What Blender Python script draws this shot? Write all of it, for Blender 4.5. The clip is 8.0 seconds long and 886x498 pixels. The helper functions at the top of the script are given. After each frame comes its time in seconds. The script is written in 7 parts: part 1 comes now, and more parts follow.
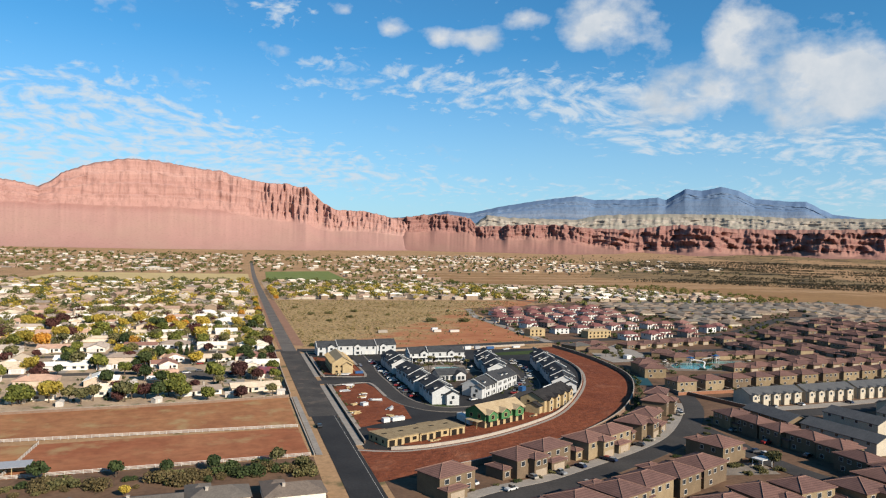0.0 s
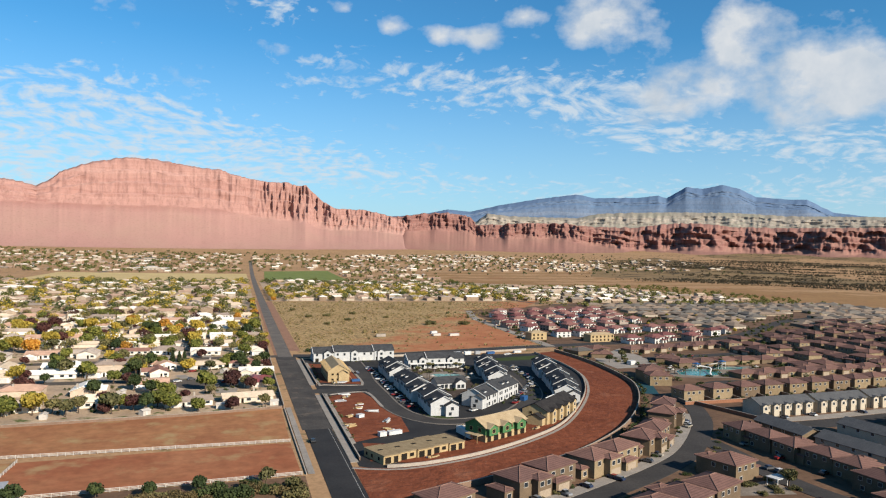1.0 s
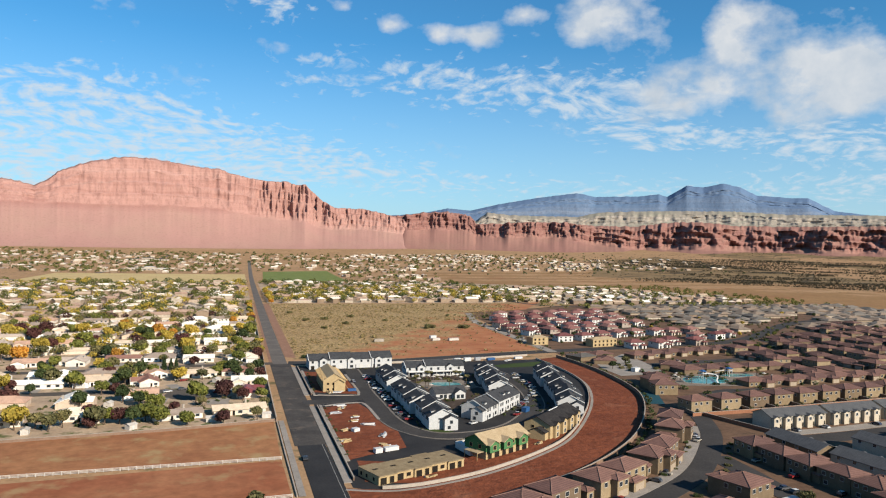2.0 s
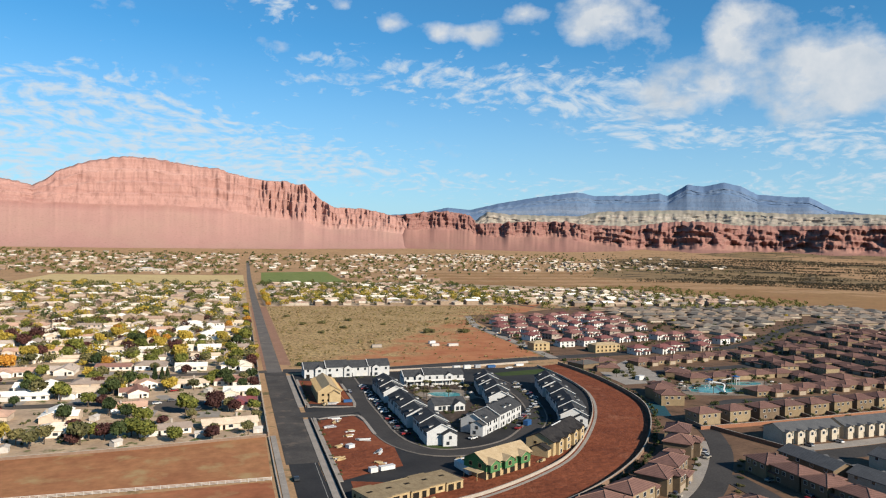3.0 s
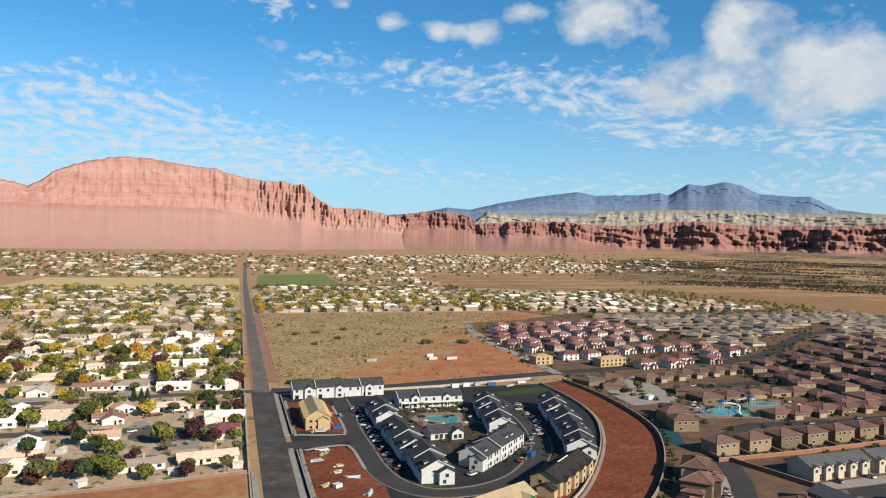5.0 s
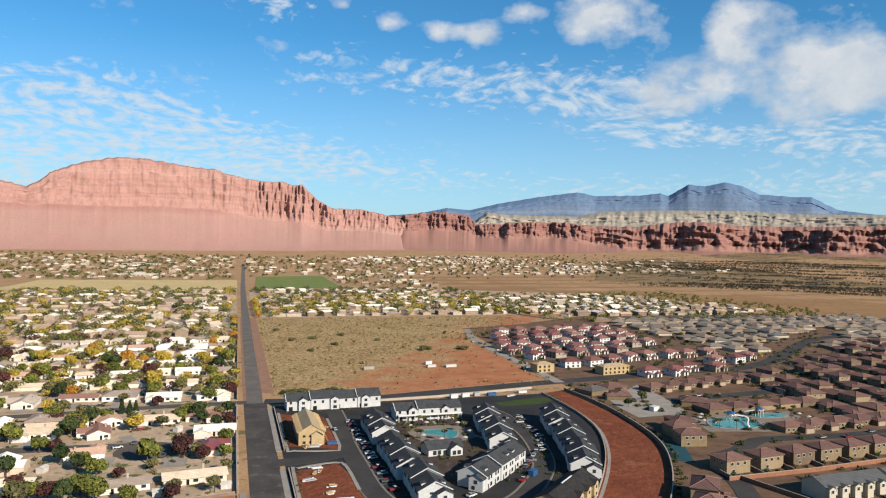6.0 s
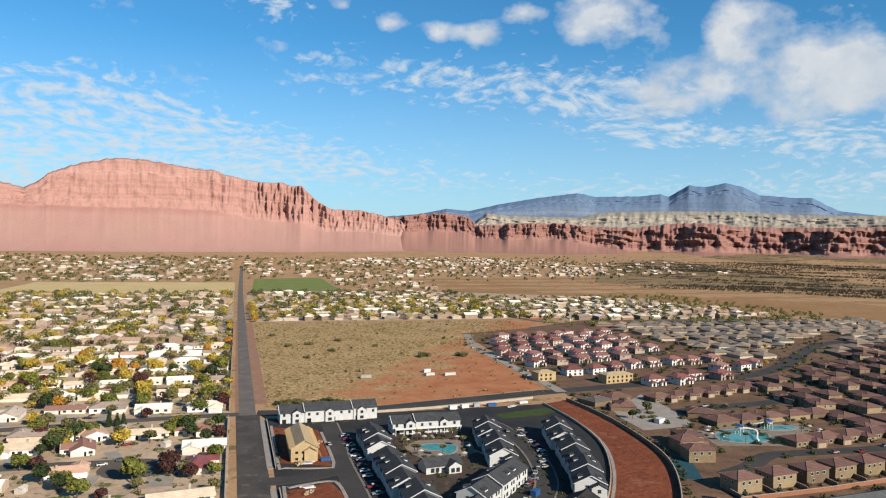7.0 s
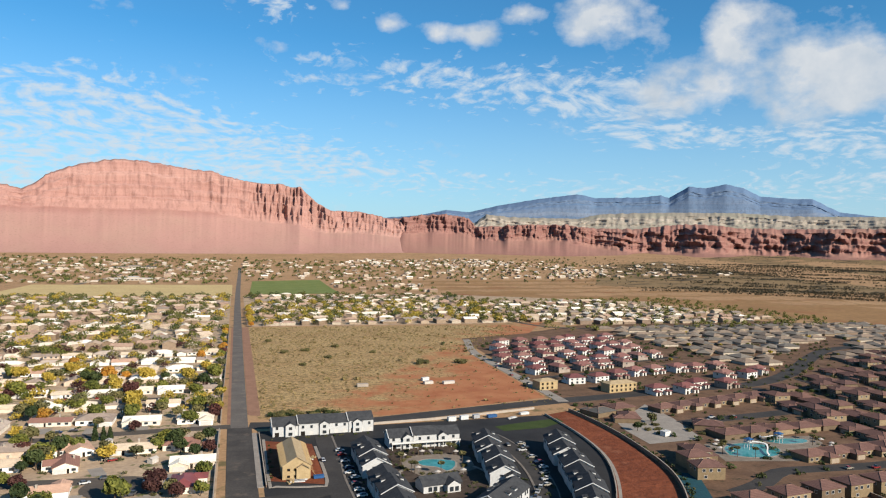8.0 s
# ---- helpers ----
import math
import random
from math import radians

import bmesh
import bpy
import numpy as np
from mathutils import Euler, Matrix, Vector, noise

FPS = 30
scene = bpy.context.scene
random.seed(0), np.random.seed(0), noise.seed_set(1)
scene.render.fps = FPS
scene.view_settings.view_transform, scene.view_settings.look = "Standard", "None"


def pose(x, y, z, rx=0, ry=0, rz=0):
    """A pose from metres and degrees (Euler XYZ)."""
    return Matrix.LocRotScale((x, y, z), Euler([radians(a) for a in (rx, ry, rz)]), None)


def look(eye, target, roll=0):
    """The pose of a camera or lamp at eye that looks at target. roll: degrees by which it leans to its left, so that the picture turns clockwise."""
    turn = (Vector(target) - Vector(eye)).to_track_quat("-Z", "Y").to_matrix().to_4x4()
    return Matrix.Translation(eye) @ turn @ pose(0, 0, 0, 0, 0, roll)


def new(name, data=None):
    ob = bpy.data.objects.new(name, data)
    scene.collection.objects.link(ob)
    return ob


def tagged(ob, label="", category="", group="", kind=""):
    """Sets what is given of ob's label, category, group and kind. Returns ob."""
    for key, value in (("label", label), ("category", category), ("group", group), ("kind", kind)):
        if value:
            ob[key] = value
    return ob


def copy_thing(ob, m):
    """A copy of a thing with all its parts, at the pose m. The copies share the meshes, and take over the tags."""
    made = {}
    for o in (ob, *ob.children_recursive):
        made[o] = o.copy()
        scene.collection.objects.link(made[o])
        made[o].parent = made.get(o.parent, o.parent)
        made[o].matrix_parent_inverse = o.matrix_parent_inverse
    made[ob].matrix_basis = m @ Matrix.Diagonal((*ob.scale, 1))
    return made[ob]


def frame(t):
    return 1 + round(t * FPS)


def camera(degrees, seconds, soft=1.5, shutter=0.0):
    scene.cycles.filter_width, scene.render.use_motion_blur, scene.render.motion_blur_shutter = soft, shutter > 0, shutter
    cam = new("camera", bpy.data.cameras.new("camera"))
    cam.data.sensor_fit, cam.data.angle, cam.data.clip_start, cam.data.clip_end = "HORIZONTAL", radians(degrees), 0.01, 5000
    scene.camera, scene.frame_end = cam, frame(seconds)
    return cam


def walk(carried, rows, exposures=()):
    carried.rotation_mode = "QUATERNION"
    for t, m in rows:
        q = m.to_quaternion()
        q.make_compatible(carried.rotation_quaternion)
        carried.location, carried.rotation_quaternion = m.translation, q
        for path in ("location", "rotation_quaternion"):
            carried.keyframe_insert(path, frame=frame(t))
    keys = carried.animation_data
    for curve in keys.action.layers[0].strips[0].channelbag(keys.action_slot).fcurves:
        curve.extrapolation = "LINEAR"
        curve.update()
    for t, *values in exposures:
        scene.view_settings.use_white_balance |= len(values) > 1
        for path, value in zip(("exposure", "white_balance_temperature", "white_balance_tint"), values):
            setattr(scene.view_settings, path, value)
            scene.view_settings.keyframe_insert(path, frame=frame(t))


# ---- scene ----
# ---- camera ----
cam = camera(63.56, 8.0, soft=1.15)
# seconds, x, y, z, yaw, pitch, lean
PATH = [
    (0.0, -38.49, -0.94, 73.61, -16.120, -0.021, 1.339),
    (0.5, -36.52, 4.90, 75.27, -16.116, -0.100, 1.297),
    (1.0, -34.52, 10.80, 77.02, -16.112, -0.172, 1.258),
    (1.5, -32.50, 16.73, 78.84, -16.110, -0.237, 1.223),
    (2.0, -30.45, 22.71, 80.72, -16.110, -0.293, 1.191),
    (2.5, -28.38, 28.73, 82.65, -16.110, -0.342, 1.163),
    (3.0, -26.30, 34.79, 84.61, -16.111, -0.384, 1.137),
    (3.5, -24.20, 40.89, 86.59, -16.114, -0.417, 1.115),
    (4.0, -22.09, 47.03, 88.58, -16.118, -0.444, 1.096),
    (4.5, -19.96, 53.20, 90.56, -16.123, -0.462, 1.081),
    (5.0, -17.83, 59.40, 92.52, -16.130, -0.473, 1.069),
    (5.5, -15.70, 65.64, 94.45, -16.137, -0.476, 1.060),
    (6.0, -13.56, 71.90, 96.33, -16.146, -0.471, 1.054),
    (6.5, -11.43, 78.19, 98.16, -16.156, -0.459, 1.051),
    (7.0, -9.30, 84.51, 99.91, -16.167, -0.440, 1.052),
    (7.5, -7.17, 90.86, 101.58, -16.179, -0.412, 1.056),
    (8.0, -5.05, 97.23, 103.15, -16.193, -0.377, 1.064),
]
walk(cam, [(t, pose(x, y, z, 90 + pitch, 0, yaw) @ pose(0, 0, 0, 0, 0, lean)) for t, x, y, z, yaw, pitch, lean in PATH])

# ---- light ----
SUN_AZ, SUN_EL = radians(150.5), radians(27.5)   # clockwise from the road's north
scene.view_settings.exposure = 0.8
sun_data = bpy.data.lights.new("sun", "SUN")
sun_data.energy, sun_data.angle, sun_data.color = 5.0, radians(0.53), (1.0, 0.90, 0.76)
sun = new("sun", sun_data)
to_sun = Vector((math.sin(SUN_AZ) * math.cos(SUN_EL), math.cos(SUN_AZ) * math.cos(SUN_EL), math.sin(SUN_EL)))
sun.matrix_world = look(to_sun * 500, (0, 0, 0))


class Nodes:
    """Short hand for node trees."""

    def __init__(self, tree):
        self.tree = tree
        tree.nodes.clear()

    def add(self, kind, ins=(), **props):
        n = self.tree.nodes.new(kind)
        if "operation" in props:
            n.operation = props["operation"]
            if kind == "ShaderNodeMath":
                n.use_clamp = props.get("use_clamp", False)
        if "blend_type" in props:
            n.data_type, n.blend_type = "RGBA", props["blend_type"]
        if "bands_direction" in props:
            n.bands_direction = props["bands_direction"]
        for key, v in (ins.items() if isinstance(ins, dict) else enumerate(ins)):
            self.put(n.inputs[key], v)
        return n

    def put(self, socket, v):
        if isinstance(v, bpy.types.Node):
            v = v.outputs[0]
        if isinstance(v, bpy.types.NodeSocket):
            self.tree.links.new(v, socket)
        elif v is not None:
            socket.default_value = v

    def math(self, op, a, b=None, c=None, clamp=False):
        return self.add("ShaderNodeMath", [v for v in (a, b, c) if v is not None], operation=op, use_clamp=clamp)

    def ramp(self, fac, stops, mode="LINEAR"):
        n = self.add("ShaderNodeValToRGB", [fac])
        n.color_ramp.interpolation = mode
        el = n.color_ramp.elements
        while len(el) < len(stops):
            el.new(0.5)
        for e, (p, c) in zip(el, stops):
            e.position = p
            e.color = c if len(c) == 4 else (*c, 1)
        return n

    def mix(self, fac, a, b, blend="MIX"):
        n = self.add("ShaderNodeMix", blend_type=blend)
        self.put(n.inputs[0], fac)
        self.put(n.inputs[6], a if not isinstance(a, tuple) else (*a, 1))
        self.put(n.inputs[7], b if not isinstance(b, tuple) else (*b, 1))
        return n.outputs[2]

    def noise(self, vec, scale, detail=3, rough=0.55):
        return self.add("ShaderNodeTexNoise", {"Vector": vec, "Scale": scale, "Detail": detail, "Roughness": rough})


def build_world():
    world = bpy.data.worlds.new("sky")
    scene.world = world
    world.use_nodes = True
    n = Nodes(world.node_tree)
    sky = n.add("ShaderNodeTexSky")
    sky.sky_type, sky.sun_disc, sky.sun_elevation, sky.sun_rotation = "NISHITA", False, SUN_EL, SUN_AZ
    sky.altitude, sky.air_density, sky.dust_density, sky.ozone_density = 900, 1.0, 0.6, 2.2
    way = n.add("ShaderNodeTexCoord").outputs["Generated"]
    sep = n.add("ShaderNodeSeparateXYZ", [way])
    x, y, z = sep.outputs
    az = n.math("MULTIPLY", n.math("ARCTAN2", x, y), 57.2958)
    el = n.math("MULTIPLY", n.math("ARCSINE", z), 57.2958)
    # the cloud deck lies level, so it is drawn together towards the horizon
    lift = n.math("ADD", n.math("MAXIMUM", z, 0.0), 0.24)
    flat = n.add("ShaderNodeCombineXYZ", [n.math("DIVIDE", x, lift), n.math("DIVIDE", y, lift), 0.0])
    warp = n.add("ShaderNodeVectorMath", [flat, n.add("ShaderNodeVectorMath", [n.noise(flat, 1.6, 3).outputs["Color"], (0.35, 0.35, 0)], operation="MULTIPLY")], operation="ADD")
    small = n.noise(warp, 17.0, 5, 0.56)
    puffs = n.noise(n.add("ShaderNodeVectorMath", [way, (1, 1, 1.5)], operation="MULTIPLY"), 11.0, 8, 0.56)

    def patch(a, e, wa, we, gain):
        da = n.math("DIVIDE", n.math("SUBTRACT", az, a), wa)
        de = n.math("DIVIDE", n.math("SUBTRACT", el, e), we)
        r = n.math("SQRT", n.math("ADD", n.math("MULTIPLY", da, da), n.math("MULTIPLY", de, de)))
        return n.math("MULTIPLY", n.math("SUBTRACT", 1.0, r, clamp=True), gain)

    def total(parts):
        out = parts[0]
        for q in parts[1:]:
            out = n.math("ADD", out, q)
        return out

    # thin mottled sheets
    sheet = total([patch(*q) for q in ((-18, 6.5, 21, 5.6, 0.85), (-5, 7, 16, 4.2, 0.60), (8, 6, 16, 3, 0.35), (8, 13.4, 9, 2.6, 0.42), (20, 12.6, 11, 2.9, 0.55), (30, 11, 9, 3.8, 0.55), (-10, 11.4, 12, 2.4, 0.34),
                                       (34, 8.4, 7, 1.3, 0.65), (44, 8, 9, 2.2, 0.55), (3, 17.7, 4.5, 1.6, 0.50), (50, 5, 14, 3, 0.3), (30, 4.5, 30, 2.2, 0.3))])
    thin = n.math("MULTIPLY", n.math("SUBTRACT", n.math("ADD", small.outputs[0], n.math("MULTIPLY", n.math("MINIMUM", sheet, 0.42), 0.62)), 0.66), 4.6, clamp=True)
    # heaped clouds
    heap = total([patch(*q) for q in ((29.5, 17.2, 5, 4, 1.0), (27, 16.4, 3.2, 2, 0.7), (32, 13, 4.5, 4, 0.85), (39, 16.8, 4.6, 3.2, 1.0), (41.5, 13.6, 7.5, 4.4, 1.1), (36.5, 12.3, 5, 3, 0.85), (33.5, 10, 5, 2.4, 0.55), (42, 9.5, 6, 2.4, 0.6), (45.5, 11, 6.5, 3.2, 0.8), (50, 13, 6, 5, 0.8),
                                      (11.5, 17, 2.4, 1.3, 1.0), (15.2, 16.4, 2.4, 1.5, 1.0), (18.8, 16.3, 2.5, 1.4, 1.0), (22.1, 18, 2.4, 1.2, 1.0), (7.9, 18.1, 2.0, 1.2, 0.9))])
    thick = n.math("MULTIPLY", n.math("SUBTRACT", n.math("ADD", puffs.outputs[0], n.math("MULTIPLY", n.math("MINIMUM", heap, 0.85), 0.34)), 0.635), 4.6, clamp=True)
    shade = n.noise(way, 14.0, 5, 0.55)
    body = n.ramp(shade, [(0.35, (0.55, 0.63, 0.72)), (0.62, (0.79, 0.81, 0.83))])
    haze = n.math("MULTIPLY", n.math("POWER", n.math("SUBTRACT", 1.0, n.math("DIVIDE", n.math("ABSOLUTE", el), 16.0), clamp=True), 1.35), 0.80)
    blue = n.mix(1.0, sky, (SKY_GAIN[0], SKY_GAIN[1], SKY_GAIN[2]), "MULTIPLY")
    col = n.mix(haze, blue, (0.56, 0.70, 0.83))
    col = n.mix(n.math("MULTIPLY", thin, 0.85), col, (0.68, 0.77, 0.85))
    col = n.mix(n.math("MULTIPLY", thick, 0.95), col, body)
    n.add("ShaderNodeOutputWorld", [n.add("ShaderNodeBackground", [col, 0.545])])


SKY_GAIN = (0.048, 0.119, 0.149)
build_world()

# ---- materials ----
def surface(name, a, b, scale=1.0, rough=0.9, fine=None, bump=0.0, bump_scale=None, stain=None, metallic=0.0, by_object=None, by_island=None, wave=None, stretch=None, gain=0.80):
    """A two-scale material: a to b by broad noise, fine speckle on top, and optional colours by object."""
    m = bpy.data.materials.new(name)
    m.use_nodes = True
    n = Nodes(m.node_tree)
    pos = n.add("ShaderNodeNewGeometry").outputs["Position"]
    gain *= 0.82
    a, b = tuple(c * gain for c in a), tuple(c * gain for c in b)
    if stretch:
        pos = n.add("ShaderNodeVectorMath", [pos, stretch], operation="MULTIPLY").outputs[0]
    broad = n.noise(pos, 1.0 / scale, 5, 0.6)
    col = n.ramp(broad, [(0.34, a), (0.66, b)]).outputs[0]
    if by_object or by_island:
        stops = by_object or by_island
        src = n.add("ShaderNodeObjectInfo").outputs["Random"] if by_object else n.add("ShaderNodeNewGeometry").outputs["Random Per Island"]
        pick = n.ramp(src, [(i / len(stops), tuple(q * gain for q in c)) for i, c in enumerate(stops)], "CONSTANT")
        col = n.mix(1.0, pick, n.ramp(broad, [(0.3, (0.80, 0.80, 0.80)), (0.7, (1.08, 1.07, 1.05))]), "MULTIPLY")
    grain = n.noise(pos, fine or 6.0 / scale, 4, 0.65)
    col = n.mix(1.0, col, n.ramp(grain, [(0.3, (0.78, 0.78, 0.78)), (0.7, (1.16, 1.16, 1.16))]), "MULTIPLY")
    if stain:
        c, s, lo, hi = stain
        c = tuple(q * gain for q in c)
        mask = n.ramp(n.noise(pos, 1.0 / s, 6, 0.62), [(lo, (0, 0, 0)), (hi, (1, 1, 1))])
        col = n.mix(mask, col, c)
    if wave:
        direction, size, depth = wave
        w = n.add("ShaderNodeTexWave", {"Vector": pos, "Scale": 0.314 / size, "Distortion": 0.4}, bands_direction=direction)
        col = n.mix(1.0, col, n.ramp(w.outputs[1], [(0.0, (1 - depth,) * 3), (0.5, (1, 1, 1))]), "MULTIPLY")
    b_ = n.add("ShaderNodeBsdfPrincipled", {"Base Color": col, "Roughness": rough, "Metallic": metallic, "Specular IOR Level": 0.06 if rough >= 0.8 else 0.3})
    if bump:
        h = n.noise(pos, bump_scale or 8.0 / scale, 5, 0.6)
        n.put(b_.inputs["Normal"], n.add("ShaderNodeBump", {"Strength": bump, "Distance": 0.3 * scale, "Height": h.outputs[0]}))
    n.add("ShaderNodeOutputMaterial", [b_])
    return m


def glass_mat(name, tint):
    m = bpy.data.materials.new(name)
    m.use_nodes = True
    n = Nodes(m.node_tree)
    n.add("ShaderNodeOutputMaterial", [n.add("ShaderNodeBsdfPrincipled", {"Base Color": (*tint, 1), "Roughness": 0.08, "Specular IOR Level": 0.6})])
    return m


M = {}
M["ground"] = surface("desert_ground", (0.42, 0.26, 0.14), (0.34, 0.205, 0.11), 90, fine=0.5, stain=((0.15, 0.12, 0.06), 14, 0.56, 0.66), gain=1.0)
M["yard_w"] = surface("gravel_yards", (0.42, 0.31, 0.21), (0.27, 0.195, 0.135), 12, fine=0.6, stain=((0.085, 0.095, 0.035), 9, 0.56, 0.63), gain=1.25)
M["yard_e"] = surface("tan_yards", (0.235, 0.142, 0.09), (0.15, 0.09, 0.06), 14, fine=0.6, stain=((0.07, 0.065, 0.04), 7, 0.60, 0.68))
M["red_dirt"] = surface("red_dirt", (0.275, 0.086, 0.043), (0.205, 0.063, 0.033), 24, fine=0.25, bump=0.25, stain=((0.32, 0.125, 0.07), 17, 0.56, 0.70))
M["paddock"] = surface("brown_paddock", (0.47, 0.225, 0.105), (0.37, 0.155, 0.075), 30, fine=0.2, stain=((0.46, 0.30, 0.145), 16, 0.54, 0.66))
M["paddock_red"] = surface("red_paddock", (0.36, 0.125, 0.062), (0.44, 0.19, 0.095), 34, fine=0.2, stain=((0.44, 0.27, 0.135), 18, 0.54, 0.68))
M["asphalt"] = surface("asphalt", (0.150, 0.132, 0.118), (0.205, 0.180, 0.158), 18, fine=1.2, rough=0.85, stain=((0.27, 0.22, 0.175), 9, 0.55, 0.75))
M["asphalt_new"] = surface("new_asphalt", (0.038, 0.037, 0.038), (0.055, 0.053, 0.053), 14, fine=1.2, rough=0.8)
M["asphalt_worn"] = surface("dusty_dark_asphalt", (0.070, 0.064, 0.060), (0.115, 0.102, 0.092), 14, fine=1.2, stain=((0.19, 0.15, 0.12), 8, 0.56, 0.72))
M["asphalt_old"] = surface("worn_asphalt", (0.15, 0.125, 0.105), (0.11, 0.095, 0.082), 16, fine=1.0, rough=0.9)
M["concrete"] = surface("concrete", (0.42, 0.37, 0.32), (0.33, 0.29, 0.25), 6, fine=2.0)
M["grass_field"] = surface("sports_grass", (0.125, 0.155, 0.045), (0.165, 0.19, 0.065), 30, fine=0.5, gain=1.15)
M["dry_field"] = surface("pale_dry_field", (0.56, 0.43, 0.21), (0.50, 0.37, 0.18), 60, fine=0.2, gain=1.0)
M["bare"] = surface("bare_desert", (0.40, 0.235, 0.108), (0.33, 0.19, 0.09), 120, fine=0.1, stain=((0.33, 0.14, 0.07), 80, 0.55, 0.7))
M["lava"] = surface("dark_scrubland", (0.27, 0.19, 0.10), (0.33, 0.215, 0.11), 70, fine=0.08, stain=((0.055, 0.048, 0.034), 30, 0.535, 0.60), stretch=(0.25, 1.0, 1.0))


def rock_mat(name, dark, mid, pale, talus, band, relief=1.0, seam=None):
    """Layered rock: strata by height and streaks on the steep faces, smooth rubble with faint runnels on the slopes."""
    m = bpy.data.materials.new(name)
    m.use_nodes = True
    n = Nodes(m.node_tree)
    geo = n.add("ShaderNodeNewGeometry")
    pos = geo.outputs["Position"]
    x, y, z = n.add("ShaderNodeSeparateXYZ", [pos]).outputs
    steep = n.math("SUBTRACT", 1.0, n.add("ShaderNodeSeparateXYZ", [geo.outputs["Normal"]]).outputs[2])
    steep = n.math("MULTIPLY", n.math("SUBTRACT", n.math("ADD", steep, n.math("MULTIPLY", n.noise(pos, 0.02, 4).outputs[0], 0.16)), 0.26), 5.0, clamp=True)
    bend = n.math("ADD", z, n.math("MULTIPLY", n.noise(pos, 0.0025, 3).outputs[0], 60.0))
    layer = n.noise(n.add("ShaderNodeCombineXYZ", [0.0, 0.0, bend]), band, 4, 0.7)
    face = n.ramp(layer, [(0.36, dark), (0.52, mid), (0.66, pale)]).outputs[0]
    streak = n.noise(n.add("ShaderNodeVectorMath", [pos, (1.0, 1.0, 0.10)], operation="MULTIPLY"), 0.05, 5, 0.7)
    face = n.mix(1.0, face, n.ramp(streak, [(0.34, (0.80, 0.77, 0.77)), (0.50, (1.0, 1.0, 1.0)), (0.7, (1.06, 1.05, 1.04))]), "MULTIPLY")
    runnel = n.noise(n.add("ShaderNodeVectorMath", [pos, (1.0, 0.35, 0.20)], operation="MULTIPLY"), 0.018, 5, 0.6)
    slope = n.mix(1.0, talus, n.ramp(runnel, [(0.36, (0.965, 0.96, 0.96)), (0.64, (1.025, 1.025, 1.02))]), "MULTIPLY")
    scree = n.ramp(n.noise(pos, 0.004, 4, 0.6), [(0.45, (0, 0, 0)), (0.70, (0.5, 0.5, 0.5))])
    slope = n.mix(scree, slope, tuple(c * k for c, k in zip(talus, (0.98, 1.12, 1.02))))
    if seam:
        z0, thick, colour = seam
        belt = n.math("SUBTRACT", 1.0, n.math("DIVIDE", n.math("ABSOLUTE", n.math("SUBTRACT", bend, z0)), thick), clamp=True)
        slope = n.mix(n.math("MULTIPLY", belt, n.math("ADD", n.noise(pos, 0.02, 5, 0.6).outputs[0], 0.1), clamp=True), slope, colour)
    speck = n.ramp(n.noise(pos, 0.12, 3, 0.7), [(0.30, (0.80, 0.80, 0.78)), (0.46, (1.0, 1.0, 1.0))])
    col = n.mix(1.0, n.mix(steep, slope, face), speck, "MULTIPLY")
    b = n.add("ShaderNodeBsdfPrincipled", {"Base Color": col, "Roughness": 1.0, "Specular IOR Level": 0.0})
    h = n.math("ADD", n.math("MULTIPLY", streak.outputs[0], 1.0), n.math("MULTIPLY", layer.outputs[0], 0.9))
    h = n.math("MULTIPLY", h, n.math("ADD", n.math("MULTIPLY", steep, 0.94), 0.06))
    n.put(b.inputs["Normal"], n.add("ShaderNodeBump", {"Strength": 0.7, "Distance": 5.0 * relief, "Height": h}))
    n.add("ShaderNodeOutputMaterial", [b])
    return m


# pinkish sandstone, paled in its base colours for haze
M["red_rock"] = rock_mat("red_sandstone", (0.262, 0.138, 0.117), (0.308, 0.174, 0.147), (0.345, 0.208, 0.178), (0.322, 0.182, 0.154), 0.02, seam=(266, 40, (0.225, 0.098, 0.082)))
# cloud shadow and some haze over these cliffs are put into the colours
M["shadowed_rock"] = rock_mat("shadowed_red_sandstone", (0.140, 0.070, 0.061), (0.208, 0.106, 0.090), (0.278, 0.155, 0.131), (0.262, 0.138, 0.114), 0.03, 1.2)
M["cream_rock"] = rock_mat("cream_sandstone", (0.130, 0.125, 0.100), (0.330, 0.285, 0.240), (0.440, 0.390, 0.345), (0.255, 0.225, 0.185), 0.02)
# bluish tint paints the haze of distance into the rock's base colours
M["haze_blue_rock"] = rock_mat("far_hazed_rock", (0.092, 0.140, 0.215), (0.115, 0.160, 0.235), (0.19, 0.215, 0.26), (0.100, 0.150, 0.240), 0.01, 0.5)


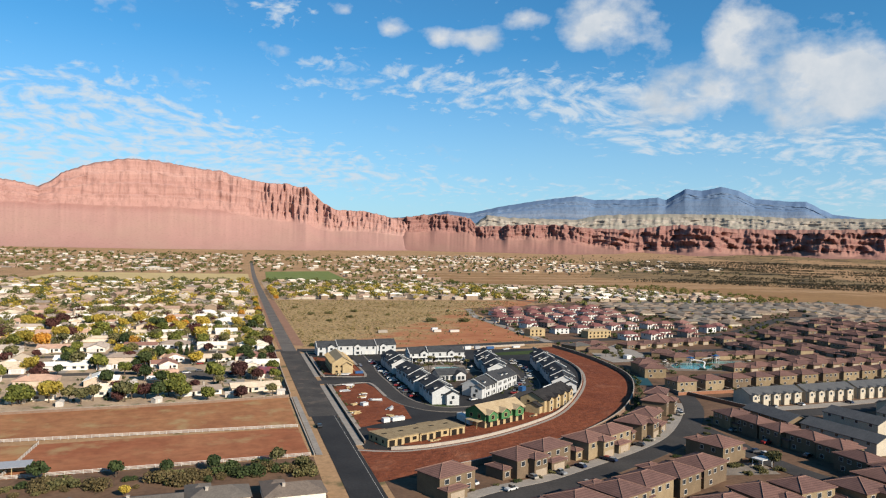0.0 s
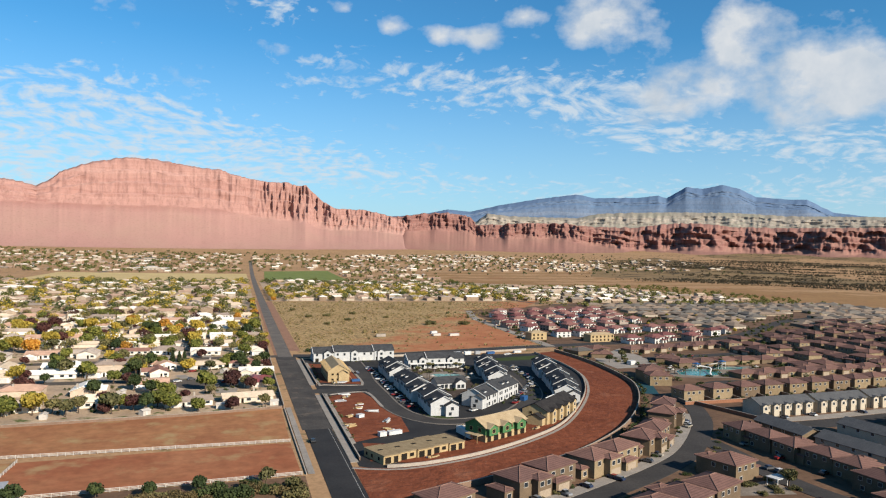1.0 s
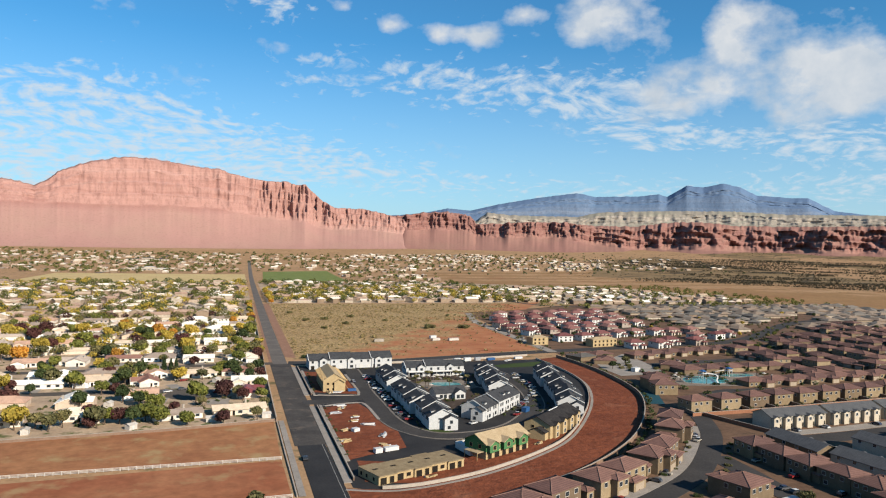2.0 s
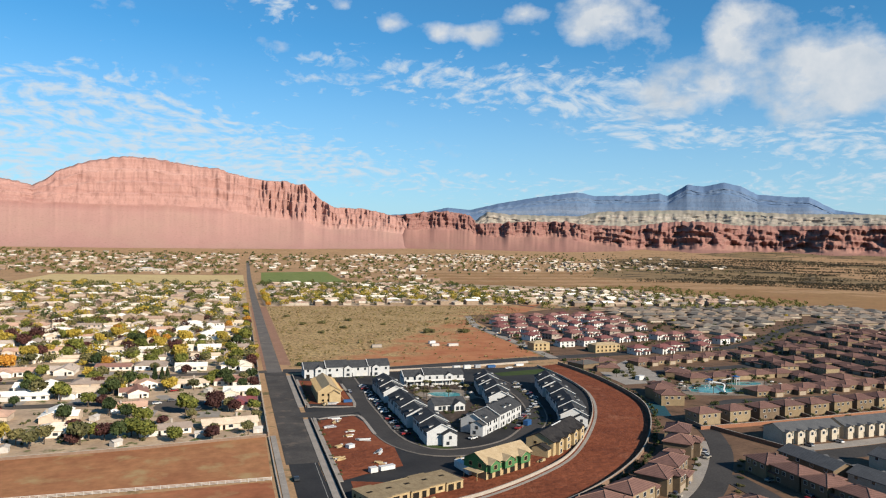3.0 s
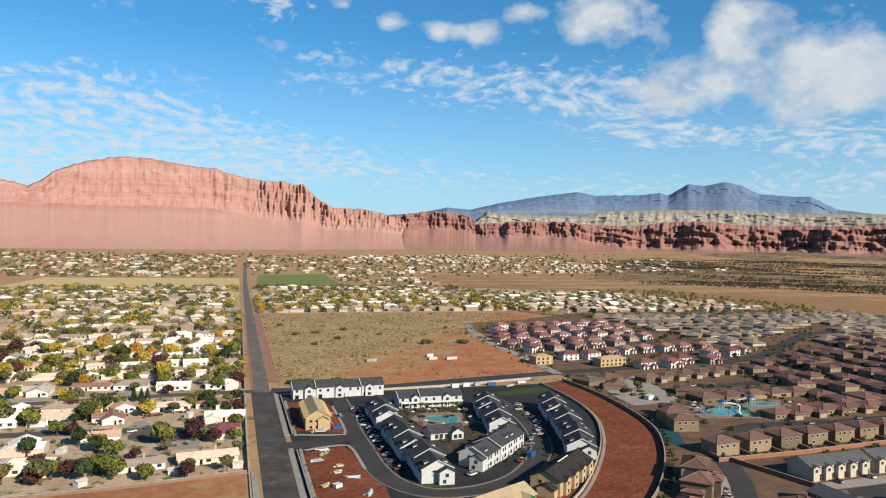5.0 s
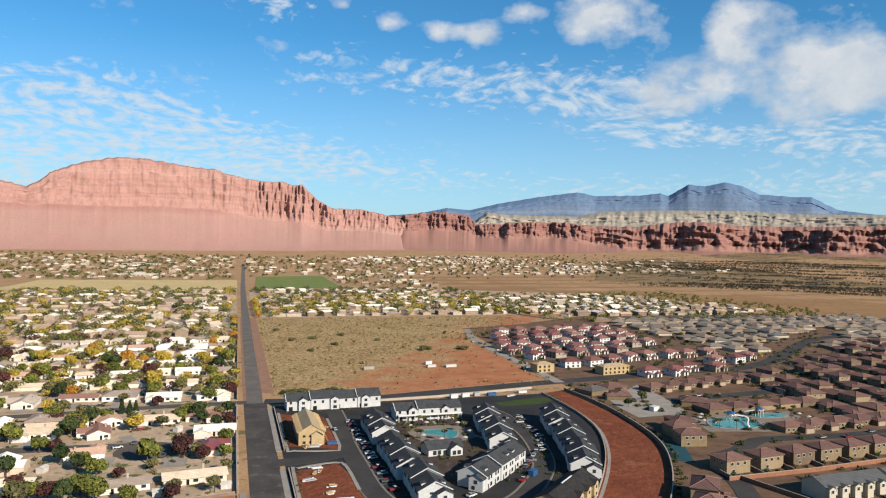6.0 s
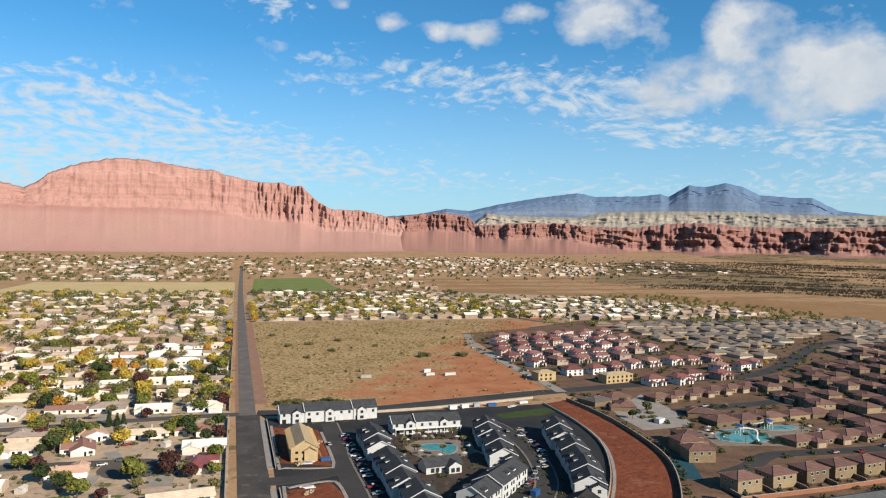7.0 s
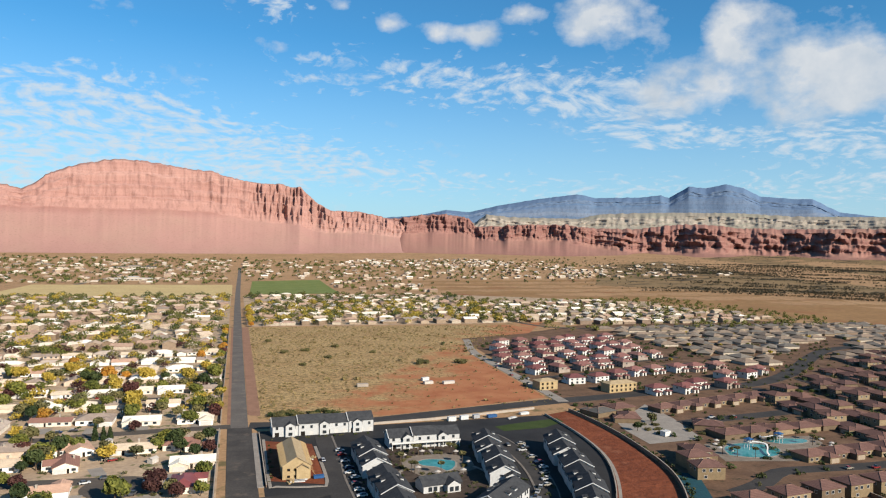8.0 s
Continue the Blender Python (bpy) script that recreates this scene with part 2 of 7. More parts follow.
def field_mat():
    """Dry grass that gives way to red soil towards the south-east."""
    m = bpy.data.materials.new("dry_grass_and_red_soil")
    m.use_nodes = True
    n = Nodes(m.node_tree)
    pos = n.add("ShaderNodeNewGeometry").outputs["Position"]
    x, y, z = n.add("ShaderNodeSeparateXYZ", [pos]).outputs
    grass = n.ramp(n.noise(pos, 0.03, 5, 0.6), [(0.35, (0.35, 0.245, 0.122)), (0.65, (0.285, 0.185, 0.09))])
    tuft = n.ramp(n.noise(pos, 0.32, 6, 0.75), [(0.42, (0.48, 0.50, 0.46)), (0.56, (1.18, 1.14, 1.06))])
    grass = n.mix(1.0, grass, tuft, "MULTIPLY")
    soil = n.ramp(n.noise(pos, 0.06, 5, 0.6), [(0.35, (0.27, 0.095, 0.042)), (0.65, (0.34, 0.145, 0.066))])
    slope = n.math("ADD", n.math("MULTIPLY", n.math("SUBTRACT", x, 118.0), 0.007), n.math("MULTIPLY", n.math("SUBTRACT", 640.0, y), 0.0042))
    edge = n.math("ADD", slope, n.math("MULTIPLY", n.math("SUBTRACT", n.noise(pos, 0.035, 6, 0.65).outputs[0], 0.5), 2.4))
    col = n.mix(n.math("MULTIPLY", n.math("ADD", edge, 0.12), 2.2, clamp=True), grass, soil)
    b = n.add("ShaderNodeBsdfPrincipled", {"Base Color": col, "Roughness": 0.95, "Specular IOR Level": 0.15})
    n.put(b.inputs["Normal"], n.add("ShaderNodeBump", {"Strength": 0.4, "Distance": 0.4, "Height": n.noise(pos, 0.5, 4).outputs[0]}))
    n.add("ShaderNodeOutputMaterial", [b])
    return m


M["scrub"] = field_mat()

WHITE, CREAM_C, TAN = (0.74, 0.72, 0.68), (0.60, 0.53, 0.43), (0.46, 0.36, 0.26)
M["roof_w"] = surface("suburb_roof", TAN, TAN, 3, fine=3, wave=("Z", 0.28, 0.18), by_object=[(0.72, 0.66, 0.56), (0.52, 0.41, 0.30), (0.66, 0.57, 0.45), (0.42, 0.34, 0.28), (0.78, 0.73, 0.65), (0.46, 0.29, 0.21), (0.58, 0.46, 0.34), (0.28, 0.22, 0.18)], gain=1.35)
M["wall_w"] = surface("suburb_stucco", TAN, TAN, 3, fine=4, by_object=[(0.74, 0.70, 0.63), (0.62, 0.52, 0.42), (0.70, 0.63, 0.54), (0.55, 0.43, 0.33), (0.78, 0.76, 0.72)], gain=1.1)
M["roof_tile"] = surface("brown_clay_tile", TAN, TAN, 2.5, fine=3, wave=("Z", 0.3, 0.30), by_object=[(0.235, 0.132, 0.112), (0.215, 0.122, 0.106), (0.265, 0.148, 0.122), (0.200, 0.116, 0.102)])
M["roof_maroon"] = surface("maroon_clay_tile", TAN, TAN, 2.5, fine=3, wave=("Z", 0.3, 0.25), by_object=[(0.27, 0.115, 0.11), (0.32, 0.155, 0.14), (0.22, 0.09, 0.09), (0.36, 0.19, 0.165)])
M["roof_grey"] = surface("grey_concrete_tile", (0.115, 0.117, 0.122), (0.15, 0.15, 0.153), 2.5, fine=3, wave=("Z", 0.3, 0.25))
M["roof_far_grey"] = surface("greybrown_tile", TAN, TAN, 2.5, fine=2, by_object=[(0.19, 0.165, 0.145), (0.15, 0.14, 0.13), (0.22, 0.175, 0.145)])
M["roof_slate"] = surface("charcoal_shingle", (0.058, 0.060, 0.066), (0.092, 0.094, 0.099), 2.0, fine=3.0, rough=0.9, wave=("Z", 0.22, 0.3))
M["roof_felt"] = surface("black_roof_felt", (0.030, 0.028, 0.030), (0.055, 0.050, 0.048), 2.0, fine=2.0)
M["roof_metal"] = surface("red_metal_roof", (0.27, 0.075, 0.075), (0.31, 0.095, 0.09), 4.0, rough=0.5, fine=2.0)
M["wall_tan"] = surface("tan_stucco", TAN, TAN, 3, fine=4, by_object=[(0.29, 0.215, 0.13), (0.23, 0.168, 0.108), (0.35, 0.265, 0.165), (0.20, 0.145, 0.098)])
M["wall_cream"] = surface("cream_stucco", (0.62, 0.54, 0.42), (0.56, 0.48, 0.37), 3, fine=4)
M["wall_white"] = surface("white_board_siding", (0.80, 0.80, 0.79), (0.75, 0.75, 0.74), 3, fine=3, wave=("Z", 0.3, 0.10), gain=0.64)
M["wall_darkband"] = surface("dark_board_siding", (0.10, 0.10, 0.105), (0.075, 0.075, 0.08), 3, fine=3)
M["osb"] = surface("yellow_sheathing_board", (0.56, 0.42, 0.235), (0.46, 0.34, 0.185), 2.4, fine=2.0)
M["osb_roof"] = surface("bare_roof_board", (0.56, 0.43, 0.27), (0.46, 0.34, 0.20), 2.4, fine=2.0, gain=0.80)
M["deck_board"] = surface("weathered_floor_deck", (0.42, 0.32, 0.19), (0.33, 0.24, 0.14), 2.4, fine=2.0, gain=0.74)
M["lumber"] = surface("raw_lumber", (0.58, 0.42, 0.22), (0.50, 0.35, 0.18), 1.0, fine=4.0)
M["green_wrap"] = surface("green_sheathing_board", (0.095, 0.235, 0.095), (0.075, 0.19, 0.08), 2.4, fine=2.0)
M["white_paint"] = surface("white_paint", (0.75, 0.74, 0.72), (0.68, 0.67, 0.65), 2, fine=3, rough=0.6)
M["vinyl"] = surface("pale_vinyl", (0.66, 0.60, 0.53), (0.58, 0.52, 0.46), 2, fine=3, rough=0.6)
M["glass"] = glass_mat("dark_window_glass", (0.02, 0.025, 0.03))
# near-black: paints the shade inside openings on solid panels; also dark doors
M["dark"] = surface("dark_door_and_shade_fill", (0.018, 0.015, 0.013), (0.03, 0.025, 0.02), 2)
M["garage_w"] = surface("pale_garage_door", (0.70, 0.68, 0.64), (0.62, 0.60, 0.56), 2, fine=3, rough=0.6)
M["garage_t"] = surface("tan_garage_door", (0.44, 0.35, 0.26), (0.38, 0.30, 0.22), 2, fine=3, rough=0.6)
M["block"] = surface("tan_masonry", (0.30, 0.20, 0.145), (0.24, 0.16, 0.115), 3, fine=2.5)
M["block_pale"] = surface("pale_masonry", (0.50, 0.43, 0.36), (0.43, 0.37, 0.31), 3, fine=2.5)
M["bark"] = surface("bark", (0.10, 0.07, 0.05), (0.15, 0.11, 0.08), 0.5)
M["rubber"] = surface("black_rubber", (0.018, 0.018, 0.018), (0.025, 0.025, 0.025), 0.5)
M["car_paint"] = surface("car_paint", TAN, TAN, 3, rough=0.3, fine=3, by_object=[(0.62, 0.62, 0.63), (0.05, 0.05, 0.055), (0.30, 0.31, 0.33), (0.75, 0.75, 0.75), (0.03, 0.045, 0.10), (0.12, 0.12, 0.13), (0.32, 0.03, 0.03), (0.42, 0.38, 0.32)])
M["solar"] = glass_mat("solar_cells", (0.012, 0.014, 0.03))
M["blue_plastic"] = surface("blue_plastic", (0.03, 0.12, 0.30), (0.03, 0.10, 0.26), 1.0, rough=0.5)
M["pipe"] = surface("grey_steel", (0.45, 0.45, 0.46), (0.38, 0.38, 0.40), 1.0, rough=0.45)
M["paver"] = surface("pale_pool_deck", (0.34, 0.28, 0.225), (0.24, 0.195, 0.155), 5, fine=1.5)
M["mulch"] = surface("dark_bark_mulch", (0.070, 0.052, 0.042), (0.115, 0.085, 0.066), 5, fine=1.5, stain=((0.20, 0.155, 0.12), 3, 0.60, 0.70))
M["kerb"] = surface("weathered_kerb", (0.27, 0.235, 0.205), (0.20, 0.175, 0.15), 4, fine=2.0)
M["line"] = surface("road_paint", (0.62, 0.60, 0.55), (0.50, 0.48, 0.44), 2)


def water_mat():
    m = bpy.data.materials.new("pool_water")
    m.use_nodes = True
    n = Nodes(m.node_tree)
    pos = n.add("ShaderNodeNewGeometry").outputs["Position"]
    col = n.ramp(n.noise(pos, 0.35, 3), [(0.35, (0.025, 0.165, 0.175)), (0.65, (0.05, 0.23, 0.235))])
    b = n.add("ShaderNodeBsdfPrincipled", {"Base Color": col, "Roughness": 0.12, "IOR": 1.33, "Specular IOR Level": 0.2})
    n.put(b.inputs["Normal"], n.add("ShaderNodeBump", {"Strength": 0.15, "Distance": 0.1, "Height": n.noise(pos, 1.5, 2).outputs[0]}))
    n.add("ShaderNodeOutputMaterial", [b])
    return m


def leaf_mat(name, a, b, c):
    m = bpy.data.materials.new(name)
    m.use_nodes = True
    n = Nodes(m.node_tree)
    rnd = n.add("ShaderNodeNewGeometry").outputs["Random Per Island"]
    col = n.ramp(rnd, [(0.0, a), (0.5, b), (1.0, c)])
    tint = n.ramp(n.add("ShaderNodeObjectInfo").outputs["Random"], [(0.0, (0.75, 0.8, 0.8)), (1.0, (1.25, 1.2, 1.1))])
    col = n.mix(1.0, col, tint, "MULTIPLY")
    d = n.add("ShaderNodeBsdfPrincipled", {"Base Color": col, "Roughness": 0.8, "Specular IOR Level": 0.15})
    t = n.add("ShaderNodeBsdfTranslucent", [col])
    n.add("ShaderNodeOutputMaterial", [n.add("ShaderNodeMixShader", [0.22, d, t])])
    return m


M["water"] = water_mat()
M["leaf_green"] = leaf_mat("green_leaves", (0.07, 0.08, 0.02), (0.125, 0.13, 0.03), (0.20, 0.195, 0.045))
M["leaf_olive"] = leaf_mat("olive_leaves", (0.07, 0.068, 0.03), (0.115, 0.105, 0.045), (0.17, 0.145, 0.065))
M["leaf_yellow"] = leaf_mat("yellow_leaves", (0.23, 0.165, 0.028), (0.34, 0.245, 0.042), (0.42, 0.32, 0.07))
M["leaf_orange"] = leaf_mat("orange_leaves", (0.30, 0.12, 0.02), (0.40, 0.185, 0.03), (0.44, 0.25, 0.05))
M["leaf_maroon"] = leaf_mat("maroon_leaves", (0.045, 0.018, 0.018), (0.075, 0.03, 0.028), (0.11, 0.05, 0.042))
M["leaf_dark"] = leaf_mat("dark_green_leaves", (0.025, 0.038, 0.016), (0.042, 0.058, 0.022), (0.065, 0.08, 0.03))
M["sage"] = leaf_mat("sagebrush", (0.12, 0.10, 0.045), (0.19, 0.15, 0.07), (0.27, 0.20, 0.095))
M["far_roof"] = surface("distant_roofs", TAN, TAN, 4, fine=1.0, by_island=[(0.60, 0.51, 0.41), (0.40, 0.30, 0.22), (0.30, 0.20, 0.15), (0.48, 0.38, 0.29), (0.22, 0.18, 0.15), (0.62, 0.55, 0.46), (0.34, 0.23, 0.17), (0.72, 0.66, 0.58)], gain=1.3)
M["far_wall"] = surface("distant_walls", TAN, TAN, 4, fine=1.0, by_island=[(0.50, 0.39, 0.29), (0.38, 0.28, 0.20), (0.58, 0.49, 0.39), (0.30, 0.215, 0.15)])
M["far_leaf"] = leaf_mat("distant_leaves", (0.065, 0.075, 0.022), (0.105, 0.105, 0.032), (0.15, 0.14, 0.042))
M["brush"] = leaf_mat("dark_desert_brush", (0.030, 0.028, 0.022), (0.045, 0.040, 0.028), (0.075, 0.062, 0.040))
M["leaf_brown"] = leaf_mat("dry_brown_brush", (0.060, 0.045, 0.022), (0.095, 0.075, 0.036), (0.15, 0.115, 0.055))

M["roof_maroon_pale"] = surface("faded_pink_tile", (0.42, 0.22, 0.17), (0.36, 0.19, 0.15), 3, fine=3, wave=("Z", 0.28, 0.2))
M["car_black"] = surface("black_car_paint", (0.02, 0.02, 0.022), (0.03, 0.03, 0.032), 2, rough=0.3)
M["court"] = surface("court_paint", (0.03, 0.085, 0.12), (0.035, 0.11, 0.12), 6, fine=1.0)
M["far_grey"] = surface("distant_grey_roofs", TAN, TAN, 4, fine=1.0, by_island=[(0.27, 0.235, 0.20), (0.20, 0.18, 0.16), (0.32, 0.25, 0.195), (0.36, 0.27, 0.205)])
M["far_tile"] = surface("distant_tile_roofs", TAN, TAN, 4, fine=1.0, by_island=[(0.235, 0.125, 0.098), (0.215, 0.118, 0.094), (0.265, 0.140, 0.105)], gain=0.95)
M["wall_villa"] = surface("villa_stucco", TAN, TAN, 3, fine=4, by_object=[(0.74, 0.71, 0.67), (0.58, 0.50, 0.42), (0.70, 0.66, 0.60), (0.40, 0.33, 0.28), (0.76, 0.74, 0.71)], gain=0.85)
M["ridge"] = surface("worn_ridge_tile", (0.34, 0.20, 0.155), (0.26, 0.15, 0.12), 2, fine=3)
M["block_red"] = surface("reddish_masonry", (0.36, 0.17, 0.10), (0.30, 0.14, 0.085), 3, fine=2.5)
M["far_wall_dark"] = surface("distant_tan_walls", TAN, TAN, 4, fine=1.0, by_island=[(0.46, 0.37, 0.28), (0.36, 0.28, 0.20), (0.60, 0.52, 0.42), (0.30, 0.22, 0.165)])
M["verge"] = surface("reddish_verge", (0.40, 0.225, 0.15), (0.33, 0.18, 0.12), 8, fine=0.8)
M["asphalt_mid"] = surface("grey_asphalt", (0.062, 0.058, 0.056), (0.088, 0.080, 0.075), 16, fine=1.2, rough=0.85)
M["lawn"] = surface("short_lawn", (0.055, 0.080, 0.026), (0.075, 0.10, 0.034), 8, fine=1.0)

# ---- mesh kit ----
class Kit:
    def __init__(self):
        self.v, self.f = [], []

    def face(self, *pts):
        i = len(self.v)
        self.v += [tuple(p) for p in pts]
        self.f.append(tuple(range(i, i + len(pts))))

    def box(self, x0, x1, y0, y1, z0, z1):
        i = len(self.v)
        self.v += [(x, y, z) for z in (z0, z1) for x, y in ((x0, y0), (x1, y0), (x1, y1), (x0, y1))]
        self.f += [tuple(i + k for k in q) for q in ((3, 2, 1, 0), (4, 5, 6, 7), (0, 1, 5, 4), (1, 2, 6, 5), (2, 3, 7, 6), (3, 0, 4, 7))]
        return self

    def solid(self, low, high):
        """A closed body between two rings with as many points each."""
        i, n = len(self.v), len(low)
        self.v += [tuple(p) for p in low] + [tuple(p) for p in high]
        self.f += [tuple(i + n - 1 - k for k in range(n)), tuple(i + n + k for k in range(n))]
        self.f += [(i + k, i + (k + 1) % n, i + n + (k + 1) % n, i + n + k) for k in range(n)]
        return self

    def hip(self, cx, cy, w, d, z, pitch=0.36, over=0.5, thick=0.22, ridge=None):
        """A hipped roof over w by d, its ridge along the longer side."""
        a, b = w / 2 + over, d / 2 + over
        s = min(a, b) if ridge is None else ridge
        top = z + thick + min(a, b) * pitch
        e0 = [(cx - a, cy - b, z), (cx + a, cy - b, z), (cx + a, cy + b, z), (cx - a, cy + b, z)]
        e1 = [(x, y, z + thick) for x, y, _ in e0]
        if a >= b:
            r = [(cx - a + s, cy, top), (cx + a - s, cy, top)]
            tri = [(e1[0], e1[1], r[1], r[0]), (e1[1], e1[2], r[1]), (e1[2], e1[3], r[0], r[1]), (e1[3], e1[0], r[0])]
        else:
            r = [(cx, cy - b + s, top), (cx, cy + b - s, top)]
            tri = [(e1[0], e1[1], r[0]), (e1[1], e1[2], r[1], r[0]), (e1[2], e1[3], r[1]), (e1[3], e1[0], r[0], r[1])]
        self.face(*reversed(e0))
        for k in range(4):
            self.face(e0[k], e0[(k + 1) % 4], e1[(k + 1) % 4], e1[k])
        for q in tri:
            self.face(*q)
        return self

    def gable(self, cx, cy, w, d, z, pitch=0.45, over=0.45, thick=0.2, axis="x"):
        """A gabled roof of two slabs, its ridge along the axis."""
        a, b = w / 2 + over, d / 2 + over
        if axis == "x":
            ring = lambda x: [(x, cy - b, z - over * pitch), (x, cy, z + (b - over) * pitch), (x, cy + b, z - over * pitch)]
            lo, hi = ring(cx - a), ring(cx + a)
        else:
            ring = lambda y: [(cx + a, y, z - over * pitch), (cx, y, z + (a - over) * pitch), (cx - a, y, z - over * pitch)]
            lo, hi = ring(cy - b), ring(cy + b)
        up = lambda p: (p[0], p[1], p[2] + thick)
        low = lo + [up(p) for p in reversed(lo)]
        high = hi + [up(p) for p in reversed(hi)]
        i, n = len(self.v), 6
        self.v += low + high
        self.f += [(i + k, i + (k + 1) % n, i + n + (k + 1) % n, i + n + k) for k in range(n)]
        self.f += [(i + 5, i + 4, i + 1, i), (i + 4, i + 3, i + 2, i + 1), (i + n, i + n + 1, i + n + 4, i + n + 5), (i + n + 1, i + n + 2, i + n + 3, i + n + 4)]
        return self

    def house_wall(self, cx, cy, w, d, z0, z1, pitch=0.45, axis="x"):
        """Walls with their gable triangles."""
        a, b = w / 2, d / 2
        if axis == "x":
            r = lambda x: [(x, cy - b, z0), (x, cy + b, z0), (x, cy + b, z1), (x, cy, z1 + b * pitch), (x, cy - b, z1)]
            return self.solid(r(cx - a), r(cx + a))
        r = lambda y: [(cx + a, y, z0), (cx - a, y, z0), (cx - a, y, z1), (cx, y, z1 + a * pitch), (cx + a, y, z1)]
        return self.solid(r(cy - b), r(cy + b))

    def mesh(self, name, mat, smooth=False):
        me = bpy.data.meshes.new(name)
        me.from_pydata(self.v, [], self.f)
        bm = bmesh.new()
        bm.from_mesh(me)
        if not smooth:
            bmesh.ops.recalc_face_normals(bm, faces=bm.faces)
        bm.to_mesh(me)
        bm.free()
        me.materials.append(mat)
        if smooth:
            me.polygons.foreach_set("use_smooth", [True] * len(me.polygons))
        return me


def part(name, kit, mat, parent, label="", at=None):
    me = kit if isinstance(kit, bpy.types.Mesh) else kit.mesh(name, mat)
    ob = new(name, me)
    ob.parent = parent
    if at is not None:
        ob.matrix_basis = at
    return tagged(ob, label)


def root(name, label, category, group="", kind="", at=None):
    ob = new(name)
    ob.empty_display_size = 0.5
    if at is not None:
        ob.matrix_basis = at
    return tagged(ob, label, category, group, kind)


def setting(name, kit, mat, label, category="ground", smooth=False):
    return tagged(new(name, kit.mesh(name, mat, smooth)), label, category, kind="structure")


def spline(pts, step=4.0):
    """A smooth line through the points."""
    p = [Vector((*q, 0)) if len(q) == 2 else Vector(q) for q in pts]
    p = [p[0] * 2 - p[1]] + p + [p[-1] * 2 - p[-2]]
    out = []
    for i in range(1, len(p) - 2):
        n = max(2, int((p[i + 1] - p[i]).length / step))
        for k in range(n):
            t = k / n
            a, b, c, d = p[i - 1:i + 3]
            out.append(0.5 * ((2 * b) + (c - a) * t + (2 * a - 5 * b + 4 * c - d) * t * t + (3 * b - a - 3 * c + d) * t ** 3))
    out.append(p[-2])
    return out


def ribbon(kit, line, w0, w1, z0, z1):
    """A slab along a line, from w0 to w1 to its right, between heights z0 and z1."""
    n = len(line)
    rows = []
    for i, q in enumerate(line):
        t = (line[min(i + 1, n - 1)] - line[max(i - 1, 0)]).normalized()
        side = Vector((t.y, -t.x, 0))
        rows.append((q + side * w0, q + side * w1))
    for (a, b), (c, d) in zip(rows, rows[1:]):
        up = lambda v, z: (v.x, v.y, z + height(v.x, v.y))
        kit.face(up(a, z1), up(b, z1), up(d, z1), up(c, z1))
        kit.face(up(b, z0), up(d, z0), up(d, z1), up(b, z1))
        kit.face(up(a, z0), up(a, z1), up(c, z1), up(c, z0))
    for a, b in (rows[0], rows[-1]):
        kit.face((a.x, a.y, z0 + height(a.x, a.y)), (b.x, b.y, z0 + height(b.x, b.y)), (b.x, b.y, z1 + height(b.x, b.y)), (a.x, a.y, z1 + height(a.x, a.y)))
    return kit


def height(x, y):
    """The lie of the land: level in the valley, rising to the foot of the cliffs."""
    d = math.hypot(x, y)
    s = min(max((d - 1650) / 1700, 0), 1.2)
    return 62 * s * s * (1.5 - 0.5 * s)


def sheet(name, poly, z, mat, label, cell=60.0, category="ground"):
    """A flat patch of ground with a polygon outline, cut into cells so that it follows the land."""
    bm = bmesh.new()
    bm.faces.new([bm.verts.new((x, y, 0)) for x, y in poly])
    xs, ys = [p[0] for p in poly], [p[1] for p in poly]
    for axis, lo, hi in ((0, min(xs), max(xs)), (1, min(ys), max(ys))):
        k = lo + cell
        while k < hi and max(ys) > 1500:
            no = (1, 0, 0) if axis == 0 else (0, 1, 0)
            bmesh.ops.bisect_plane(bm, geom=bm.verts[:] + bm.edges[:] + bm.faces[:], plane_co=(k, k, 0), plane_no=no)
            k += cell
    bmesh.ops.triangulate(bm, faces=[f for f in bm.faces if len(f.verts) > 4])
    for v in bm.verts:
        v.co.z = z + height(v.co.x, v.co.y)
    bmesh.ops.recalc_face_normals(bm, faces=bm.faces)
    if bm.faces and sum(f.normal.z for f in bm.faces) < 0:
        bmesh.ops.reverse_faces(bm, faces=bm.faces)
    me = bpy.data.meshes.new(name)
    bm.to_mesh(me)
    bm.free()
    me.materials.append(mat)
    return tagged(new(name, me), label, category, kind="structure")

# ---- the land ----
def build_ground():
    k = Kit()
    xs = [-4200, -3400, -2700, -2100, -1600] + list(range(-1200, 1700, 100)) + [2000, 2400, 2900, 3500, 4200, 5000]
    ys = [-2500, -1500, -800, -300] + list(range(0, 4600, 120)) + [4900]
    for x in xs:
        for y in ys:
            k.v.append((x, y, height(x, y)))
    n = len(ys)
    k.f = [(i * n + j, (i + 1) * n + j, (i + 1) * n + j + 1, i * n + j + 1) for i in range(len(xs) - 1) for j in range(n - 1)]
    return setting("ground", k, M["ground"], "dry tan and reddish desert ground with sparse scrub", smooth=True)


build_ground()
sheet("yard_ground_west", [(-11, 352), (-150, 336), (-420, 330), (-520, 1440), (-11, 1440)], 0.03, M["yard_w"], "pale gravel yards between houses of an old suburb")
sheet("yard_ground_east", [(8, 150), (420, 150), (760, 420), (830, 900), (600, 1060), (355, 900), (235, 850), (206, 540), (206, 500), (190, 390), (168, 341), (140, 301), (86, 253), (8, 221)], 0.03, M["yard_e"], "tan gravel yards between tile-roofed houses")
